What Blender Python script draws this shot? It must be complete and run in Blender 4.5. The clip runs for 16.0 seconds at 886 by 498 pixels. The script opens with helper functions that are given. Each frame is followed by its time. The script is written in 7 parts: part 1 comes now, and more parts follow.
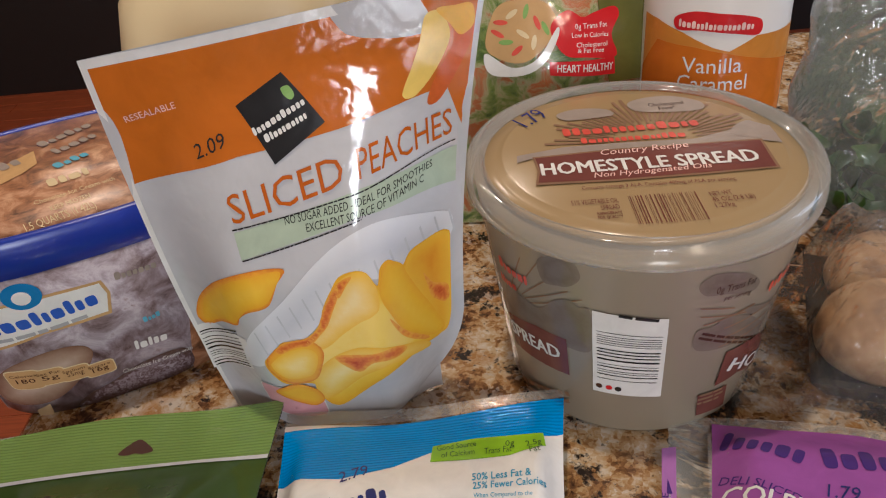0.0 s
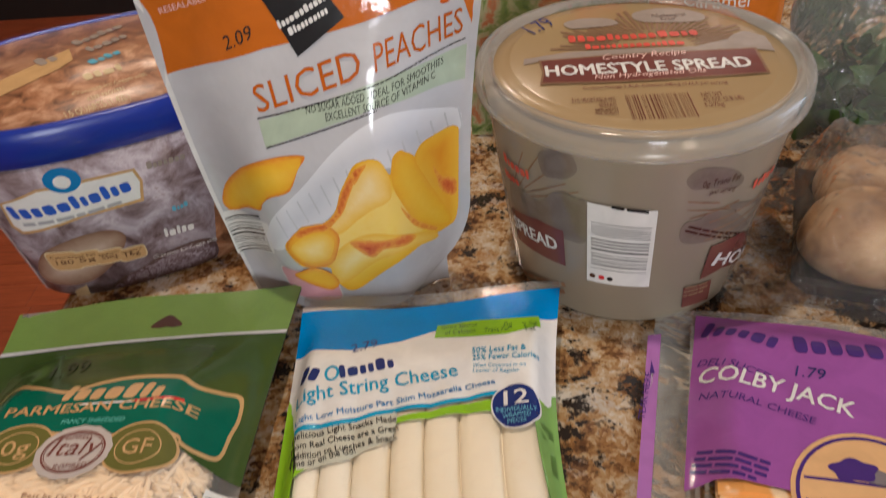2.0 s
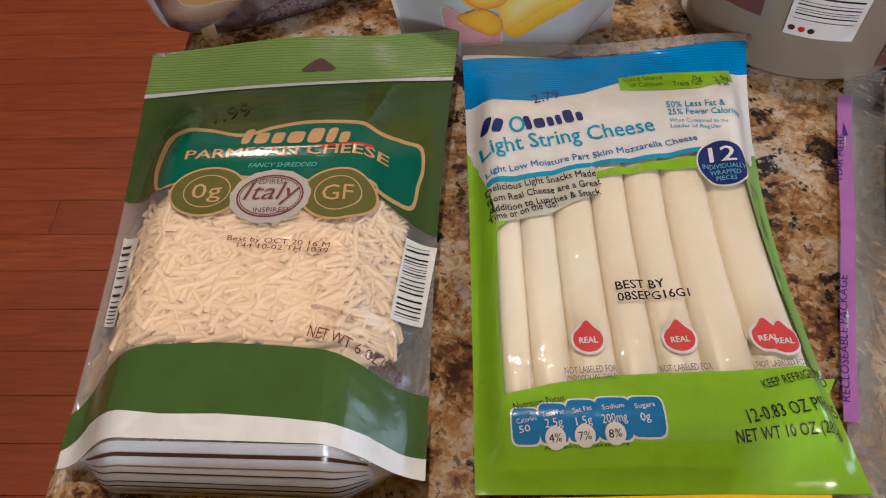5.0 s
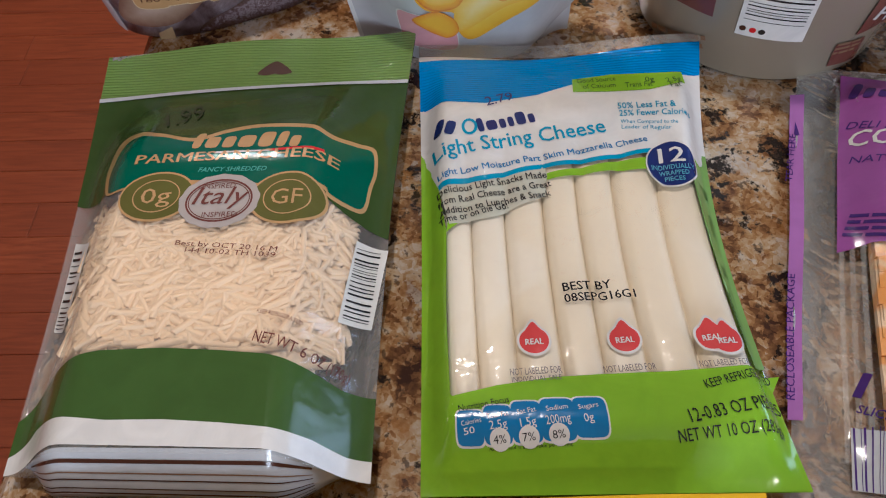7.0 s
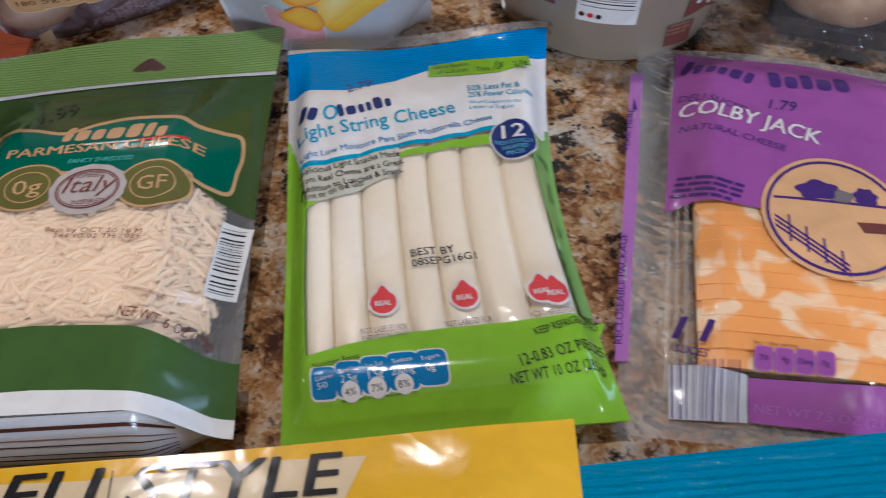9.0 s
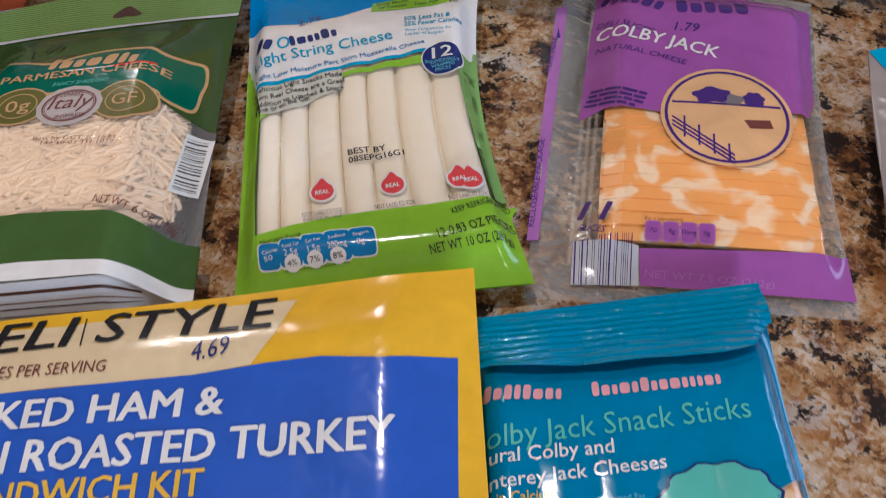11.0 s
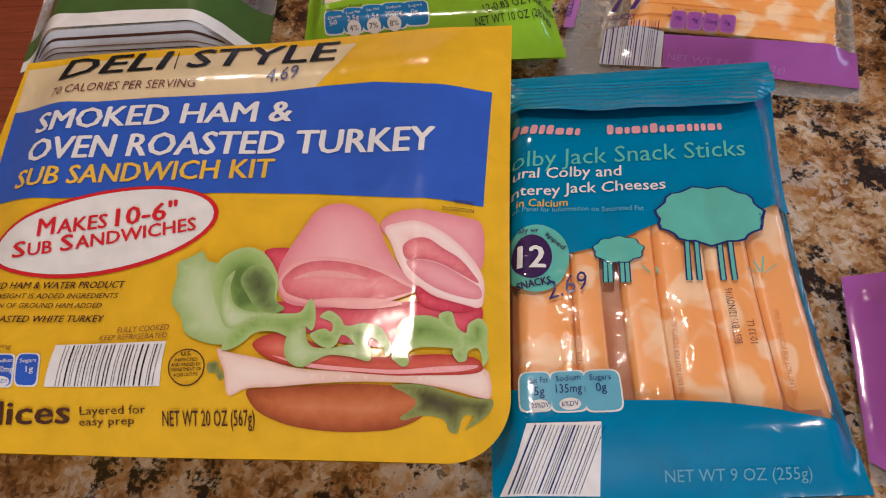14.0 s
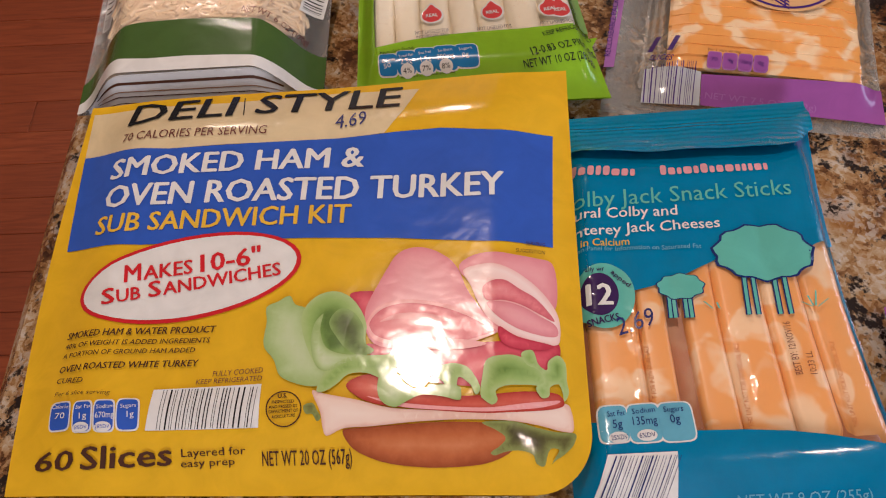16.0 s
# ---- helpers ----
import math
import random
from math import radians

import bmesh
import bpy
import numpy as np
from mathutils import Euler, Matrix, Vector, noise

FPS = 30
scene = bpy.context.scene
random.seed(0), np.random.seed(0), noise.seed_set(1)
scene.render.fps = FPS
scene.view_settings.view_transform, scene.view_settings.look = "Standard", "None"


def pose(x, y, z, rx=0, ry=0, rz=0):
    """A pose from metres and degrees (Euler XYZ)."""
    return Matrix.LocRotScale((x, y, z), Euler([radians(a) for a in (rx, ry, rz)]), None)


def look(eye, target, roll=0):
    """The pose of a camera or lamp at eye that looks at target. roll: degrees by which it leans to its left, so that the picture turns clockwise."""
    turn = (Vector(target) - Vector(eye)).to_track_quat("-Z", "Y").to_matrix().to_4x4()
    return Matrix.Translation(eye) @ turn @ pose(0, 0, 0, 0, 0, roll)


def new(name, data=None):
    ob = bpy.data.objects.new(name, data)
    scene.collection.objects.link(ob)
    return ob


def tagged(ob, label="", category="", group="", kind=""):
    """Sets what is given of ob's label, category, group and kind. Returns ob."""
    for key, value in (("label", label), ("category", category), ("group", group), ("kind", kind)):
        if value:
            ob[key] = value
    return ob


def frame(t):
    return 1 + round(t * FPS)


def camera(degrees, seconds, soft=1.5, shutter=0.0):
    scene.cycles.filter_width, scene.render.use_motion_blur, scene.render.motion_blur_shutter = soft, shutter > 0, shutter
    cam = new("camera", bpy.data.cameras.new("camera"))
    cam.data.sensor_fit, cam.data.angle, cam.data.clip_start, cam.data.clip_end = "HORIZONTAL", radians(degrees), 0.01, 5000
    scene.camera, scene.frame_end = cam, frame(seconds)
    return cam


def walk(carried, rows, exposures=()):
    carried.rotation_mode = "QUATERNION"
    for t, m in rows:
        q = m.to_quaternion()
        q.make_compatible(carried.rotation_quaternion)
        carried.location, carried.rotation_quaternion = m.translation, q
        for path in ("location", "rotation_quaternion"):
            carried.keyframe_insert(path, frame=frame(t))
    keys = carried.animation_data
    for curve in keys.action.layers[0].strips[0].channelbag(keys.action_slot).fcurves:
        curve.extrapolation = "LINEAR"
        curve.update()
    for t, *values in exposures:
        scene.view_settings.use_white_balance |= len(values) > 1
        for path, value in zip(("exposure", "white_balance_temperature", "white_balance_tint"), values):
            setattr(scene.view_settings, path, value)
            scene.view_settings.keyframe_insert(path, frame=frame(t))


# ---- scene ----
cam = camera(58.3, 16.0, 1.1, 0.4)
PATH = [
    (0, (0.017, 0.001, 0.305), (-0.025, 1.657, -0.814), -5.3),
    (0.5, (0.017, 0.001, 0.304), (-0.027, 1.649, -0.828), -5.5),
    (1, (0.018, -0.006, 0.307), (-0.029, 1.644, -0.822), -5.2),
    (1.5, (0.019, -0.018, 0.309), (-0.042, 1.606, -0.856), -4.9),
    (2, (0.019, -0.037, 0.303), (-0.065, 1.533, -0.934), -4.7),
    (2.5, (0.002, -0.05, 0.298), (-0.102, 1.408, -1.067), -4.3),
    (3, (-0.035, -0.056, 0.301), (-0.135, 1.321, -1.147), -4.8),
    (3.5, (-0.062, -0.038, 0.289), (-0.199, 1.227, -1.254), -5.5),
    (3.7, (-0.076, -0.029, 0.285), (-0.203, 1.182, -1.301), -4.7),
    (5.8, (-0.059, -0.029, 0.286), (-0.143, 1.123, -1.347), -4.1),
    (6, (-0.056, -0.034, 0.285), (-0.14, 1.136, -1.336), -4.0),
    (6.5, (-0.052, -0.036, 0.286), (-0.133, 1.14, -1.33), -3.9),
    (7, (-0.053, -0.028, 0.287), (-0.118, 1.124, -1.347), -3.5),
    (7.5, (-0.058, -0.02, 0.289), (-0.1, 1.066, -1.39), -2.8),
    (8, (-0.057, -0.02, 0.292), (-0.093, 1.059, -1.392), -2.4),
    (8.5, (-0.043, -0.033, 0.3), (-0.027, 1.073, -1.367), -1.1),
    (9, (-0.015, -0.055, 0.302), (0.052, 1.093, -1.335), -0.9),
    (9.2, (-0.005, -0.06, 0.306), (0.091, 1.09, -1.328), -0.7),
    (11.3, (0.022, -0.149, 0.314), (0.024, 1.017, -1.311), -5.1),
    (11.5, (0.025, -0.164, 0.317), (-0.006, 0.969, -1.331), -5.2),
    (12, (0.03, -0.198, 0.306), (-0.027, 0.899, -1.365), -5.5),
    (12.5, (0.024, -0.213, 0.302), (-0.061, 0.863, -1.382), -5.9),
    (13, (0.019, -0.219, 0.297), (-0.066, 0.832, -1.403), -5.3),
    (13.5, (0.019, -0.222, 0.297), (-0.072, 0.822, -1.406), -5.7),
    (14, (0.021, -0.227, 0.306), (-0.089, 0.812, -1.4), -6.5),
    (14.5, (0.021, -0.236, 0.321), (-0.093, 0.817, -1.376), -6.6),
    (15, (0.002, -0.234, 0.327), (-0.087, 0.828, -1.365), -4.6),
    (15.5, (-0.015, -0.227, 0.333), (-0.076, 0.825, -1.367), -4.5),
    (16, (-0.021, -0.222, 0.331), (-0.056, 0.822, -1.375), -3.9),
]
TINTS = [(0.0, 0.16, 5850, 8), (3.5, 0.16, 6000, 8), (7.0, 0.07, 5200, 8), (8.2, 0.06, 5250, 9), (9.2, 0.10, 4850, 8), (11.5, 0.05, 5200, 11), (14.0, -0.03, 5750, 14), (16.0, -0.05, 5950, 16)]
walk(cam, [(t, look(eye, target, roll)) for t, eye, target, roll in PATH], TINTS)

# ---- light ----
world = bpy.data.worlds.new("world")
scene.world = world
world.use_nodes = True
wn = world.node_tree
sky = wn.nodes.new("ShaderNodeTexSky")
sky.sky_type, sky.sun_disc, sky.sun_elevation, sky.sun_rotation = "NISHITA", False, radians(35), radians(200)
wn.nodes["Background"].inputs["Strength"].default_value = 0.12
wn.links.new(sky.outputs[0], wn.nodes["Background"].inputs["Color"])
scene.view_settings.exposure = 0.0


def area_lamp(name, eye, target, sx, sy, watts, colour, shape="RECTANGLE"):
    data = bpy.data.lights.new(name, "AREA")
    data.shape, data.size, data.size_y, data.energy, data.color = shape, sx, sy, watts, colour
    ob = new(name, data)
    ob.matrix_world = look(eye, target)
    return ob


CEIL, FLOOR = 1.55, -0.90
SPOTS = [(-0.10, 0.33, 9.0), (-0.25, 2.00, 11.5), (-0.95, 2.00, 11.5), (0.90, -0.90, 5.5)]
for x, y, watts in SPOTS:
    area_lamp("ceiling_lamp", (x, y, CEIL - 0.03), (x, y, 0), 0.065, 0.065, watts, (1.0, 0.78, 0.58), "DISK")
area_lamp("window_daylight", (0.2, -2.95, 0.90), (0.2, 0, 0.3), 0.55, 0.9, 38, (1.0, 0.97, 0.95))
area_lamp("window_daylight", (2.92, 0.7, 0.75), (0, 0.7, 0.2), 1.3, 1.2, 20, (0.74, 0.84, 1.0))

# ---- materials ----


class Mat:
    """A node material with short ways to add nodes."""

    def __init__(self, name):
        self.m = bpy.data.materials.new(name)
        self.m.use_nodes = True
        self.t = self.m.node_tree
        self.p = self.t.nodes["Principled BSDF"]
        self.out = self.t.nodes["Material Output"]

    def n(self, kind, **v):
        node = self.t.nodes.new("ShaderNode" + kind)
        for k, x in v.items():
            if k in node.inputs:
                node.inputs[k].default_value = x
        return node

    def l(self, a, b):
        self.t.links.new(a, b)

    def pos(self, obj=False):
        return self.n("TexCoord").outputs["Object"] if obj else self.n("NewGeometry").outputs["Position"]

    def noise(self, scale, detail=4.0, rough=0.55, coord=None, distort=0.0):
        node = self.n("TexNoise", Scale=scale, Detail=detail, Roughness=rough, Distortion=distort)
        self.l(coord if coord is not None else self.pos(), node.inputs["Vector"])
        return node.outputs["Fac"]

    def ramp(self, fac, stops):
        node = self.n("ValToRGB")
        r = node.color_ramp
        while len(r.elements) < len(stops):
            r.elements.new(0.5)
        for e, (p, c) in zip(r.elements, stops):
            e.position = p
            e.color = (*c, 1) if len(c) == 3 else c
        self.l(fac, node.inputs["Fac"])
        return node.outputs["Color"]

    def mix(self, fac, a, b):
        node = self.t.nodes.new("ShaderNodeMix")
        node.data_type = "RGBA"
        for slot, v in ((0, fac), (6, a), (7, b)):
            if isinstance(v, (int, float)):
                node.inputs[slot].default_value = v
            elif isinstance(v, tuple):
                node.inputs[slot].default_value = (*v, 1)
            else:
                self.l(v, node.inputs[slot])
        return node.outputs[2]

    def math(self, op, a, b):
        node = self.t.nodes.new("ShaderNodeMath")
        node.operation = op
        for i, v in enumerate((a, b)):
            if isinstance(v, (int, float)):
                node.inputs[i].default_value = v
            else:
                self.l(v, node.inputs[i])
        return node.outputs[0]

    def bump(self, height, strength, dist):
        node = self.n("Bump", Strength=strength, Distance=dist)
        self.l(height, node.inputs["Height"])
        return node.outputs["Normal"]

    def base(self, c):
        if isinstance(c, tuple):
            self.p.inputs["Base Color"].default_value = (*c, 1)
        else:
            self.l(c, self.p.inputs["Base Color"])


def crinkle(m, amount):
    """The normal of thin plastic film, creased at two sizes, the same for all layers in one place."""
    a = m.noise(38, 2, 0.5, distort=0.6)
    b = m.noise(170, 3, 0.5, distort=0.4)
    crease = m.math("ABSOLUTE", m.math("SUBTRACT", m.noise(21, 3, 0.6, distort=0.9), 0.5), 0.0)
    h = m.math("ADD", m.math("ADD", a, m.math("MULTIPLY", b, 0.16)), m.math("MULTIPLY", crease, 0.9))
    return m.bump(h, amount, 0.006)


def film(name, c, rough=0.22, amount=0.22, vary=0.12, grain=55, shine=0.42):
    """Printed glossy film."""
    m = Mat(name)
    dark = tuple(x * (1 - vary) for x in c)
    m.base(m.mix(m.ramp(m.noise(grain, 5, 0.6, distort=0.8), [(0.35, (0, 0, 0)), (0.65, (1, 1, 1))]), c, dark))
    m.p.inputs["Roughness"].default_value = rough
    m.p.inputs["Specular IOR Level"].default_value = shine
    m.l(crinkle(m, amount), m.p.inputs["Normal"])
    return m.m


SEE_THROUGH = []


def clear_film(name, tint=(0.97, 0.97, 0.96), amount=0.45, rough=0.08, veil=0.0):
    """Clear packaging film; veil: the share of it that is milky."""
    m = Mat(name)
    tr, gl, fr, mx = m.n("BsdfTransparent"), m.n("BsdfGlossy", Roughness=rough), m.n("Fresnel", IOR=1.5), m.n("MixShader")
    tr.inputs["Color"].default_value = (*tint, 1)
    normal = crinkle(m, amount)
    m.l(normal, gl.inputs["Normal"])
    m.l(normal, fr.inputs["Normal"])
    m.l(fr.outputs[0], mx.inputs[0])
    m.l(tr.outputs[0], mx.inputs[1])
    m.l(gl.outputs[0], mx.inputs[2])
    last = mx.outputs[0]
    if veil:
        df, mv = m.n("BsdfDiffuse"), m.n("MixShader", Fac=veil)
        df.inputs["Color"].default_value = (0.8, 0.8, 0.78, 1)
        m.l(last, mv.inputs[1])
        m.l(df.outputs[0], mv.inputs[2])
        last = mv.outputs[0]
    m.l(last, m.out.inputs["Surface"])
    SEE_THROUGH.append(m.m.name)
    return m.m


def plain(name, c, rough=0.5, vary=0.15, scale=40, bump=0.15, dist=0.002, metal=0.0):
    m = Mat(name)
    m.base(m.mix(m.noise(scale, 5), c, tuple(x * (1 - vary) for x in c)))
    m.p.inputs["Roughness"].default_value = rough
    m.p.inputs["Metallic"].default_value = metal
    m.l(m.bump(m.noise(scale * 4, 4), bump, dist), m.p.inputs["Normal"])
    return m.m


def granite_material():
    """Brown granite: crystals of a few millimetres whose colours follow larger clouds, with clumped black mica."""
    m = Mat("granite")
    warp = m.n("Mapping")
    m.l(m.pos(), warp.inputs["Vector"])
    warp.inputs["Rotation"].default_value = (0.3, 0.2, 0.5)
    q = warp.outputs[0]
    shift = m.n("TexNoise", Scale=160.0, Detail=3.0)
    m.l(q, shift.inputs["Vector"])
    amount = m.n("VectorMath")
    amount.operation = "SCALE"
    amount.inputs["Scale"].default_value = 0.006
    m.l(shift.outputs["Color"], amount.inputs[0])
    ragged = m.n("VectorMath")
    m.l(q, ragged.inputs[0])
    m.l(amount.outputs[0], ragged.inputs[1])

    def crystals(scale):
        cell = m.n("TexVoronoi", Scale=scale)
        m.l(ragged.outputs[0], cell.inputs["Vector"])
        split = m.n("SeparateColor")
        m.l(cell.outputs["Color"], split.inputs[0])
        return split.outputs[0]

    def spread(value, gain):
        return m.math("MULTIPLY", m.math("SUBTRACT", value, 0.5), gain)
    large, mid, fine = m.noise(17, 4, 0.6, q, 0.3), m.noise(52, 5, 0.65, q, 0.2), crystals(420)
    tone = m.math("ADD", m.math("ADD", spread(large, 1.1), spread(mid, 1.7)), m.math("ADD", spread(fine, 0.30), spread(crystals(190), 0.22)))
    tone = m.math("ADD", tone, 0.5)
    col = m.ramp(tone, [(0.05, (0.05, 0.022, 0.012)), (0.24, (0.15, 0.068, 0.026)), (0.38, (0.30, 0.155, 0.058)), (0.50, (0.40, 0.25, 0.12)), (0.62, (0.48, 0.35, 0.215)), (0.78, (0.55, 0.46, 0.36)), (0.95, (0.60, 0.54, 0.47))])
    rust = m.ramp(m.noise(24, 5, 0.6, q, 0.4), [(0.55, (0, 0, 0)), (0.66, (1, 1, 1))])
    col = m.mix(m.math("MULTIPLY", rust, 0.6), col, (0.36, 0.16, 0.04))
    grey = m.ramp(m.math("ADD", m.noise(38, 5, 0.65, q, 0.3), spread(fine, 0.10)), [(0.57, (0, 0, 0)), (0.63, (1, 1, 1))])
    col = m.mix(m.math("MULTIPLY", grey, 0.6), col, (0.46, 0.42, 0.38))
    mica = m.math("ADD", m.math("ADD", m.noise(75, 5, 0.7, q, 0.2), spread(m.noise(20, 3, 0.5, q), 0.75)), spread(fine, 0.12))
    col = m.mix(m.ramp(mica, [(0.57, (0, 0, 0)), (0.635, (1, 1, 1))]), col, (0.022, 0.015, 0.012))
    dots = m.ramp(m.noise(210, 4, 0.6, q), [(0.60, (0, 0, 0)), (0.66, (1, 1, 1))])
    col = m.mix(m.math("MULTIPLY", dots, 0.75), col, (0.05, 0.03, 0.02))
    m.base(col)
    m.p.inputs["Roughness"].default_value = 0.12
    m.l(m.bump(m.noise(220, 3), 0.04, 0.001), m.p.inputs["Normal"])
    return m.m


def board_material():
    m = Mat("cherry_board")
    info = m.n("ObjectInfo").outputs["Random"]
    mp = m.n("Mapping")
    m.l(m.pos(), mp.inputs["Vector"])
    mp.inputs["Scale"].default_value = (3, 40, 40)
    grain = m.noise(2.2, 6, 0.6, mp.outputs[0], 1.0)
    a = m.ramp(grain, [(0.3, (0.19, 0.039, 0.013)), (0.55, (0.33, 0.070, 0.022)), (0.75, (0.42, 0.105, 0.035))])
    m.base(m.mix(m.math("MULTIPLY", info, 0.55), a, (0.24, 0.050, 0.017)))
    m.p.inputs["Roughness"].default_value = 0.42
    m.l(m.bump(grain, 0.08, 0.002), m.p.inputs["Normal"])
    return m.m


def marble_cheese(name, a, b, scale=72):
    m = Mat(name)
    f = m.ramp(m.noise(scale, 2, 0.45, distort=0.5), [(0.50, (0, 0, 0)), (0.60, (1, 1, 1))])
    col = m.mix(f, a, b)
    m.base(m.mix(m.math("MULTIPLY", m.noise(300, 3), 0.25), col, tuple(x * 0.8 for x in a)))
    m.p.inputs["Roughness"].default_value = 0.38
    m.p.inputs["Subsurface Weight"].default_value = 0.0
    m.l(m.bump(m.noise(180, 3), 0.15, 0.001), m.p.inputs["Normal"])
    return m.m


GRANITE, BOARD = granite_material(), board_material()
MOTTLED = {"ham": 70, "hamlight": 60, "hamdark": 120, "turkey": 80, "tomato": 90, "lettuce": 75, "lettucelight": 85, "lettucedark": 75, "bread": 190, "peach": 45, "peachlight": 45, "peachred": 90}
INK = {k: film("ink_" + k, c, r * 0.6, 0.08, 0.2 if k in MOTTLED else 0.12, MOTTLED.get(k, 55)) for k, c, r in [
    ("white", (0.80, 0.79, 0.76), 0.25), ("cream", (0.74, 0.60, 0.36), 0.25), ("black", (0.02, 0.02, 0.022), 0.25),
    ("grey", (0.42, 0.42, 0.44), 0.25), ("lightgrey", (0.58, 0.60, 0.63), 0.22), ("yellow", (0.80, 0.47, 0.012), 0.24),
    ("gold", (0.80, 0.50, 0.05), 0.25), ("blue", (0.035, 0.11, 0.52), 0.24), ("navy", (0.015, 0.03, 0.16), 0.25),
    ("red", (0.62, 0.02, 0.025), 0.25), ("ham", (0.86, 0.36, 0.34), 0.25), ("hamlight", (0.90, 0.60, 0.54), 0.25),
    ("hamdark", (0.72, 0.16, 0.18), 0.25), ("turkey", (0.86, 0.66, 0.55), 0.25), ("tomato", (0.70, 0.10, 0.07), 0.25),
    ("lettuce", (0.27, 0.46, 0.13), 0.25), ("lettucelight", (0.50, 0.66, 0.33), 0.25), ("lettucedark", (0.12, 0.27, 0.05), 0.25),
    ("bread", (0.60, 0.20, 0.07), 0.25), ("teal", (0.0, 0.20, 0.40), 0.2), 
    ("mint", (0.13, 0.50, 0.42), 0.24), ("pink", (0.75, 0.38, 0.42), 0.25), ("plum", (0.045, 0.018, 0.09), 0.25),
    ("skyblue", (0.14, 0.43, 0.58), 0.25), ("limegreen", (0.27, 0.53, 0.018), 0.22), ("leafgreen", (0.062, 0.125, 0.028), 0.24),
    ("deepgreen", (0.048, 0.088, 0.022), 0.22), ("bluebox", (0.02, 0.20, 0.48), 0.24), ("cyan", (0.02, 0.33, 0.55), 0.25),
    ("bottle", (0.005, 0.12, 0.075), 0.24), ("tan", (0.58, 0.36, 0.16), 0.25), ("olive", (0.135, 0.13, 0.032), 0.25),
    ("silver", (0.48, 0.43, 0.40), 0.3), ("purple", (0.34, 0.095, 0.37), 0.2), ("lilac", (0.42, 0.17, 0.48), 0.2), ("palegreen", (0.22, 0.40, 0.10), 0.25), ("milk", (0.62, 0.62, 0.50), 0.25), ("sealred", (0.70, 0.075, 0.075), 0.25), ("apricot", (0.78, 0.47, 0.22), 0.25),
    ("violet", (0.07, 0.03, 0.20), 0.25), ("orange", (0.62, 0.16, 0.015), 0.2), ("orangedark", (0.50, 0.11, 0.01), 0.22),
    ("peach", (0.90, 0.51, 0.05), 0.24), ("peachlight", (0.93, 0.66, 0.16), 0.24), ("peachred", (0.66, 0.13, 0.02), 0.24),
    ("sage", (0.46, 0.55, 0.42), 0.25), ("brown", (0.17, 0.055, 0.045), 0.3), ("chocolate", (0.075, 0.030, 0.018), 0.3),
    ("cocoa", (0.26, 0.15, 0.09), 0.3), ("greige", (0.34, 0.28, 0.24), 0.3), ("taupe", (0.22, 0.19, 0.20), 0.3),
    ("pen", (0.03, 0.035, 0.16), 0.35), ("penblack", (0.03, 0.03, 0.03), 0.35)]}



def tone(name, stops, rag=0.35, grain=150, rough=0.13):
    """A printed picture's ink that runs through its colours from the outline inwards, with a grainy border between them."""
    m = Mat("print_" + name)
    uv, split = m.n("UVMap"), m.n("SeparateXYZ")
    m.l(uv.outputs[0], split.inputs[0])
    grainy = m.math("ADD", m.math("MULTIPLY", m.math("SUBTRACT", m.noise(grain, 4, 0.6, distort=0.8), 0.5), rag), m.math("MULTIPLY", m.math("SUBTRACT", m.noise(grain * 3.5, 3), 0.5), rag * 0.6))
    m.base(m.ramp(m.math("ADD", split.outputs[0], grainy), stops))
    m.p.inputs["Roughness"].default_value = rough
    m.p.inputs["Specular IOR Level"].default_value = 0.42
    m.l(crinkle(m, 0.06), m.p.inputs["Normal"])
    return m.m


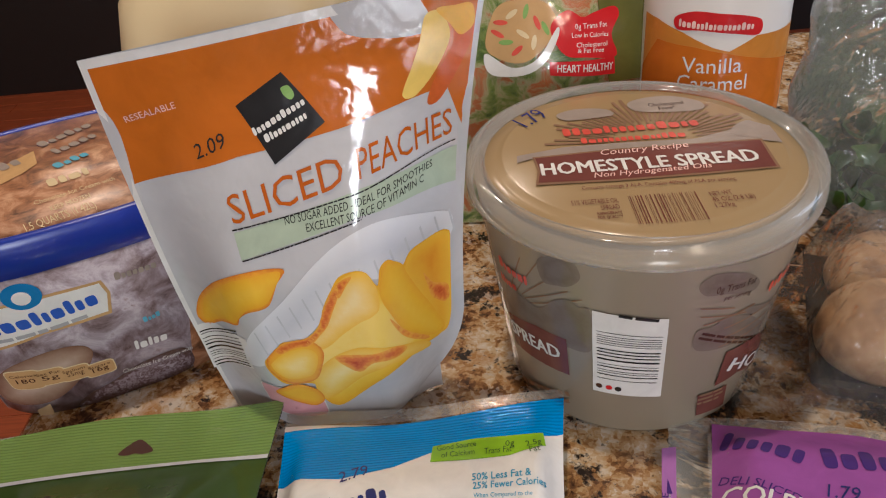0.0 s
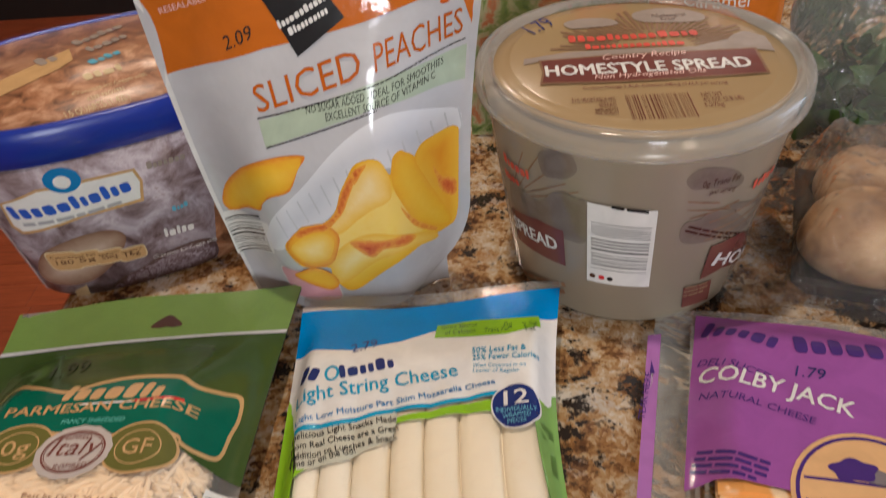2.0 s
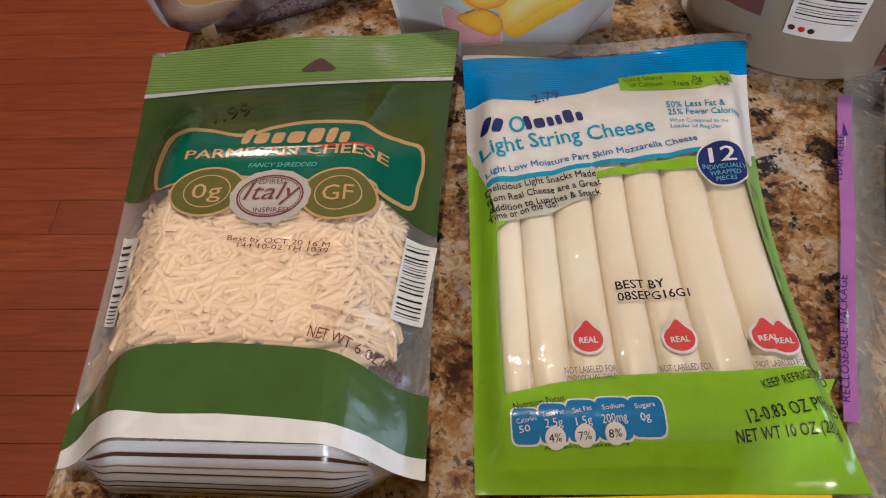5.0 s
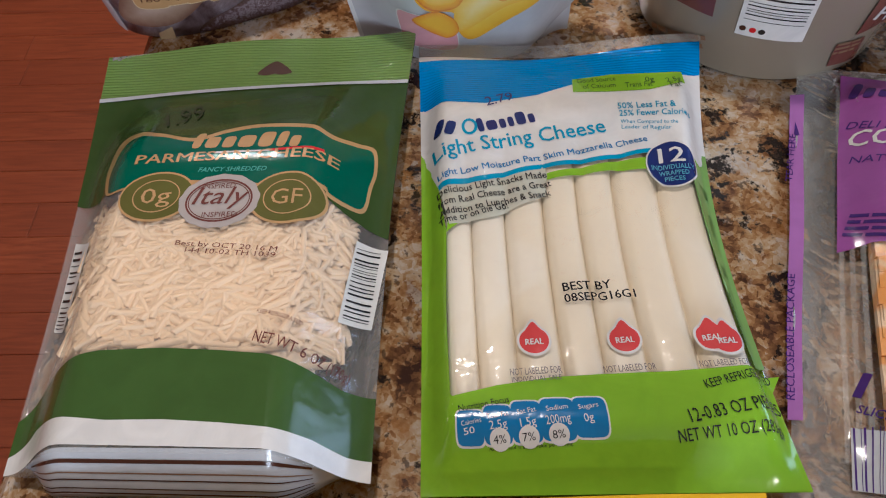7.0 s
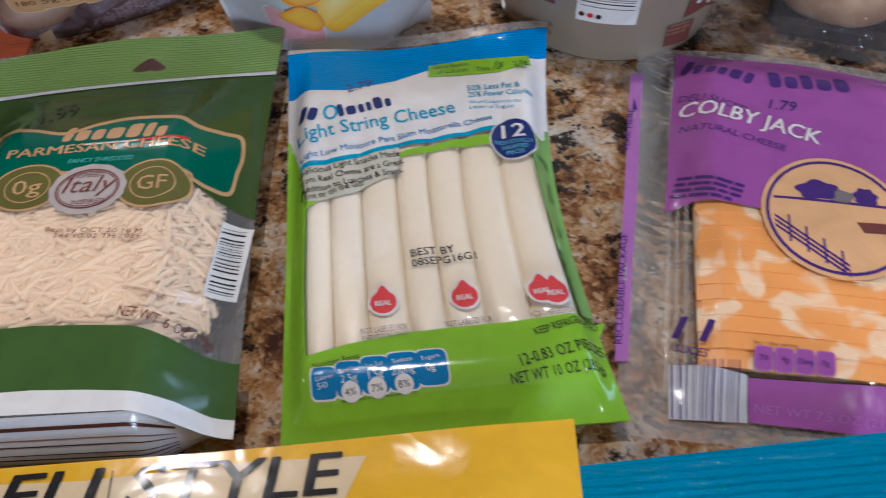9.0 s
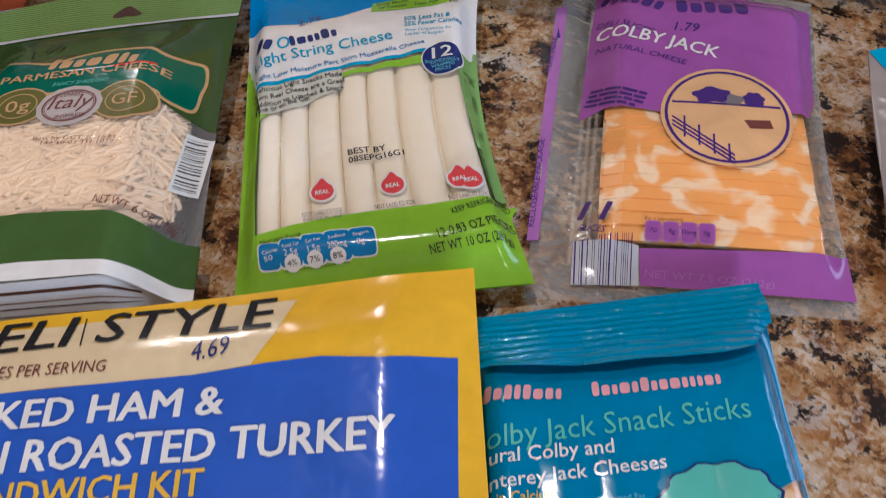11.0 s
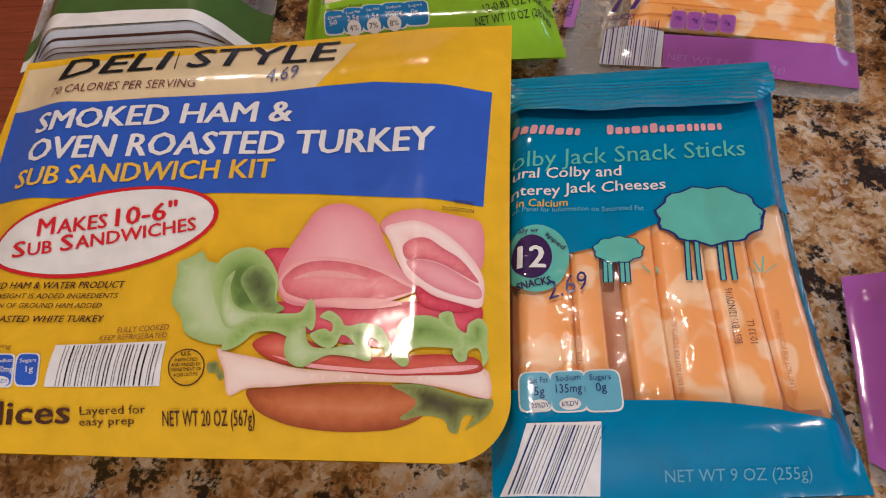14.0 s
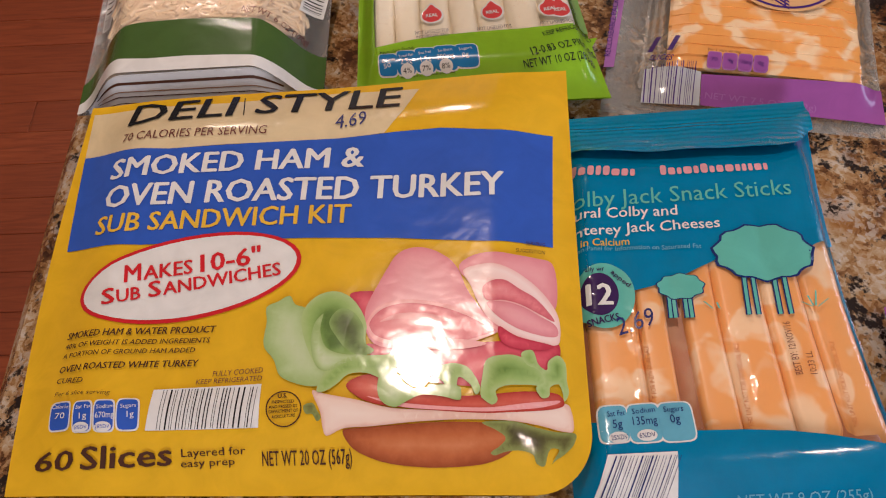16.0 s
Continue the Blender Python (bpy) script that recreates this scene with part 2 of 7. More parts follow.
TONE = {k: tone(k, stops, rag, grain) for k, stops, rag, grain in [
    ("bread", [(0.0, (0.30, 0.065, 0.02)), (0.35, (0.50, 0.14, 0.045)), (0.9, (0.70, 0.27, 0.12))], 0.35, 90),
    ("leafdark", [(0.0, (0.26, 0.30, 0.09)), (0.6, (0.13, 0.13, 0.04)), (1.0, (0.07, 0.06, 0.025))], 0.6, 120),
    ("turkey", [(0.0, (0.74, 0.46, 0.36)), (0.3, (0.84, 0.64, 0.54)), (1.0, (0.88, 0.72, 0.62))], 0.3, 110),
    ("tomato", [(0.0, (0.42, 0.045, 0.03)), (0.5, (0.60, 0.11, 0.075)), (1.0, (0.72, 0.20, 0.14))], 0.4, 110),
    ("ham", [(0.0, (0.72, 0.25, 0.28)), (0.3, (0.82, 0.36, 0.38)), (1.0, (0.88, 0.48, 0.49))], 0.22, 70),
    ("hamdeep", [(0.0, (0.50, 0.04, 0.07)), (0.5, (0.68, 0.09, 0.13)), (1.0, (0.78, 0.17, 0.19))], 0.4, 90),
    ("hamface", [(0.0, (0.62, 0.13, 0.16)), (0.35, (0.76, 0.22, 0.24)), (1.0, (0.86, 0.38, 0.37))], 0.6, 120),
    ("hamlip", [(0.0, (0.82, 0.36, 0.35)), (1.0, (0.90, 0.55, 0.52))], 0.3, 120),
    ("turkeyroll", [(0.0, (0.86, 0.54, 0.50)), (0.3, (0.92, 0.72, 0.67)), (0.75, (0.90, 0.64, 0.59)), (1.0, (0.84, 0.44, 0.42))], 0.2, 80),
    ("leaf", [(0.0, (0.42, 0.55, 0.22)), (0.35, (0.32, 0.47, 0.14)), (0.75, (0.20, 0.33, 0.08)), (1.0, (0.11, 0.19, 0.045))], 0.4, 80),
    ("leafpale", [(0.0, (0.34, 0.47, 0.17)), (0.4, (0.48, 0.60, 0.30)), (1.0, (0.60, 0.68, 0.45))], 0.45, 70),
    ("leafdeep", [(0.0, (0.26, 0.38, 0.12)), (0.4, (0.13, 0.18, 0.06)), (1.0, (0.06, 0.055, 0.03))], 0.4, 90),
    ("peachflesh", [(0.0, (0.85, 0.43, 0.03)), (0.25, (0.87, 0.50, 0.035)), (0.7, (0.90, 0.57, 0.06)), (1.0, (0.92, 0.66, 0.16))], 0.4, 70),
    ("peachpink", [(0.0, (0.88, 0.52, 0.07)), (0.3, (0.90, 0.58, 0.13)), (1.0, (0.93, 0.72, 0.34))], 0.5, 80),
    ("peachorange", [(0.0, (0.88, 0.52, 0.05)), (0.4, (0.86, 0.44, 0.035)), (1.0, (0.78, 0.28, 0.02))], 0.35, 60),
    ("peachpale", [(0.0, (0.88, 0.50, 0.05)), (0.5, (0.91, 0.62, 0.13)), (1.0, (0.93, 0.72, 0.28))], 0.4, 80),
    ("peachskin", [(0.0, (0.72, 0.22, 0.03)), (0.25, (0.84, 0.38, 0.035)), (1.0, (0.88, 0.50, 0.04))], 0.5, 120),
    ("peachred", [(0.0, (0.86, 0.42, 0.06)), (0.45, (0.74, 0.20, 0.04)), (1.0, (0.52, 0.07, 0.02))], 0.9, 170),
    ("bowl", [(0.0, (0.74, 0.75, 0.78)), (0.5, (0.66, 0.67, 0.71)), (1.0, (0.58, 0.60, 0.65))], 0.3, 60),
    ("hill", [(0.0, (0.20, 0.16, 0.125)), (0.5, (0.17, 0.13, 0.10)), (1.0, (0.19, 0.15, 0.12))], 0.8, 140),
    ("scoop", [(0.0, (0.10, 0.06, 0.05)), (0.3, (0.15, 0.10, 0.11)), (0.55, (0.33, 0.28, 0.32)), (0.8, (0.12, 0.07, 0.07)), (1.0, (0.42, 0.37, 0.42))], 1.6, 190),
    ("cocoa", [(0.0, (0.22, 0.12, 0.08)), (0.5, (0.36, 0.25, 0.18)), (1.0, (0.50, 0.38, 0.30))], 0.5, 60)]}

# ---- building helpers ----


def put(name, bm, material, parent=None):
    me = bpy.data.meshes.new(name)
    bmesh.ops.recalc_face_normals(bm, faces=bm.faces) if parent is None else None
    bm.to_mesh(me)
    bm.free()
    me.materials.append(material)
    ob = new(name, me)
    if parent is not None:
        ob.parent = parent
    return ob


def part(name, bm, material, parent, label="", smooth=True):
    ob = put(name, bm, material, parent)
    ob.visible_shadow = material.name not in SEE_THROUGH
    if smooth:
        ob.data.shade_smooth()
    return tagged(ob, label)


def thing(name, label, category, group="", at=(0, 0, 0)):
    ob = new(name)
    ob.empty_display_size = 0.02
    ob.location = (0, 0, 0)
    return tagged(ob, label, category, group)


def box(bm, x0, x1, y0, y1, z0, z1):
    m = Matrix.Translation(((x0 + x1) / 2, (y0 + y1) / 2, (z0 + z1) / 2)) @ Matrix.Diagonal((x1 - x0, y1 - y0, z1 - z0, 1))
    return bmesh.ops.create_cube(bm, size=1, matrix=m)["verts"]


def lathe(bm, rows, n=48, cx=0, cy=0, squash=1.0, power=2.0, turn=0.0, cap=True):
    """A body of revolution (radius, height rows); squash and power flatten it to an oval or a rounded box."""
    rings = []
    for r, z in rows:
        ring = []
        for i in range(n):
            a = 2 * math.pi * i / n
            c, s = math.cos(a), math.sin(a)
            x = math.copysign(abs(c) ** (2 / power), c) * r
            y = math.copysign(abs(s) ** (2 / power), s) * r * squash
            x, y = x * math.cos(turn) - y * math.sin(turn), x * math.sin(turn) + y * math.cos(turn)
            ring.append(bm.verts.new((cx + x, cy + y, z)))
        rings.append(ring)
    for a, b in zip(rings, rings[1:]):
        for i in range(n):
            bm.faces.new((a[i], a[(i + 1) % n], b[(i + 1) % n], b[i]))
    if cap:
        bm.faces.new(list(reversed(rings[0])))
        bm.faces.new(rings[-1])


# ---- sheets: curved faces with their own two coordinates, on which print is laid ----


def sm(x):
    x = min(1.0, max(0.0, x))
    return x * x * (3 - 2 * x)


def pillow(u, v, a, b):
    return sm(u / a) * sm((1 - u) / a) * sm(v / b) * sm((1 - v) / b)


class Sheet:
    """A face between four corners (top left, top right, bottom right, bottom left), raised by height(u, v), with edges bowed inwards."""

    def __init__(self, tl, tr, br, bl, height, bow=(0, 0, 0, 0), rounded=0.0):
        self.c = [np.array(p, float) for p in (tl, tr, br, bl)]
        self.height, self.bow, self.rounded = height, bow, rounded
        tl, tr, br, bl = self.c
        across, up = (tr - tl + br - bl) / 2, (tl - bl + tr - br) / 2
        self.w, self.h = float(np.linalg.norm(across)), float(np.linalg.norm(up))
        n = np.cross(across, up)
        self.normal = n / np.linalg.norm(n)

    def at(self, u, v, off=0.0):
        tl, tr, br, bl = self.c
        uu, vv = u, v
        if self.rounded and u > 0.5 and v < 0.5:
            ru, rv = self.rounded / self.w, self.rounded / self.h
            du, dv = min(u, 1 - u), min(v, 1 - v)
            if du < ru and dv < rv:
                a, b = 1 - du / ru, 1 - dv / rv
                a, b = a * math.sqrt(1 - b * b / 2), b * math.sqrt(1 - a * a / 2)
                du, dv = ru * (1 - a), rv * (1 - b)
                uu, vv = (du if u < 0.5 else 1 - du), (dv if v < 0.5 else 1 - dv)
        l, r, b, t = self.bow
        lo, hi = l * math.sin(math.pi * vv) / self.w, 1 - r * math.sin(math.pi * vv) / self.w
        uu = lo + (hi - lo) * uu
        lo, hi = b * math.sin(math.pi * uu) / self.h, 1 - t * math.sin(math.pi * uu) / self.h
        vv = lo + (hi - lo) * vv
        p = bl * (1 - uu) * (1 - vv) + br * uu * (1 - vv) + tl * (1 - uu) * vv + tr * uu * vv
        return p + self.normal * (self.height(u, v) + off)


class Barrel:
    """The front of a tub with an oval, boxy plan, turned by an angle: u across, v from foot to lid."""

    def __init__(self, cx, cy, turn, rx0, ry0, rx1, ry1, z0, z1, power):
        self.k = (cx, cy, turn, rx0, ry0, rx1, ry1, z0, z1, power)
        self.w, self.h = rx0 + rx1, z1 - z0

    def at(self, u, v, off=0.0):
        cx, cy, turn, rx0, ry0, rx1, ry1, z0, z1, power = self.k
        rx, ry = rx0 + (rx1 - rx0) * v, ry0 + (ry1 - ry0) * v
        k = min(0.995, max(-0.995, 2 * u - 1))
        x, y = k * (rx + off), -(ry + off) * (1 - abs(k) ** power) ** (1 / power)
        return np.array((cx + x * math.cos(turn) - y * math.sin(turn), cy + x * math.sin(turn) + y * math.cos(turn), z0 + (z1 - z0) * v))


class Cone:
    """The side of a round tub, u round it (0 and 1 at the ends of the arc), v from foot to top."""

    def __init__(self, cx, cy, r0, r1, z0, z1, a0, a1):
        self.k = (cx, cy, r0, r1, z0, z1, a0, a1)
        self.w, self.h = (r0 + r1) / 2 * abs(a1 - a0), z1 - z0

    def at(self, u, v, off=0.0):
        cx, cy, r0, r1, z0, z1, a0, a1 = self.k
        a, r = a0 + (a1 - a0) * u, r0 + (r1 - r0) * v + off
        return np.array((cx + r * math.cos(a), cy + r * math.sin(a), z0 + (z1 - z0) * v))


def turned(cx, cy, a, x, y, z):
    return (cx + x * math.cos(a) - y * math.sin(a), cy + x * math.sin(a) + y * math.cos(a), z)


CARTON = (-0.195, 0.385, math.radians(25))
SHEETS = {
    "parm": Sheet((-0.236, 0.286, 0.017), (-0.078, 0.296, 0.020), (-0.088, 0.064, 0.018), (-0.224, 0.070, 0.008),
                  lambda u, v: 0.027 * sm(u / 0.26) * sm((1 - u) / 0.24) * sm((0.88 - v) / 0.34) + 0.0012 * math.sin(9 * u + 4) * sm((v - 0.8) / 0.2), (0.003, 0.003, 0, -0.002)),
    "string": Sheet((-0.077, 0.291, 0.014), (0.063, 0.286, 0.020), (0.063, 0.061, 0.014), (-0.071, 0.060, 0.013),
                    lambda u, v: 0.0135 * sm(u / 0.10) * sm((1 - u) / 0.09) * sm((v + 0.01) / 0.12) * sm((0.97 - v) / 0.25) + 0.0013 * sm((v - 0.15) / 0.1) * sm((0.72 - v) / 0.1) * abs(math.sin(math.pi * (7.6 * u - 0.2))) + 0.0015 * math.sin(8 * u + 1) * sm((v - 0.86) / 0.1), (0.001, 0.012, 0, 0.002)),
    "colby": Sheet((0.114, 0.279, 0.006), (0.254, 0.243, 0.007), (0.202, 0.033, 0.005), (0.058, 0.060, 0.005),
                   lambda u, v: 0.0120 * sm((u - 0.10) / 0.17) * sm((1 - u) / 0.12) * sm((v - 0.02) / 0.16) * sm((0.99 - v) / 0.14) + 0.0010 * math.sin(14 * v) * sm((0.2 - u) / 0.15), (0, 0.004, 0, -0.006)),
    "deli": Sheet((-0.201, 0.051, 0.034), (0.035, 0.050, 0.047), (0.028, -0.147, 0.028), (-0.198, -0.140, 0.028),
                  lambda u, v: 0.0105 * sm(u / 0.16) * sm((1 - u) / 0.16) * sm((v + 0.02) / 0.2) * sm((1.06 - v) / 0.22) + 0.0006 * math.sin(11 * u + 5 * v), (-0.003, 0.001, 0.0, 0.001), 0.024),
    "sticks": Sheet((0.031, 0.043, 0.018), (0.157, 0.047, 0.020), (0.156, -0.154, 0.012), (0.021, -0.158, 0.012),
                    lambda u, v: 0.014 * sm(u / 0.10) * sm((1 - u) / 0.09) * sm((v + 0.02) / 0.16) * sm((0.98 - v) / 0.24) + 0.0010 * sm((v - 0.2) / 0.08) * sm((0.72 - v) / 0.1) * abs(math.sin(math.pi * (6.0 * u - 0.2))), (-0.003, 0.008, 0, 0)),
    "peach": Sheet((-0.129, 0.308, 0.201), (0.036, 0.312, 0.221), (0.016, 0.316, 0.006), (-0.110, 0.316, 0.000),
                   lambda u, v: 0.032 * sm(u / 0.34) * sm((1 - u) / 0.34) * sm((0.95 - v) / 0.5) * (0.6 + 0.4 * sm(v / 0.3)) + 0.0012 * math.sin(7 * u + 6 * v), (-0.004, 0.006, -0.003, 0.0), 0.055),
    "lid": Sheet((0.031, 0.412, 0.1262), (0.181, 0.412, 0.1262), (0.181, 0.262, 0.1262), (0.031, 0.262, 0.1262), lambda u, v: 0.0),
    "tub": Cone(0.106, 0.337, 0.0635, 0.0780, 0.0, 0.110, math.pi * 1.05, math.pi * 1.98),
    "carton": Barrel(*CARTON, 0.073, 0.0564, 0.088, 0.068, 0.0, 0.102, 2.8),
    "cartonlid": Sheet(*(turned(*CARTON, x, y, 0.1182) for x, y in ((-0.087, 0.067), (0.087, 0.067), (0.087, -0.067), (-0.087, -0.067))), lambda u, v: 0.0),
    "veg": Sheet((0.026, 0.505, 0.176), (0.150, 0.508, 0.170), (0.150, 0.480, 0.002), (0.020, 0.480, 0.002), lambda u, v: 0.016 * pillow(u, v, 0.4, 0.4) + 0.002 * math.sin(9 * u + 5 * v)),
    "creamer": Cone(0.190, 0.497, 0.0455, 0.0445, 0.0, 0.175, math.pi * 1.03, math.pi * 1.97),
    "bluebag": Sheet((0.250, 0.172, 0.030), (0.410, 0.190, 0.034), (0.385, 0.020, 0.008), (0.219, 0.036, 0.006), lambda u, v: 0.016 * pillow(u, v, 0.25, 0.25) + 0.002 * math.sin(9 * u + 7 * v)),
    "purplepack": Sheet((0.166, -0.066, 0.012), (0.320, -0.050, 0.014), (0.312, -0.165, 0.006), (0.159, -0.149, 0.006), lambda u, v: 0.016 * sm(u / 0.16) * sm((1 - u) / 0.16) * sm(v / 0.2) * sm((1 - v) / 0.2)),
}


def sheet_mesh(bm, sheet, nu, nv, off=0.0, u0=0.0, u1=1.0, v0=0.0, v1=1.0):
    g = [[bm.verts.new(sheet.at(u0 + (u1 - u0) * i / nu, v0 + (v1 - v0) * j / nv, off)) for i in range(nu + 1)] for j in range(nv + 1)]
    for j in range(nv):
        for i in range(nu):
            bm.faces.new((g[j][i], g[j][i + 1], g[j + 1][i + 1], g[j + 1][i]))
    return g


def belly_mesh(bm, sheet, nu, nv, floor=0.0015, reach=0.12, top=1.0):
    """The underside of a lying pouch: from the edge down to the counter."""
    rows = []
    for j in range(nv + 1):
        row = []
        for i in range(nu + 1):
            u, v = i / nu, top * j / nv
            p = sheet.at(u, v)
            e = sheet.at(u, v) - sheet.normal * sheet.height(u, v)
            k = pillow(u, v, reach, reach)
            row.append(bm.verts.new((p[0], p[1], e[2] + (floor - e[2]) * k - 0.0006)))
        rows.append(row)
    for j in range(nv):
        for i in range(nu):
            bm.faces.new((rows[j][i], rows[j + 1][i], rows[j + 1][i + 1], rows[j][i + 1]))


def lay(bm, sheet, off, cell=0.0028):
    """Cuts a flat figure, drawn in metres across and up the sheet, into small cells and lays it on the sheet."""
    bmesh.ops.triangulate(bm, faces=bm.faces)
    if cell and bm.verts:
        for k, axis in ((0, (1, 0, 0)), (1, (0, 1, 0))):
            lo, hi = min(v.co[k] for v in bm.verts), max(v.co[k] for v in bm.verts)
            c = math.floor(lo / cell) * cell + cell
            while c < hi - 1e-5:
                co = (c, 0, 0) if k == 0 else (0, c, 0)
                bmesh.ops.bisect_plane(bm, geom=bm.verts[:] + bm.edges[:] + bm.faces[:], dist=1e-6, plane_co=co, plane_no=axis)
                c += cell
    for v in bm.verts:
        v.co = sheet.at(v.co.x / sheet.w, v.co.y / sheet.h, off + v.co.z)


LAYER = 0.00027
CARRIERS = []


def carry(sheet, ob, spots):
    """Notes a printed field, so that words inside it become its parts."""
    us, vs = [p[0] for p in spots], [p[1] for p in spots]
    CARRIERS.append((sheet, ob, min(us), max(us), min(vs), max(vs)))
    return ob


def holder(sheet, parent, u, v):
    """The smallest printed field of this thing round a place, or the thing itself."""
    best = None
    for s, ob, u0, u1, v0, v1 in CARRIERS:
        if s is sheet and ob.parent == parent and u0 < u < u1 and v0 < v < v1:
            size = (u1 - u0) * (v1 - v0)
            if best is None or size < best[0]:
                best = (size, ob)
    return best[1] if best else parent


FIELDS = ("title_band", "top_band", "oval_label", "barcode_label", "price_label", "badge", "banner", "plaque", "label", "claim_label", "claim_band", "panel", "heart_label", "medal", "seal", "drop_face", "value_oval", "tear_strip", "dark_sleeve")


def fill(sheet, parent, name, pts, colour, layer=1, cell=0.0028, label=""):
    """A printed patch with straight sides through the given places (u, v)."""
    bm = bmesh.new()
    bm.faces.new([bm.verts.new((u * sheet.w, v * sheet.h, 0)) for u, v in pts])
    lay(bm, sheet, LAYER * layer, cell)
    ob = part(name, bm, INK[colour] if isinstance(colour, str) else colour, parent, label)
    return carry(sheet, ob, pts) if name in FIELDS else ob


def curve(pts, n=6):
    """A closed smooth line through the places."""
    out = []
    k = len(pts)
    for i in range(k):
        p0, p1, p2, p3 = (np.array(pts[(i + j - 1) % k], float) for j in range(4))
        for s in range(n):
            t = s / n
            out.append(tuple(0.5 * (2 * p1 + (p2 - p0) * t + (2 * p0 - 5 * p1 + 4 * p2 - p3) * t * t + (3 * p1 - p0 - 3 * p2 + p3) * t ** 3)))
    return out


def blob(sheet, parent, name, pts, colour, layer=1, cell=0.0028, label=""):
    """A printed patch with a smooth outline."""
    return fill(sheet, parent, name, curve(pts), colour, layer, cell, label)


def shaded(sheet, parent, name, pts, ink, layer, reach, smooth=True):
    """A patch of a printed picture whose ink changes from its outline inwards, over that reach in metres."""
    line = np.array([(u * sheet.w, v * sheet.h) for u, v in (curve(pts) if smooth else pts)])
    bm = bmesh.new()
    bm.faces.new([bm.verts.new((x, y, 0)) for x, y in line])
    bmesh.ops.triangulate(bm, faces=bm.faces)
    cell = 0.0022
    for k, axis in ((0, (1, 0, 0)), (1, (0, 1, 0))):
        c, hi = line[:, k].min() + cell * 0.5, line[:, k].max()
        while c < hi:
            bmesh.ops.bisect_plane(bm, geom=bm.verts[:] + bm.edges[:] + bm.faces[:], dist=1e-6, plane_co=(c, 0, 0) if k == 0 else (0, c, 0), plane_no=axis)
            c += cell
    ahead = np.roll(line, -1, axis=0) - line
    depth = {}
    for v in bm.verts:
        away = np.array((v.co.x, v.co.y)) - line
        along = np.clip((away * ahead).sum(1) / np.maximum(1e-12, (ahead * ahead).sum(1)), 0, 1)
        depth[v] = float(np.sqrt(((away - along[:, None] * ahead) ** 2).sum(1).min()))
        v.co = sheet.at(v.co.x / sheet.w, v.co.y / sheet.h, LAYER * layer)
    uv = bm.loops.layers.uv.new("inwards")
    for face in bm.faces:
        for corner in face.loops:
            corner[uv].uv = (min(1.0, depth[corner.vert] / reach), 0.0)
    return part(name, bm, TONE[ink], parent)


def oval(sheet, parent, name, u, v, a, b, turn, colour, layer=1, ring=0.0, wave=0.0, waves=0):
    """A printed oval (half axes in metres), or a ring of that width."""
    n = 40
    c, s = math.cos(radians(turn)), math.sin(radians(turn))

    def rim(f, grow):
        r = 1 + wave * math.sin(waves * f)
        x, y = (a + grow) * math.cos(f) * r, (b + grow) * math.sin(f) * r
        return (u * sheet.w + x * c - y * s, v * sheet.h + x * s + y * c, 0)
    bm = bmesh.new()
    outer = [bm.verts.new(rim(2 * math.pi * i / n, 0)) for i in range(n)]
    if ring:
        inner = [bm.verts.new(rim(2 * math.pi * i / n, -ring)) for i in range(n)]
        for i in range(n):
            bm.faces.new((outer[i], outer[(i + 1) % n], inner[(i + 1) % n], inner[i]))
    else:
        bm.faces.new(outer)
    lay(bm, sheet, LAYER * layer, 0 if ring else 0.0028)
    ob = part(name, bm, INK[colour], parent)
    return carry(sheet, ob, [(u - a / sheet.w, v - b / sheet.h), (u + a / sheet.w, v + b / sheet.h)]) if name in FIELDS else ob


def word(sheet, parent, text, u0, v0, u1, v1, cap, colour, layer=3, weight=0.0, slant=0.0, name="lettering"):
    """Printed words whose line runs from one place to another, with capitals of that height in metres."""
    data = bpy.data.curves.new("text", "FONT")
    data.body, data.shear, data.resolution_u = text, slant, 2
    ob = new("text", data)
    me = ob.to_mesh()
    bm = bmesh.new()
    bm.from_mesh(me)
    ob.to_mesh_clear()
    bpy.data.objects.remove(ob)
    bpy.data.curves.remove(data)
    xs = [v.co.x for v in bm.verts]
    lo, hi = min(xs), max(xs)
    if weight:
        first = bm.verts[:] + bm.edges[:] + bm.faces[:]
        for k, (sx, sy) in enumerate(((weight, 0), (-weight, 0), (0, weight * 0.6))):
            for e in bmesh.ops.duplicate(bm, geom=first)["geom"]:
                if isinstance(e, bmesh.types.BMVert):
                    e.co += Vector((sx, sy, (k + 1) * 0.00003))
    dx, dy = (u1 - u0) * sheet.w, (v1 - v0) * sheet.h
    ln = math.hypot(dx, dy)
    for v in bm.verts:
        f, y = (v.co.x - lo) / (hi - lo), v.co.y / 0.729 * cap
        v.co = (u0 * sheet.w + dx * f - dy / ln * y, v0 * sheet.h + dy * f + dx / ln * y, v.co.z)
    lay(bm, sheet, LAYER * layer, 0.0028 if cap > 0.0018 else 0)
    return part(name, bm, INK[colour], holder(sheet, parent, (u0 + u1) / 2, (v0 + v1) / 2), smooth=False)


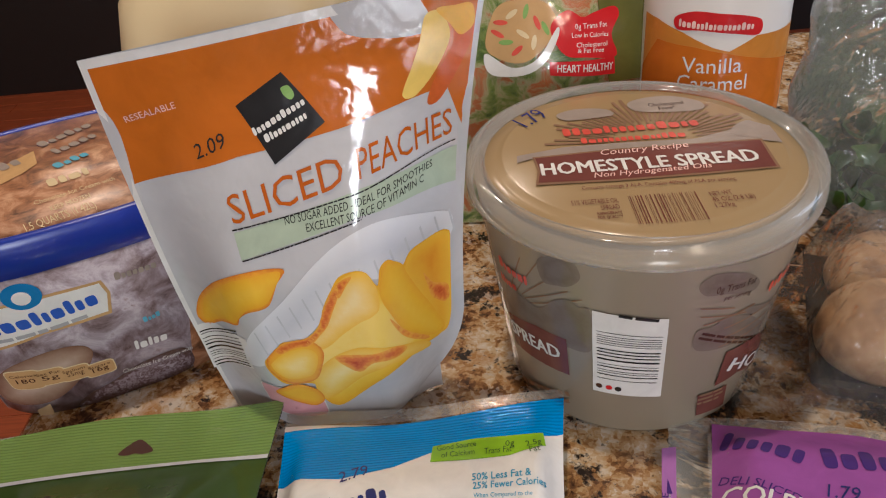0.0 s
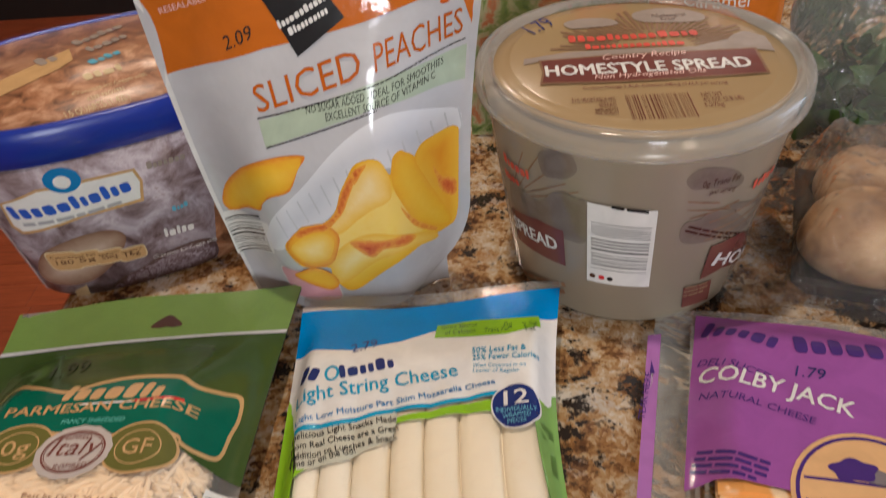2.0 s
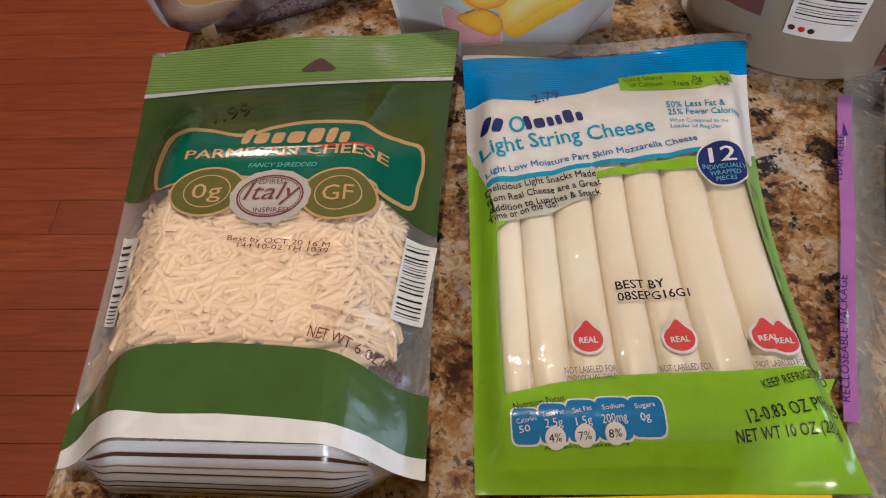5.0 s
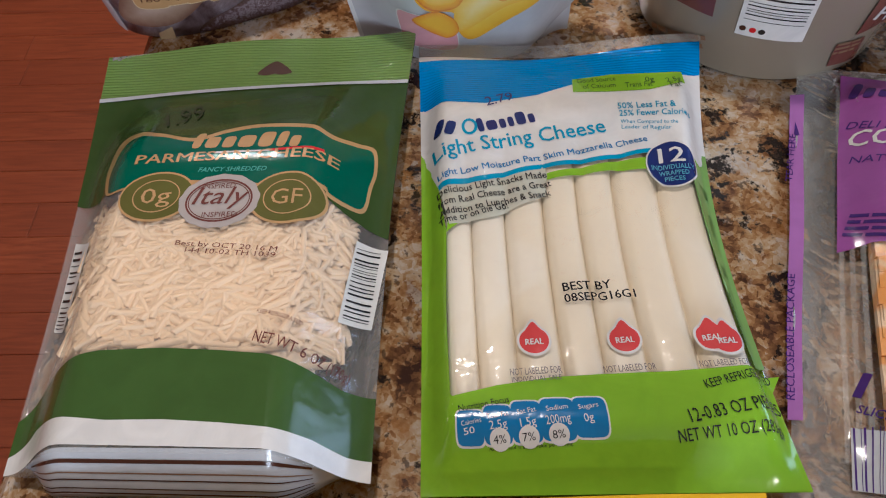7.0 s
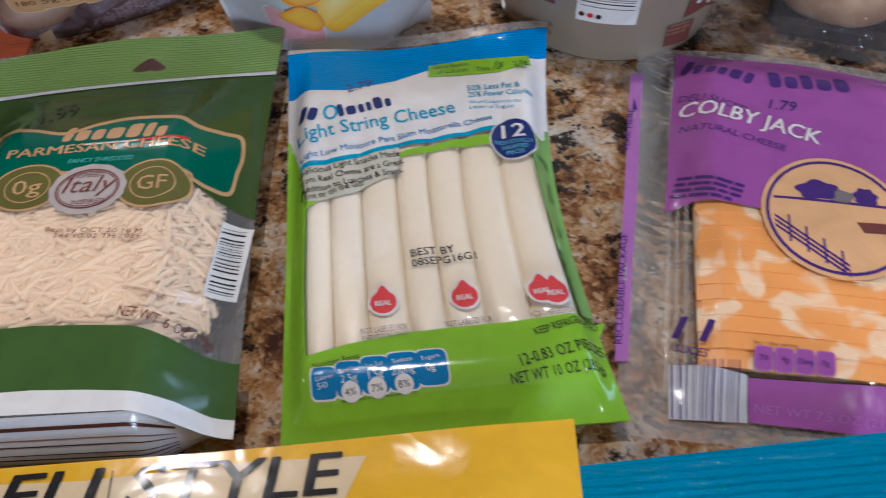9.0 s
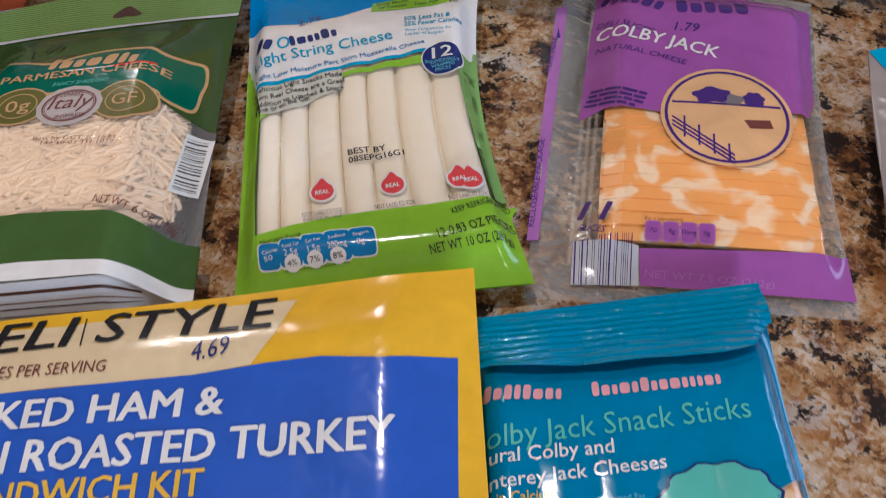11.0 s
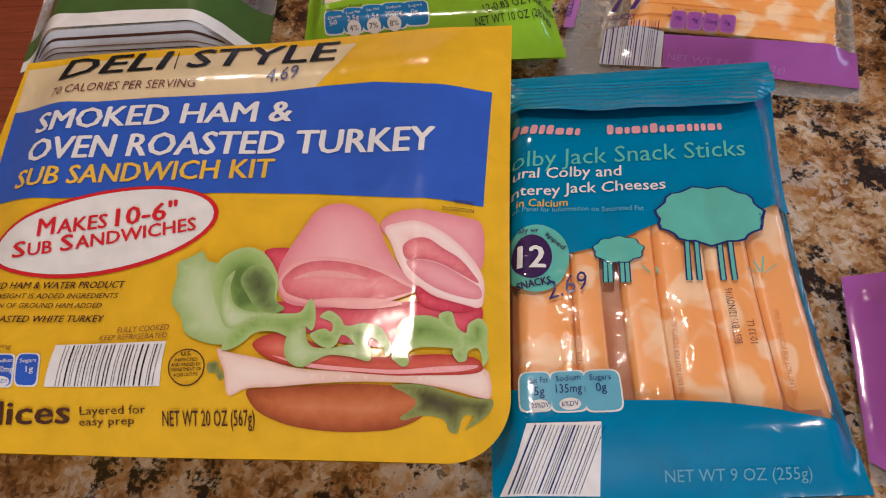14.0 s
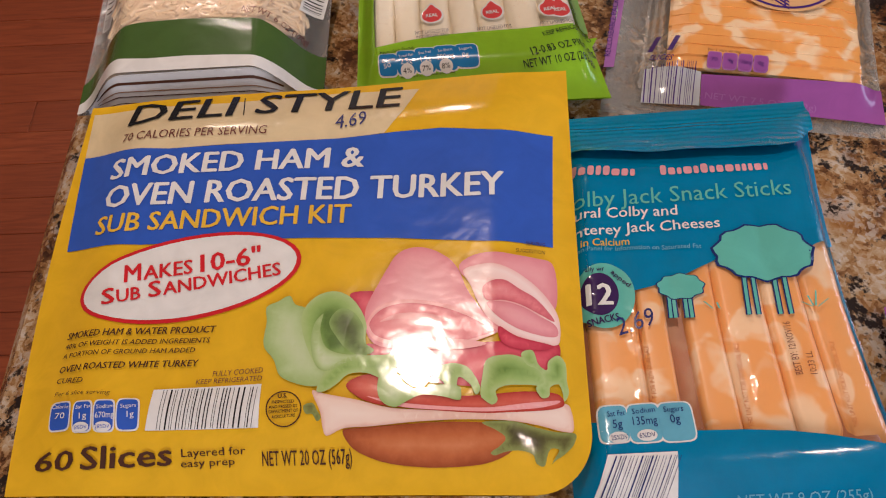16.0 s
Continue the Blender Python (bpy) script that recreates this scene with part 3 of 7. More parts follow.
def stripes(sheet, parent, u0, v0, u1, v1, u2, v2, colour, count, layer=3, seed=1, share=0.5, name="barcode"):
    """Bars of uneven width from a first corner along one side, as long as the second side."""
    rnd = random.Random(seed)
    bm = bmesh.new()
    w = [rnd.choice((1, 1, 2, 3)) for _ in range(2 * count)]
    total, x = sum(w), 0
    for i, k in enumerate(w):
        if i % 2 == 0:
            a, b = x / total, (x + k * share * 2 * 0.5) / total
            q = []
            for f, g in ((a, 0), (b, 0), (b, 1), (a, 1)):
                q.append(bm.verts.new(((u0 + (u1 - u0) * f + (u2 - u0) * g) * sheet.w, (v0 + (v1 - v0) * f + (v2 - v0) * g) * sheet.h, 0)))
            bm.faces.new(q)
        x += k
    lay(bm, sheet, LAYER * layer, 0.0035)
    return tagged(part(name, bm, INK[colour], holder(sheet, parent, (u1 + u2) / 2, (v1 + v2) / 2), smooth=False), kind="stuff")


def bars(sheet, parent, u0, v0, u1, v1, cap, colour, count=1, layer=3, seed=3, name="small_print"):
    """Unreadable small print: plain bars in word lengths along a line, count lines below one another."""
    rnd = random.Random(seed)
    dx, dy = (u1 - u0) * sheet.w, (v1 - v0) * sheet.h
    ln = math.hypot(dx, dy)
    bm = bmesh.new()
    for k in range(count):
        x, end = 0.0, ln * (1 if count == 1 or k < count - 1 else rnd.uniform(0.6, 1.0))
        brand = name == "brand_shape"

        def block(f0, f1, y0, y1):
            bm.faces.new([bm.verts.new((u0 * sheet.w + dx / ln * f - dy / ln * (y - k * cap * 1.9), v0 * sheet.h + dy / ln * f + dx / ln * (y - k * cap * 1.9), 0)) for f, y in ((f0, y0), (f1, y0), (f1, y1), (f0, y1))])
        while x < end - cap * 0.5:
            if brand:
                w, tall = min(rnd.uniform(0.30, 0.62) * cap, end - x), cap * (1.0 if x == 0 else rnd.choice((0.66, 0.70, 0.70, 0.74, 0.95)))
                ring = []
                for i in range(16):
                    a = 2 * math.pi * i / 16
                    fx = x + w / 2 + math.copysign(abs(math.cos(a)) ** 0.55, math.cos(a)) * w / 2
                    fy = tall / 2 + math.copysign(abs(math.sin(a)) ** 0.55, math.sin(a)) * tall / 2 - k * cap * 1.9
                    ring.append(bm.verts.new((u0 * sheet.w + dx / ln * fx - dy / ln * fy, v0 * sheet.h + dy / ln * fx + dx / ln * fy, 0)))
                bm.faces.new(ring)
            else:
                w = min(rnd.uniform(1.5, 6) * cap, end - x)
                block(x, x + w, 0, cap)
            x += w + cap * (0.13 if brand else 0.6)
    lay(bm, sheet, LAYER * layer, 0.0035)
    return tagged(part(name, bm, INK[colour], holder(sheet, parent, (u0 + u1) / 2, (v0 + v1) / 2), smooth=False), kind="stuff")


# ---- the room ----
def wall(name, boxes, material):
    bm = bmesh.new()
    for b in boxes:
        box(bm, *b)
    return tagged(put(name, bm, material), kind="structure")


PAINT = plain("wall_paint", (0.52, 0.42, 0.30), 0.7, 0.06, 3)
CEILING = plain("ceiling_paint", (0.75, 0.72, 0.66), 0.8, 0.05, 3)
X0, X1, Y0, Y1 = -3.2, 3.0, -3.0, 3.6
wall("wall_west", [(X0 - 0.12, X0, Y0 - 0.12, Y1 + 0.12, FLOOR, CEIL)], PAINT)
wall("wall_east", [(X1, X1 + 0.12, Y0, 0.0, FLOOR, CEIL), (X1, X1 + 0.12, 1.4, Y1, FLOOR, CEIL), (X1, X1 + 0.12, 0.0, 1.4, FLOOR, 0.12), (X1, X1 + 0.12, 0.0, 1.4, 1.38, CEIL)], PAINT)
wall("wall_north", [(X0, X1 + 0.12, Y1, Y1 + 0.12, FLOOR, CEIL)], PAINT)
wall("wall_south", [(X0, -0.1, Y0 - 0.12, Y0, FLOOR, CEIL), (0.5, X1 + 0.12, Y0 - 0.12, Y0, FLOOR, CEIL), (-0.1, 0.5, Y0 - 0.12, Y0, FLOOR, 0.40), (-0.1, 0.5, Y0 - 0.12, Y0, 1.40, CEIL)], PAINT)
wall("ceiling", [(X0 - 0.12, X1 + 0.12, Y0 - 0.12, Y1 + 0.12, CEIL, CEIL + 0.1)], CEILING)
wall("floor", [(X0 - 0.12, X1 + 0.12, Y0 - 0.12, Y1 + 0.12, FLOOR - 0.1, FLOOR - 0.012)], plain("subfloor", (0.05, 0.015, 0.008), 0.7))
DARK = plain("dark_lacquer", (0.012, 0.010, 0.010), 0.45, 0.2, 8, 0.05)
wall("backdrop", [(X0 + 0.02, X1 - 0.02, 3.2, 3.55, FLOOR, 1.2)], DARK)

# the counter: a granite slab with rounded edges on a plain base
CX0, CX1, CY0, CY1 = -0.236, 1.6, -0.9, 0.815


def counter():
    bm = bmesh.new()
    r, th, n = 0.016, 0.032, 6
    prof = [(r - r * math.sin(math.pi * i / n) if 0 < i < n else r, -th / 2 + th / 2 * math.cos(math.pi * i / n)) for i in range(n + 1)]
    rings = [[bm.verts.new((x, y, z)) for x, y in ((CX0 + d, CY0 + d), (CX1 - d, CY0 + d), (CX1 - d, CY1 - d), (CX0 + d, CY1 - d))] for d, z in prof]
    for a, b in zip(rings, rings[1:]):
        for i in range(4):
            bm.faces.new((a[i], b[i], b[(i + 1) % 4], a[(i + 1) % 4]))
    bm.faces.new(rings[0])
    bm.faces.new(list(reversed(rings[-1])))
    ob = tagged(put("countertop", bm, GRANITE), "polished brown speckled granite countertop with rounded edge", "countertop", kind="structure")
    bm = bmesh.new()
    box(bm, CX0 + 0.05, CX1 - 0.05, CY0 + 0.05, CY1 - 0.05, FLOOR, -0.033)
    tagged(put("counter_base", bm, DARK), kind="structure")
    return ob


counter()

# ---- packs on the counter ----
def ridged(name, c, lines, rough=0.08, turn=0.0, depth=0.0012):
    """Film pressed into fine ridges along a sealed edge."""
    m = Mat(name)
    m.base(m.mix(m.noise(60, 4), c, tuple(x * 0.8 for x in c)))
    m.p.inputs["Roughness"].default_value = rough
    mp = m.n("Mapping")
    m.l(m.pos(), mp.inputs["Vector"])
    mp.inputs["Rotation"].default_value = (0, 0, radians(turn))
    wv = m.n("TexWave", Scale=lines, Distortion=1.2, Detail=2.0)
    wv.bands_direction = "Y"
    wv.inputs["Detail Scale"].default_value = 1.5
    m.l(mp.outputs[0], wv.inputs["Vector"])
    h = m.math("ADD", wv.outputs["Fac"], m.math("MULTIPLY", m.noise(60, 4, 0.7, distort=0.6), 3.0))
    m.l(m.bump(h, 0.9, depth), m.p.inputs["Normal"])
    return m.m


CLEAR = clear_film("clear_film")
EDGE = clear_film("edge_film", veil=0.22, amount=0.8)
INK["ridge_green"] = ridged("ridged_green", (0.20, 0.33, 0.08), 165, depth=0.0004)
INK["ridge_blue"] = ridged("ridged_blue", (0.0, 0.26, 0.74), 150, depth=0.0003)
INK["ridge_teal"] = ridged("ridged_teal", (0.0, 0.26, 0.48), 80, depth=0.0011)


def pouch(key, name, label, category, belly, skin, nu=84, nv=84, skin_label="", top=1.0):
    """A lying pouch: its film above, the back below; print is laid on afterwards."""
    t = thing(name, label, category)
    s = SHEETS[key]
    bm = bmesh.new()
    sheet_mesh(bm, s, nu, nv)
    part("film", bm, skin, t, skin_label)
    bm = bmesh.new()
    belly_mesh(bm, s, 40, 40, top=top)
    part("back", bm, belly, t)
    return s, t


def cheese_stick(s, t, name, u0, u1, v0, v1, material, drop, square=2.6, taper=0.0):
    """A wrapped stick lying under the film, from v0 to v1."""
    bm = bmesh.new()
    n, rings = 14, 12
    prev = None
    for j in range(rings + 1):
        f = j / rings
        v = v0 + (v1 - v0) * f
        e = 1 - 0.35 * max(0, 1 - f * 9) ** 2 - 0.35 * max(0, 1 - (1 - f) * 9) ** 2
        uc, hw = (u0 + u1) / 2 + taper * (f - 0.5), (u1 - u0) / 2
        c = s.at(uc, v)
        l, r = s.at(uc - hw, v), s.at(uc + hw, v)
        half = abs(r[0] - l[0]) / 2 * 1.03
        side = (r - l) / np.linalg.norm(r - l)
        side[2] = 0
        zt = min(c[2], s.at(uc - hw * 0.8, v)[2] + 0.0012, s.at(uc + hw * 0.8, v)[2] + 0.0012) - drop
        hz2 = min(half, zt / 2 - 0.001)
        ring = []
        for i in range(n):
            a = 2 * math.pi * i / n
            x = math.copysign(abs(math.cos(a)) ** (2 / square), math.cos(a)) * half * e
            z = math.copysign(abs(math.sin(a)) ** (2 / square), math.sin(a)) * hz2 * e
            ring.append(bm.verts.new((c[0] + side[0] * x, c[1] + side[1] * x, zt - hz2 + z)))
        if prev:
            for i in range(n):
                bm.faces.new((prev[i], prev[(i + 1) % n], ring[(i + 1) % n], ring[i]))
        else:
            bm.faces.new(ring)
        prev = ring
    bm.faces.new(prev)
    bmesh.ops.recalc_face_normals(bm, faces=bm.faces)
    return part(name, bm, material, t)


def panel(s, t, u0, v0, u1, v1, colour, rim="", layer=2, grow=0.0006):
    """A small rounded box of a nutrition label."""
    a, b = abs(u1 - u0) * s.w / 2, abs(v1 - v0) * s.h / 2
    pts = []
    for i in range(24):
        f = 2 * math.pi * i / 24
        x = math.copysign(abs(math.cos(f)) ** 0.4, math.cos(f)) * a
        y = math.copysign(abs(math.sin(f)) ** 0.4, math.sin(f)) * b
        pts.append((x, y))
    cu, cv = (u0 + u1) / 2, (v0 + v1) / 2
    if rim:
        fill(s, t, "panel_rim", [(cu + x * (1 + grow / a) / s.w, cv + y * (1 + grow / b) / s.h) for x, y in pts], rim, layer)
    return fill(s, t, "panel", [(cu + x / s.w, cv + y / s.h) for x, y in pts], colour, layer + 0.6)


# -- the sandwich kit --
S, P = pouch("deli", "sandwich_kit_pouch", "yellow and blue printed sandwich kit pouch lying flat", "food package", INK["yellow"], INK["yellow"])
fill(S, P, "top_band", [(0.009, 0.975), (0.016, 0.834), (0.124, 0.810), (0.213, 0.809), (0.327, 0.811), (0.440, 0.808), (0.550, 0.810), (0.639, 0.819), (0.675, 0.886), (0.701, 0.964), (0.535, 0.974), (0.302, 0.961)], "cream", 1)
fill(S, P, "title_band", [(0.016, 0.834), (0.213, 0.809), (0.384, 0.809), (0.550, 0.810), (0.661, 0.819), (0.749, 0.820), (0.847, 0.803), (0.966, 0.804), (0.955, 0.515), (0.833, 0.519), (0.668, 0.536), (0.513, 0.543), (0.354, 0.547), (0.193, 0.546), (0.031, 0.559)], "blue", 1.5)
word(S, P, "DELI", 0.107, 0.901, 0.328, 0.903, 0.0165, "black", 3, 0.014, 0.03)
word(S, P, "STYLE", 0.373, 0.905, 0.665, 0.898, 0.0160, "black", 3, 0.014, 0.03)
fill(S, P, "divider", [(0.350, 0.901), (0.352, 0.901), (0.341, 0.976), (0.339, 0.976)], "black", 3)
word(S, P, "70 CALORIES PER SERVING", 0.106, 0.846, 0.405, 0.834, 0.0053, "brown", 3)
word(S, P, "4.69", 0.543, 0.837, 0.604, 0.847, 0.0089, "pen", 3.5, 0.0, 0.2, "handwritten_price")
word(S, P, "SMOKED HAM &", 0.099, 0.737, 0.602, 0.725, 0.0114, "white", 3, 0.028)
word(S, P, "OVEN ROASTED TURKEY", 0.100, 0.654, 0.866, 0.630, 0.0123, "white", 3, 0.028)
word(S, P, "SUB SANDWICH KIT", 0.093, 0.584, 0.584, 0.577, 0.0099, "gold", 3, 0.022)
oval(S, P, "oval_rim", 0.294, 0.458, 0.0479, 0.0201, 9, "red", 2)
oval(S, P, "oval_label", 0.294, 0.458, 0.0460, 0.0183, 9, "white", 2.6)
for text, ua, va, ub, vb, cap in (("M", 0.176, 0.449, 0.205, 0.453, 0.0088), ("AKES", 0.211, 0.454, 0.300, 0.466, 0.0071), ("10-6\"", 0.316, 0.468, 0.425, 0.483, 0.0088), ("S", 0.141, 0.396, 0.163, 0.400, 0.0078), ("UB", 0.168, 0.401, 0.210, 0.408, 0.0063), ("S", 0.226, 0.411, 0.247, 0.415, 0.0078), ("ANDWICHES", 0.252, 0.416, 0.464, 0.453, 0.0063)):
    word(S, P, text, ua, va, ub, vb, cap, "red", 4, 0.022)
word(S, P, "SMOKED HAM & WATER PRODUCT", 0.079, 0.324, 0.355, 0.325, 0.0031, "chocolate", 3.6, 0.02, 0.2)
word(S, P, "40% OF WEIGHT IS ADDED INGREDIENTS", 0.078, 0.302, 0.346, 0.303, 0.0023, "chocolate", 3, 0.01, 0.2)
word(S, P, "A PORTION OF GROUND HAM ADDED", 0.076, 0.281, 0.321, 0.282, 0.0022, "chocolate", 3, 0.01, 0.2)
word(S, P, "OVEN ROASTED WHITE TURKEY", 0.075, 0.248, 0.330, 0.251, 0.0029, "chocolate", 3.6, 0.02, 0.2)
word(S, P, "CURED", 0.072, 0.226, 0.128, 0.221, 0.0023, "chocolate", 3, 0.01, 0.2)
word(S, P, "FULLY COOKED", 0.356, 0.228, 0.444, 0.234, 0.0024, "brown", 3, 0.0, 0.2)
word(S, P, "KEEP REFRIGERATED", 0.328, 0.212, 0.443, 0.218, 0.0021, "brown", 3, 0.0, 0.2)
word(S, P, "Per 6 slice serving", 0.072, 0.198, 0.182, 0.193, 0.0019, "chocolate", 3, 0.0, 0.2)
panel(S, P, 0.070, 0.126, 0.110, 0.182, "blue", "white")
panel(S, P, 0.119, 0.120, 0.152, 0.179, "blue", "white")
panel(S, P, 0.158, 0.120, 0.191, 0.180, "blue", "white")
panel(S, P, 0.197, 0.122, 0.233, 0.182, "blue", "white")
word(S, P, "Calories", 0.072, 0.171, 0.112, 0.167, 0.0017, "white", 4)
word(S, P, "Sat Fat", 0.124, 0.164, 0.153, 0.165, 0.0016, "white", 4)
word(S, P, "Sodium", 0.162, 0.163, 0.192, 0.165, 0.0016, "white", 4)
word(S, P, "Sugars", 0.203, 0.164, 0.230, 0.166, 0.0016, "white", 4)
word(S, P, "70", 0.081, 0.149, 0.102, 0.148, 0.0025, "white", 4)
word(S, P, "1g", 0.132, 0.144, 0.146, 0.145, 0.0024, "white", 4)
word(S, P, "670mg", 0.161, 0.144, 0.193, 0.146, 0.0024, "white", 4)
word(S, P, "1g", 0.215, 0.146, 0.227, 0.147, 0.0024, "white", 4)
oval(S, P, "value_oval", 0.135, 0.128, 0.0034, 0.0019, 0, "white", 3.6)
oval(S, P, "value_oval", 0.174, 0.128, 0.0033, 0.0019, 0, "white", 3.6)
word(S, P, "5%DV", 0.123, 0.124, 0.147, 0.124, 0.0015, "blue", 4.2)
word(S, P, "28%DV", 0.161, 0.124, 0.186, 0.125, 0.0015, "blue", 4.2)
fill(S, P, "barcode_label", [(0.256, 0.202), (0.442, 0.211), (0.438, 0.124), (0.245, 0.120)], "white", 2)
stripes(S, P, 0.264, 0.121, 0.429, 0.125, 0.274, 0.201, "black", 26, 3, 4)
oval(S, P, "stamp_ring", 0.482, 0.159, 0.0071, 0.0069, 0, "chocolate", 3, 0.0005)
word(S, P, "U.S.", 0.472, 0.180, 0.488, 0.181, 0.0018, "chocolate", 3, 0.03)
word(S, P, "INSPECTED", 0.462, 0.169, 0.500, 0.170, 0.0013, "chocolate", 3, 0.02)
word(S, P, "AND PASSED BY", 0.457, 0.159, 0.506, 0.161, 0.0013, "chocolate", 3, 0.02)
word(S, P, "DEPARTMENT OF", 0.457, 0.150, 0.507, 0.152, 0.0013, "chocolate", 3, 0.02)
word(S, P, "AGRICULTURE", 0.462, 0.140, 0.502, 0.143, 0.0012, "chocolate", 3, 0.02)
word(S, P, "60", 0.050, 0.047, 0.120, 0.048, 0.0076, "chocolate", 3, 0.015, 0.15)
word(S, P, "Slices", 0.134, 0.048, 0.289, 0.056, 0.0085, "chocolate", 3, 0.02, 0.1)
word(S, P, "Layered for", 0.306, 0.071, 0.415, 0.076, 0.0030, "chocolate", 3, 0.005)
word(S, P, "easy prep", 0.305, 0.052, 0.396, 0.057, 0.0028, "chocolate", 3, 0.005)
word(S, P, "NET WT 20 OZ (567g)", 0.443, 0.054, 0.595, 0.056, 0.0055, "chocolate", 3, 0.01)
word(S, P, "SERVING", 0.905, 0.512, 0.941, 0.514, 0.0019, "chocolate", 3, 0.0, 0.2)
word(S, P, "SUGGESTION", 0.886, 0.493, 0.940, 0.496, 0.0018, "chocolate", 3, 0.0, 0.2)
# the pictured sandwich, from the bread up
shaded(S, P, "bread_picture", [(0.581, 0.115), (0.604, 0.120), (0.642, 0.123), (0.700, 0.127), (0.757, 0.130), (0.824, 0.128), (0.871, 0.122), (0.885, 0.108), (0.860, 0.076), (0.822, 0.057), (0.774, 0.050), (0.717, 0.049), (0.659, 0.056), (0.621, 0.069), (0.595, 0.086)], "bread", 2, 0.012)
shaded(S, P, "lettuce_picture", [(0.814, 0.128), (0.843, 0.131), (0.872, 0.130), (0.905, 0.122), (0.939, 0.116), (0.971, 0.114), (0.968, 0.089), (0.954, 0.072), (0.939, 0.062), (0.931, 0.055), (0.937, 0.068), (0.943, 0.081), (0.930, 0.084), (0.923, 0.074), (0.917, 0.052), (0.903, 0.056), (0.896, 0.073), (0.875, 0.079), (0.851, 0.076), (0.834, 0.070), (0.827, 0.075), (0.844, 0.088), (0.852, 0.101), (0.838, 0.114)], "leafdark", 2.4, 0.004)
shaded(S, P, "lettuce_picture", [(0.516, 0.164), (0.531, 0.169), (0.538, 0.156), (0.545, 0.141), (0.538, 0.134), (0.531, 0.147), (0.519, 0.149)], "leafdark", 2.4, 0.003)
shaded(S, P, "turkey_picture", [(0.530, 0.193), (0.554, 0.186), (0.604, 0.174), (0.662, 0.157), (0.739, 0.151), (0.825, 0.149), (0.901, 0.159), (0.956, 0.173), (0.968, 0.154), (0.968, 0.120), (0.953, 0.117), (0.910, 0.126), (0.853, 0.132), (0.777, 0.134), (0.700, 0.130), (0.633, 0.123), (0.584, 0.120), (0.555, 0.107), (0.548, 0.120), (0.544, 0.152)], "turkey", 2.8, 0.005)
shaded(S, P, "tomato_picture", [(0.588, 0.201), (0.603, 0.218), (0.632, 0.225), (0.671, 0.215), (0.710, 0.191), (0.758, 0.180), (0.825, 0.180), (0.893, 0.190), (0.942, 0.192), (0.956, 0.176), (0.946, 0.163), (0.901, 0.152), (0.834, 0.145), (0.758, 0.149), (0.700, 0.155), (0.643, 0.163), (0.609, 0.178)], "tomato", 3.1, 0.005)
shaded(S, P, "tomato_rim_picture", [(0.623, 0.180), (0.681, 0.166), (0.758, 0.158), (0.834, 0.156), (0.902, 0.169), (0.946, 0.178), (0.941, 0.170), (0.901, 0.157), (0.834, 0.148), (0.758, 0.151), (0.681, 0.158)], "hamlip", 3.4, 0.002)
shaded(S, P, "meat_picture", [(0.591, 0.403), (0.631, 0.408), (0.657, 0.392), (0.649, 0.339), (0.619, 0.321), (0.602, 0.373)], "hamdeep", 2.9, 0.006)
shaded(S, P, "meat_picture", [(0.620, 0.289), (0.680, 0.282), (0.759, 0.276), (0.837, 0.290), (0.916, 0.290), (0.954, 0.294), (0.949, 0.252), (0.923, 0.222), (0.835, 0.198), (0.768, 0.201), (0.700, 0.215), (0.641, 0.252)], "hamdeep", 3.2, 0.008)
shaded(S, P, "ham_roll_picture", [(0.784, 0.463), (0.809, 0.485), (0.845, 0.491), (0.886, 0.486), (0.922, 0.483), (0.951, 0.475), (0.958, 0.422), (0.950, 0.370), (0.920, 0.397), (0.880, 0.423), (0.829, 0.434), (0.794, 0.435)], "ham", 3.5, 0.016)
shaded(S, P, "ham_roll_picture", [(0.618, 0.359), (0.627, 0.392), (0.641, 0.426), (0.655, 0.459), (0.670, 0.490), (0.690, 0.506), (0.716, 0.509), (0.742, 0.499), (0.768, 0.477), (0.784, 0.449), (0.794, 0.415), (0.809, 0.382), (0.833, 0.343), (0.858, 0.325), (0.862, 0.313), (0.838, 0.309), (0.808, 0.306), (0.778, 0.285), (0.729, 0.278), (0.680, 0.278), (0.640, 0.286), (0.621, 0.314)], "ham", 3.7, 0.018)
shaded(S, P, "ham_lip_picture", [(0.621, 0.337), (0.641, 0.372), (0.678, 0.386), (0.718, 0.384), (0.764, 0.373), (0.803, 0.352), (0.833, 0.330), (0.852, 0.314), (0.820, 0.296), (0.778, 0.283), (0.739, 0.277), (0.680, 0.283), (0.638, 0.296), (0.624, 0.317)], "hamlip", 4.0, 0.004)
shaded(S, P, "ham_face_picture", [(0.627, 0.337), (0.646, 0.364), (0.678, 0.377), (0.718, 0.376), (0.759, 0.365), (0.796, 0.347), (0.826, 0.326), (0.844, 0.313), (0.816, 0.301), (0.778, 0.289), (0.739, 0.283), (0.680, 0.291), (0.642, 0.304), (0.630, 0.318)], "hamface", 4.25, 0.01)
shaded(S, P, "ham_streak_picture", [(0.644, 0.337), (0.678, 0.355), (0.729, 0.353), (0.769, 0.337), (0.729, 0.339), (0.679, 0.343)], "hamlip", 4.5, 0.003)
shaded(S, P, "ham_streak_picture", [(0.680, 0.292), (0.739, 0.298), (0.798, 0.294), (0.827, 0.284), (0.778, 0.274), (0.719, 0.277)], "hamlip", 4.5, 0.003)
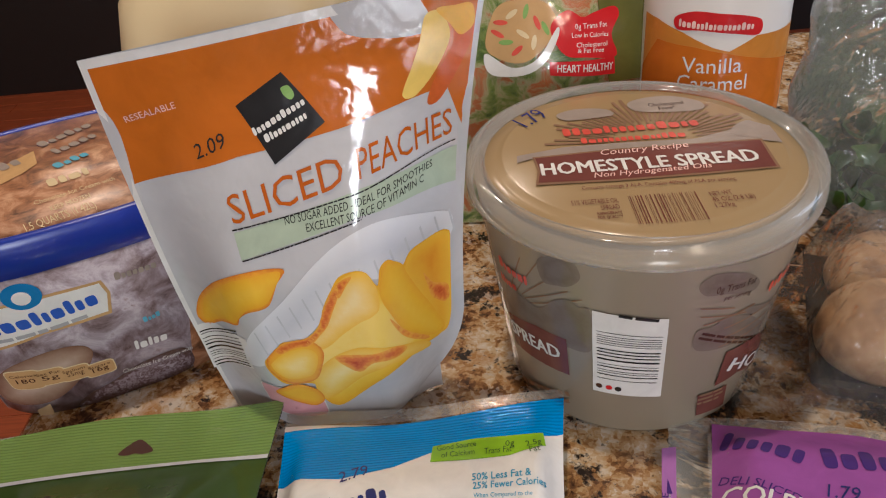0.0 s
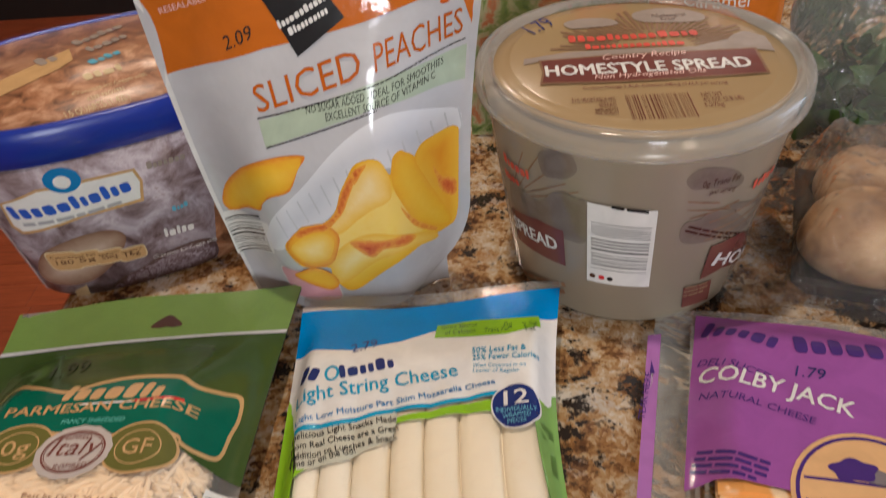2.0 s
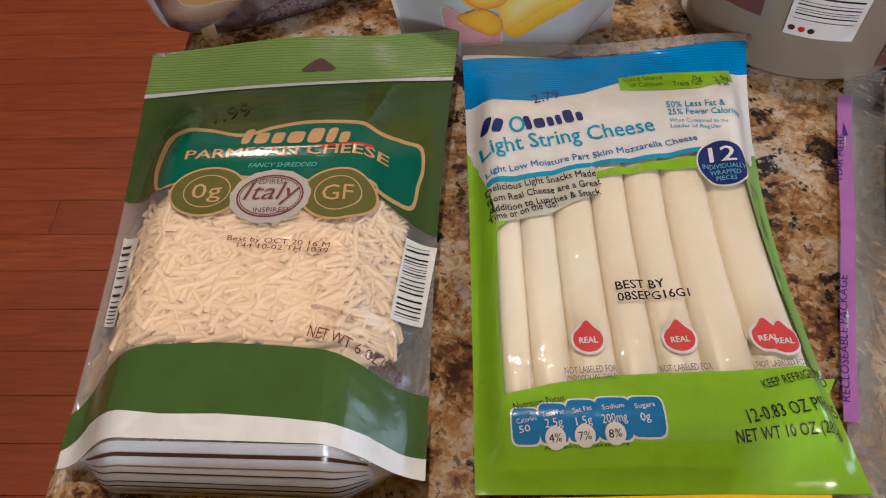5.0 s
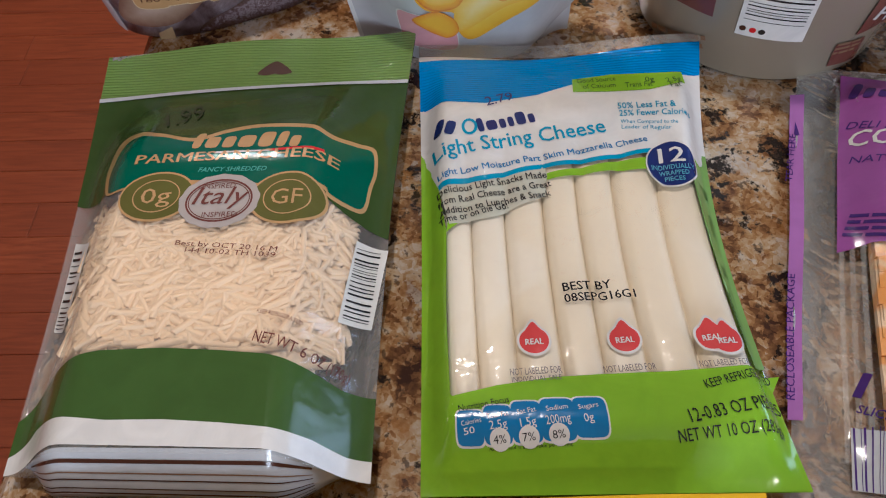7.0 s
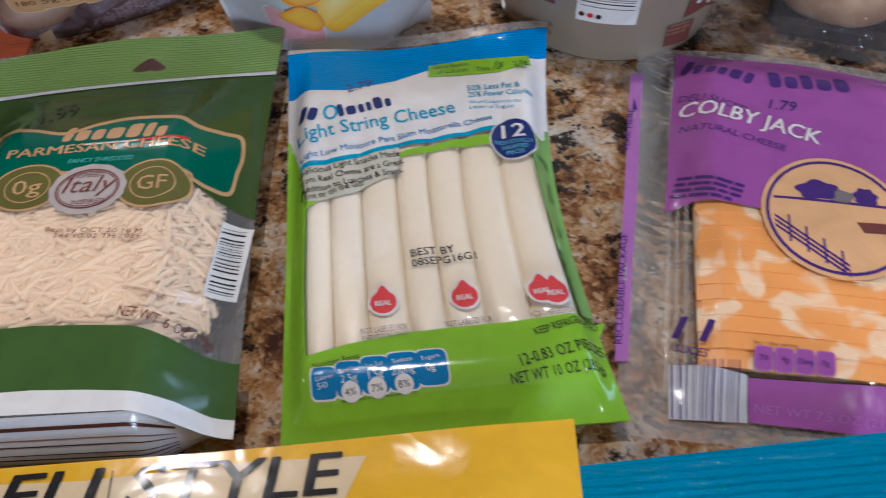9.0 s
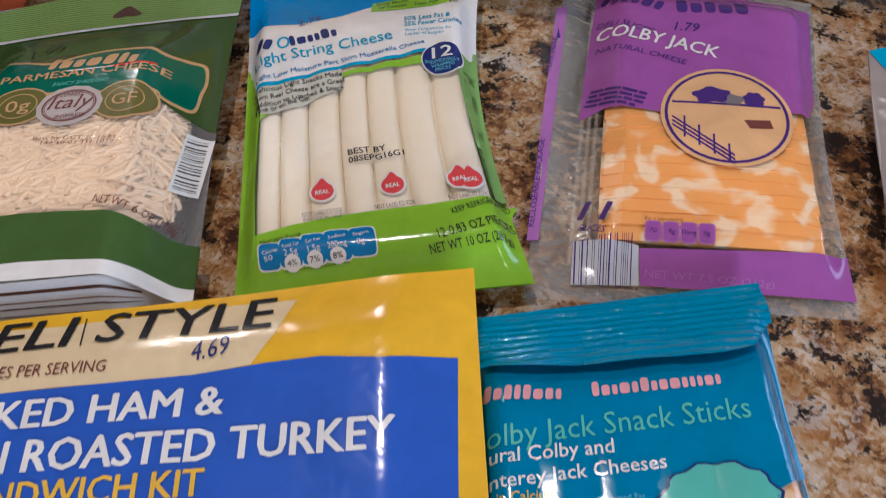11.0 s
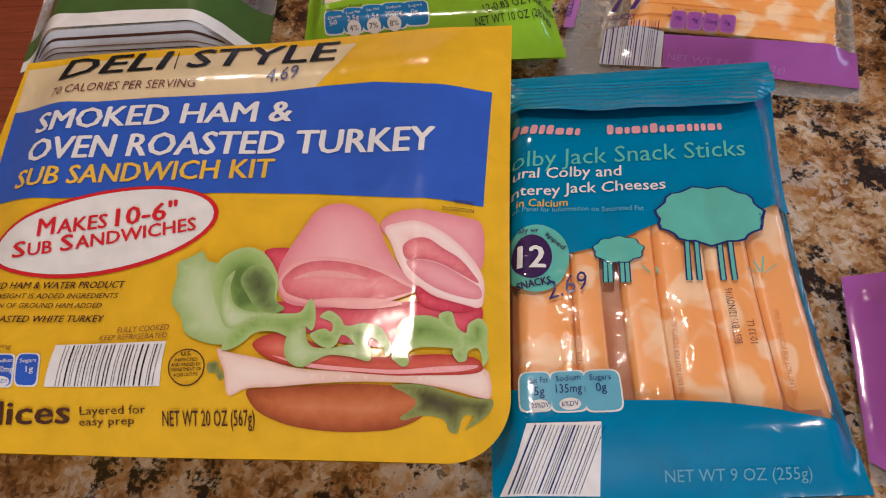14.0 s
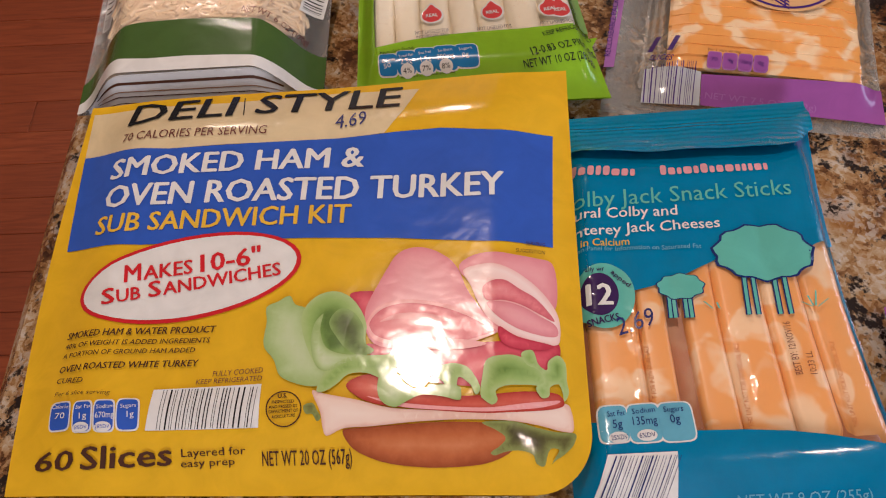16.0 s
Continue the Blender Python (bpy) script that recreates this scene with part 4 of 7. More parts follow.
shaded(S, P, "turkey_roll_picture", [(0.791, 0.449), (0.814, 0.461), (0.845, 0.464), (0.880, 0.449), (0.915, 0.422), (0.942, 0.388), (0.957, 0.351), (0.957, 0.308), (0.948, 0.292), (0.916, 0.293), (0.877, 0.305), (0.838, 0.334), (0.817, 0.373), (0.804, 0.413)], "turkeyroll", 4.0, 0.008)
shaded(S, P, "turkey_hollow_picture", [(0.824, 0.408), (0.841, 0.424), (0.865, 0.425), (0.890, 0.407), (0.915, 0.392), (0.934, 0.370), (0.949, 0.343), (0.919, 0.358), (0.889, 0.373), (0.859, 0.380), (0.831, 0.380)], "hamface", 4.4, 0.006)
shaded(S, P, "turkey_face_picture", [(0.831, 0.375), (0.859, 0.377), (0.891, 0.369), (0.920, 0.353), (0.950, 0.335), (0.951, 0.311), (0.917, 0.310), (0.877, 0.322), (0.846, 0.347)], "ham", 4.3, 0.01)
shaded(S, P, "ham_fold_picture", [(0.850, 0.322), (0.882, 0.302), (0.944, 0.290), (0.916, 0.276), (0.876, 0.276), (0.853, 0.290)], "hamdeep", 4.5, 0.004)
shaded(S, P, "lettuce_leaf_picture", [(0.442, 0.293), (0.445, 0.344), (0.443, 0.377), (0.463, 0.390), (0.483, 0.402), (0.494, 0.382), (0.514, 0.371), (0.522, 0.342), (0.540, 0.303), (0.562, 0.240), (0.554, 0.207), (0.529, 0.202), (0.499, 0.210), (0.473, 0.227), (0.461, 0.261)], "leafpale", 4.0, 0.014)
shaded(S, P, "lettuce_leaf_picture", [(0.507, 0.342), (0.513, 0.375), (0.535, 0.401), (0.565, 0.409), (0.591, 0.395), (0.610, 0.366), (0.621, 0.333), (0.620, 0.301), (0.621, 0.258), (0.582, 0.244), (0.553, 0.231), (0.535, 0.247), (0.515, 0.297)], "leaf", 4.5, 0.009)
shaded(S, P, "lettuce_hollow_picture", [(0.556, 0.338), (0.572, 0.367), (0.596, 0.362), (0.615, 0.330), (0.618, 0.294), (0.635, 0.274), (0.613, 0.264), (0.587, 0.279), (0.570, 0.305)], "leafdeep", 4.8, 0.008)
shaded(S, P, "lettuce_rim_picture", [(0.535, 0.246), (0.525, 0.291), (0.530, 0.335), (0.545, 0.357), (0.541, 0.322), (0.552, 0.284), (0.581, 0.268), (0.621, 0.264), (0.582, 0.247), (0.555, 0.233)], "leafpale", 5.0, 0.004)
shaded(S, P, "lettuce_ruffle_picture", [(0.538, 0.192), (0.548, 0.222), (0.567, 0.246), (0.596, 0.262), (0.631, 0.264), (0.660, 0.266), (0.670, 0.282), (0.678, 0.295), (0.686, 0.276), (0.688, 0.245), (0.683, 0.229), (0.671, 0.239), (0.661, 0.233), (0.654, 0.213), (0.622, 0.227), (0.592, 0.225), (0.573, 0.206), (0.554, 0.192)], "leaf", 5.0, 0.006)
shaded(S, P, "lettuce_ruffle_picture", [(0.695, 0.257), (0.709, 0.270), (0.727, 0.257), (0.739, 0.239), (0.768, 0.245), (0.793, 0.237), (0.807, 0.215), (0.814, 0.192), (0.806, 0.180), (0.797, 0.201), (0.778, 0.215), (0.773, 0.180), (0.763, 0.174), (0.754, 0.203), (0.734, 0.221), (0.725, 0.203), (0.715, 0.194), (0.695, 0.201), (0.681, 0.221), (0.702, 0.233), (0.715, 0.227), (0.715, 0.245)], "leaf", 5.3, 0.005)
shaded(S, P, "lettuce_ruffle_picture", [(0.642, 0.209), (0.649, 0.227), (0.671, 0.239), (0.676, 0.215), (0.686, 0.197), (0.715, 0.194), (0.749, 0.201), (0.778, 0.197), (0.782, 0.180), (0.777, 0.169), (0.749, 0.177), (0.715, 0.180), (0.691, 0.168), (0.672, 0.157), (0.654, 0.163), (0.643, 0.180)], "leafpale", 5.6, 0.007)
shaded(S, P, "lettuce_ruffle_picture", [(0.814, 0.180), (0.818, 0.215), (0.827, 0.251), (0.856, 0.261), (0.881, 0.260), (0.910, 0.246), (0.924, 0.224), (0.927, 0.199), (0.908, 0.203), (0.879, 0.201), (0.855, 0.197), (0.840, 0.187), (0.842, 0.169), (0.833, 0.160), (0.820, 0.169)], "leaf", 5.4, 0.007)
shaded(S, P, "lettuce_ruffle_picture", [(0.886, 0.266), (0.906, 0.275), (0.915, 0.247), (0.929, 0.237), (0.933, 0.256), (0.951, 0.270), (0.963, 0.253), (0.963, 0.218), (0.965, 0.194), (0.956, 0.176), (0.954, 0.193), (0.948, 0.210), (0.933, 0.202), (0.930, 0.184), (0.917, 0.179), (0.908, 0.198), (0.923, 0.212), (0.914, 0.235), (0.895, 0.244)], "leaf", 5.7, 0.005)

# -- the snack sticks --
S, P = pouch("sticks", "cheese_snack_stick_pack", "teal printed pack of marbled orange cheese snack sticks", "food package", INK["teal"], CLEAR)
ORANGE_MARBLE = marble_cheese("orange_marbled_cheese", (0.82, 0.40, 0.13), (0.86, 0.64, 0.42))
for ua, ub in ((0.085, 0.255), (0.255, 0.345), (0.405, 0.518), (0.518, 0.677), (0.677, 0.812), (0.812, 0.955)):
    cheese_stick(S, P, "cheese_stick", ua, ub, 0.10, 0.80, ORANGE_MARBLE, 0.0011, 6.0)
# Sheet behind the stick gaps; shade is painted in as darker cheese colours.
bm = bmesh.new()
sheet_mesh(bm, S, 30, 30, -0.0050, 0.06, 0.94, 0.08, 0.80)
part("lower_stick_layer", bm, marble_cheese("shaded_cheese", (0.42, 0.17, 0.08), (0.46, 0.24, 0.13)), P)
fill(S, P, "lower_print", [(0.0, 0.0), (1.0, 0.0), (1.0, 0.08), (0.938, 0.115), (0.853, 0.128), (0.747, 0.144), (0.639, 0.156), (0.511, 0.164), (0.356, 0.168), (0.214, 0.162), (0.0, 0.22)], "teal", 1)
fill(S, P, "upper_print", [(0.0, 0.56), (0.168, 0.465), (0.301, 0.480), (0.436, 0.506), (0.537, 0.535), (0.595, 0.547), (0.730, 0.551), (0.865, 0.550), (1.004, 0.583), (1.0, 0.62), (1.0, 0.93), (0.0, 0.93)], "teal", 1)
fill(S, P, "side_print", [(0.0, 0.2), (0.045, 0.2), (0.045, 0.58), (0.0, 0.58)], "tan", 0.8)
bm = bmesh.new()
g = []
for j in range(15):
    f = j / 14
    row = []
    for i in range(61):
        u = i / 60
        low = 0.872 - 0.045 * math.sin(math.pi * u) - 0.03 * sm((u - 0.55) / 0.3) + 0.05 * sm((u - 0.9) / 0.1)
        v = 1.0 - (1.0 - low) * f
        row.append(bm.verts.new(S.at(u, v, 0.0008 + 0.0055 * math.sin(math.pi * 0.62 * f) * sm(f / 0.5) + 0.0006 * math.sin(23 * u + 3 * f) * f)))
    g.append(row)
for r0, r1 in zip(g, g[1:]):
    for i in range(60):
        bm.faces.new((r0[i], r1[i], r1[i + 1], r0[i + 1]))
part("folded_seal", bm, INK["ridge_teal"], P, "shiny crimped teal seal folded forward")
bars(S, P, 0.048, 0.790, 0.299, 0.768, 0.0072, "pink", 1, 2.6, 11, "brand_shape")
bars(S, P, 0.385, 0.766, 0.807, 0.758, 0.0066, "pink", 1, 2.6, 12, "brand_shape")
word(S, P, "olby Jack Snack Sticks", 0.057, 0.692, 0.850, 0.687, 0.0089, "mint", 3)
word(S, P, "ural Colby and", 0.063, 0.662, 0.429, 0.653, 0.0057, "white", 3, 0.01)
word(S, P, "nterey Jack Cheeses", 0.061, 0.616, 0.574, 0.614, 0.0054, "white", 3, 0.01)
word(S, P, "in Calcium", 0.078, 0.589, 0.248, 0.585, 0.0038, "gold", 3, 0.01)
word(S, P, "en Panel for Information on Saturated Fat", 0.065, 0.578, 0.497, 0.564, 0.0023, "skyblue", 3, 0.01)
oval(S, P, "badge_ring", 0.145, 0.468, 0.0136, 0.0154, 0, "mint", 2)
oval(S, P, "badge", 0.130, 0.471, 0.0085, 0.0100, 0, "plum", 2.6)
word(S, P, "12", 0.086, 0.445, 0.171, 0.444, 0.0104, "white", 3.6, 0.03)
word(S, P, "SNACKS", 0.084, 0.396, 0.190, 0.409, 0.0034, "plum", 3.6, 0.03)
word(S, P, "ally wr", 0.086, 0.525, 0.153, 0.525, 0.0023, "plum", 3.6, 0.01)
word(S, P, "apped", 0.173, 0.520, 0.229, 0.482, 0.0022, "plum", 3.6, 0.01)
word(S, P, "2.69", 0.179, 0.373, 0.308, 0.393, 0.0084, "pen", 4, 0.0, 0.2, "handwritten_price")
for layer, colour, k in ((2.4, "navy", 1.06), (2.9, "mint", 1.0)):
    oval(S, P, "cloud_patch", 0.707, 0.545, k * 0.0215, k * 0.0132, -4, colour, layer, 0, 0.05, 11)
    oval(S, P, "cloud_patch", 0.405, 0.476, k * 0.0100, k * 0.0058, -4, colour, layer, 0, 0.06, 9)
for (ua, va), (ub, vb) in (((0.623, 0.490), (0.612, 0.400)), ((0.653, 0.490), (0.644, 0.399)), ((0.725, 0.488), (0.717, 0.398)), ((0.757, 0.485), (0.750, 0.396)), ((0.362, 0.454), (0.358, 0.406)), ((0.376, 0.453), (0.374, 0.406)), ((0.413, 0.450), (0.410, 0.403)), ((0.428, 0.449), (0.426, 0.402))):
    for layer, colour, k in ((1.8, "navy", 0.010), (2.2, "mint", 0.0055)):
        fill(S, P, "patch_bar", [(ua - k, va), (ub - k, vb), (ub + k, vb), (ua + k, va)], colour, layer)
for (ua, va), (ub, vb) in (((0.474, 0.437), (0.499, 0.420)), ((0.499, 0.420), (0.551, 0.420)), ((0.517, 0.434), (0.522, 0.420)), ((0.792, 0.421), (0.825, 0.409)), ((0.851, 0.446), (0.837, 0.411)), ((0.885, 0.426), (0.844, 0.409)), ((0.818, 0.435), (0.829, 0.411))):
    fill(S, P, "grass_mark", [(ua - 0.003, va), (ub - 0.003, vb), (ub + 0.003, vb), (ua + 0.003, va)], "mint", 2.2)
panel(S, P, 0.083, 0.154, 0.171, 0.226, "skyblue", "white")
panel(S, P, 0.170, 0.151, 0.268, 0.226, "skyblue", "white")
panel(S, P, 0.263, 0.149, 0.365, 0.225, "skyblue", "white")
word(S, P, "Sat Fat", 0.111, 0.205, 0.164, 0.206, 0.0023, "navy", 4)
word(S, P, "5g", 0.123, 0.182, 0.152, 0.182, 0.0035, "navy", 4)
word(S, P, "Sodium", 0.186, 0.207, 0.256, 0.209, 0.0023, "navy", 4)
word(S, P, "135mg", 0.184, 0.185, 0.257, 0.185, 0.0035, "navy", 4)
word(S, P, "Sugars", 0.281, 0.207, 0.341, 0.207, 0.0023, "navy", 4)
word(S, P, "0g", 0.296, 0.185, 0.326, 0.185, 0.0035, "navy", 4)
oval(S, P, "value_oval", 0.136, 0.163, 0.0037, 0.0023, 0, "white", 3.4)
oval(S, P, "value_oval", 0.221, 0.164, 0.0039, 0.0023, 0, "white", 3.4)
word(S, P, "25%DV", 0.114, 0.158, 0.163, 0.159, 0.0020, "navy", 4.4)
word(S, P, "6%DV", 0.197, 0.159, 0.245, 0.160, 0.0020, "navy", 4.4)
word(S, P, "THIS UNIT NOT FOR INDIVIDUAL SALE", 0.538, 0.167, 0.556, 0.340, 0.0021, "bread", 3)
word(S, P, "THIS UNIT NOT FOR INDIVIDUAL SALE", 0.842, 0.152, 0.856, 0.330, 0.0021, "bread", 3)
word(S, P, "T FOR INDIVIDUAL SALE", 0.269, 0.235, 0.267, 0.346, 0.0021, "bread", 3)
word(S, P, "BEST BY: 12/NOV/16", 0.730, 0.265, 0.735, 0.379, 0.0030, "brown", 3)
word(S, P, "10:33 LL", 0.772, 0.263, 0.775, 0.311, 0.0028, "brown", 3)
fill(S, P, "barcode_label", [(0.098, 0.132), (0.301, 0.130), (0.286, 0.012), (0.019, 0.019), (0.069, 0.082)], "white", 2)
stripes(S, P, 0.041, 0.022, 0.242, 0.016, 0.120, 0.128, "navy", 20, 3, 9)
word(S, P, "NET WT 9 OZ (255g)", 0.460, 0.030, 0.845, 0.027, 0.0041, "skyblue", 3)

# -- the string cheese --
WHITE_CHEESE = marble_cheese("white_string_cheese", (0.87, 0.78, 0.62), (0.90, 0.83, 0.70), 18)
S, P = pouch("string", "string_cheese_pack", "green, white and blue pack of white string cheese sticks", "food package", INK["limegreen"], CLEAR, top=0.93)
for ua, ub in ((0.085, 0.172), (0.172, 0.284), (0.284, 0.414), (0.414, 0.530), (0.530, 0.653), (0.653, 0.800), (0.800, 0.945)):
    cheese_stick(S, P, "string_cheese_stick", ua, ub, 0.09, 0.80, WHITE_CHEESE, 0.0011, 3.4)
bm = bmesh.new()
sheet_mesh(bm, S, 30, 30, -0.0055, 0.06, 0.93, 0.08, 0.80)
part("lower_stick_layer", bm, WHITE_CHEESE, P)
fill(S, P, "lower_print", [(0.0, 0.0), (1.0, 0.0), (1.0, 0.16), (1.034, 0.187), (0.931, 0.183), (0.722, 0.175), (0.534, 0.172), (0.377, 0.168), (0.219, 0.155), (0.093, 0.138), (0.0, 0.215)], "limegreen", 1)
fill(S, P, "side_print", [(0.0, 0.19), (0.088, 0.138), (0.083, 0.279), (0.090, 0.449), (0.063, 0.567), (0.0, 0.70)], "limegreen", 1.4)
fill(S, P, "side_print", [(0.956, 0.192), (1.0, 0.20), (1.0, 0.50), (1.0, 0.72), (0.916, 0.567), (0.985, 0.575), (0.985, 0.390), (0.975, 0.263)], "palegreen", 1.4)
fill(S, P, "text_ground", [(0.063, 0.560), (0.267, 0.577), (0.432, 0.597), (0.435, 0.576), (0.423, 0.527), (0.307, 0.497), (0.259, 0.481), (0.100, 0.464)], "milk", 1.5)
fill(S, P, "green_arch", [(0.089, 0.447), (0.112, 0.531), (0.305, 0.569), (0.497, 0.588), (0.690, 0.608), (0.842, 0.616), (0.987, 0.624), (0.973, 0.576), (0.836, 0.584), (0.647, 0.583), (0.495, 0.572), (0.303, 0.553)], "limegreen", 1.2)
fill(S, P, "upper_print", [(0.0, 0.68), (0.063, 0.560), (0.229, 0.572), (0.423, 0.599), (0.614, 0.611), (0.808, 0.630), (0.973, 0.618), (1.0, 0.66), (1.0, 0.96), (0.0, 0.96)], "white", 1.7)
fill(S, P, "swoosh", [(0.063, 0.564), (0.229, 0.576), (0.423, 0.604), (0.615, 0.617), (0.824, 0.638), (0.822, 0.627), (0.613, 0.606), (0.422, 0.593), (0.228, 0.564), (0.067, 0.550)], "cyan", 2.2)
fill(S, P, "crimped_seal", [(0.0, 0.80), (0.079, 0.782), (0.239, 0.774), (0.419, 0.802), (0.541, 0.843), (0.721, 0.866), (0.919, 0.869), (1.0, 0.885), (1.0, 0.985), (0.0, 0.945)], "ridge_blue", 2.2)
fill(S, P, "clear_crimp", [(0.0, 0.955), (1.0, 0.988), (1.0, 1.012), (0.6, 1.010), (0.0, 1.0)], EDGE, 1.0)
bars(S, P, 0.046, 0.691, 0.141, 0.675, 0.0090, "navy", 1, 3, 5, "brand_shape")
oval(S, P, "brand_shape", 0.179, 0.702, 0.0038, 0.0049, 0, "cyan", 3.2, 0.0014)
bars(S, P, 0.212, 0.686, 0.449, 0.718, 0.0086, "navy", 1, 3, 8, "brand_shape")
word(S, P, "Light String Cheese", 0.053, 0.621, 0.648, 0.680, 0.0092, "cyan", 3, 0.012)
word(S, P, "Light Low Moisture Part Skim Mozzarella Cheese", 0.065, 0.572, 0.784, 0.652, 0.0035, "bluebox", 3, 0.01)
word(S, P, "2.79", 0.243, 0.762, 0.343, 0.785, 0.0076, "pen", 3.5, 0.0, 0.2, "handwritten_price")
fill(S, P, "claim_label", [(0.547, 0.867), (0.683, 0.883), (0.822, 0.881), (0.931, 0.880), (0.941, 0.839), (0.813, 0.809), (0.676, 0.807), (0.546, 0.810)], "limegreen", 2.6)
word(S, P, "Good Source", 0.565, 0.847, 0.700, 0.854, 0.0048, "leafgreen", 3.4)
word(S, P, "of Calcium", 0.583, 0.821, 0.697, 0.825, 0.0047, "leafgreen", 3.4)
word(S, P, "0g", 0.802, 0.842, 0.833, 0.843, 0.0053, "leafgreen", 3.4)
word(S, P, "Trans Fat*", 0.730, 0.821, 0.834, 0.822, 0.0052, "leafgreen", 3.4)
word(S, P, "2.5g", 0.875, 0.835, 0.928, 0.841, 0.0047, "leafgreen", 3.4)
word(S, P, "Fat", 0.888, 0.814, 0.924, 0.818, 0.0045, "leafgreen", 3.4)
word(S, P, "50% Less Fat &", 0.694, 0.743, 0.892, 0.744, 0.0046, "cyan", 3, 0.01)
word(S, P, "25% Fewer Calories", 0.697, 0.722, 0.941, 0.721, 0.0039, "cyan", 3, 0.01)
word(S, P, "When Compared to the", 0.699, 0.703, 0.894, 0.697, 0.0024, "cyan", 3)
word(S, P, "Leader of Regular", 0.701, 0.688, 0.869, 0.682, 0.0025, "cyan", 3)
BU, BV = 0.856, 0.594
oval(S, P, "badge_rim", BU, BV, 0.0122, 0.0128, 0, "white", 2.8)
oval(S, P, "badge", BU, BV, 0.0115, 0.0121, 0, "navy", 3.2)
for txt, half, up, cap, c in (("12", 0.0058, 0.0005, 0.0085, "white"), ("INDIVIDUALLY", 0.0098, -0.0034, 0.0026, "skyblue"), ("WRAPPED", 0.0068, -0.0066, 0.0025, "skyblue"), ("PIECES", 0.0045, -0.0097, 0.0024, "skyblue")):
    word(S, P, txt, BU - half / S.w, BV + up / S.h, BU + half / S.w, BV + up / S.h, cap, c, 4, 0.015)
word(S, P, "Delicious Light Snacks Made", 0.062, 0.529, 0.434, 0.571, 0.0037, "black", 3, 0.008)
word(S, P, "from Real Cheese are a Great", 0.065, 0.505, 0.446, 0.549, 0.0036, "black", 3, 0.008)
word(S, P, "Addition to Lunches & Snack", 0.069, 0.482, 0.442, 0.527, 0.0035, "black", 3, 0.008)
word(S, P, "Time or on the Go!", 0.070, 0.463, 0.298, 0.500, 0.0035, "black", 3, 0.008)
word(S, P, "BEST BY", 0.442, 0.322, 0.588, 0.327, 0.0039, "black", 3, 0.015)
word(S, P, "08SEPG16G1", 0.442, 0.300, 0.656, 0.308, 0.0038, "black", 3, 0.015)
for u, v in ((0.335, 0.230), (0.594, 0.231), (0.841, 0.233), (0.881, 0.226)):
    for layer, colour, k in ((2.4, "white", 0.0068), (2.9, "sealred", 0.0058)):
        pts = [(u + k * math.cos(a) / S.w, v + (k * math.sin(a) * 0.9 + (k * 0.4 if i == 3 else 0)) / S.h) for i, a in enumerate(math.pi * 2 * j / 12 for j in range(12))]
        blob(S, P, "drop_seal", pts, colour, layer)
    word(S, P, "REAL", u - 0.0035 / S.w, v - 0.0018 / S.h, u + 0.0035 / S.w, v - 0.0018 / S.h, 0.0024, "white", 3.8, 0.03)
word(S, P, "NOT LABELED FOR", 0.258, 0.170, 0.402, 0.174, 0.0028, "taupe", 3)
word(S, P, "INDIVIDUAL SALE", 0.261, 0.159, 0.399, 0.163, 0.0020, "taupe", 3)
word(S, P, "NOT LABELED FOR", 0.518, 0.173, 0.664, 0.177, 0.0027, "taupe", 3)
word(S, P, "NOT LABELED FOR", 0.785, 0.180, 0.925, 0.183, 0.0025, "taupe", 3)
word(S, P, "KEEP REFRIGERATED", 0.785, 0.144, 1.004, 0.173, 0.0034, "black", 3)
word(S, P, "12-0.83 OZ PIECES", 0.720, 0.090, 0.998, 0.119, 0.0049, "black", 3)
word(S, P, "NET WT 10 OZ (283g)", 0.681, 0.064, 0.973, 0.080, 0.0040, "black", 3)
word(S, P, "Nutrition Focus", 0.111, 0.111, 0.248, 0.126, 0.0025, "black", 3)
panel(S, P, 0.103, 0.063, 0.175, 0.113, "bluebox", "white")
panel(S, P, 0.174, 0.064, 0.251, 0.121, "bluebox", "white")
panel(S, P, 0.248, 0.066, 0.331, 0.127, "bluebox", "white")
panel(S, P, 0.325, 0.068, 0.420, 0.131, "bluebox", "white")
panel(S, P, 0.412, 0.072, 0.504, 0.132, "bluebox", "white")
word(S, P, "Calories", 0.116, 0.089, 0.169, 0.095, 0.0017, "white", 4)
word(S, P, "50", 0.122, 0.077, 0.151, 0.080, 0.0022, "white", 4)
word(S, P, "Total Fat", 0.184, 0.099, 0.242, 0.104, 0.0018, "white", 4)
word(S, P, "2.5g", 0.190, 0.084, 0.237, 0.087, 0.0029, "white", 4)
word(S, P, "Sat Fat", 0.266, 0.105, 0.317, 0.110, 0.0019, "white", 4)
word(S, P, "1.5g", 0.272, 0.087, 0.314, 0.090, 0.0029, "white", 4)
word(S, P, "Sodium", 0.344, 0.110, 0.402, 0.114, 0.0019, "white", 4)
word(S, P, "200mg", 0.340, 0.090, 0.406, 0.094, 0.0031, "white", 4)
word(S, P, "Sugars", 0.430, 0.112, 0.484, 0.116, 0.0019, "white", 4)
word(S, P, "0g", 0.441, 0.093, 0.467, 0.095, 0.0029, "white", 4)
for (u, v), txt in (((0.215, 0.071), "4%"), ((0.292, 0.074), "7%"), ((0.371, 0.077), "8%")):
    oval(S, P, "value_oval", u, v, 0.0037, 0.0035, 0, "white", 3.6)
    word(S, P, txt, u - 0.0023 / S.w, v - 0.0014 / S.h, u + 0.0023 / S.w, v - 0.001 / S.h, 0.0026, "black", 4.2)
word(S, P, "Amount and % Daily Value per serving", 0.185, 0.057, 0.404, 0.063, 0.0010, "black", 3)

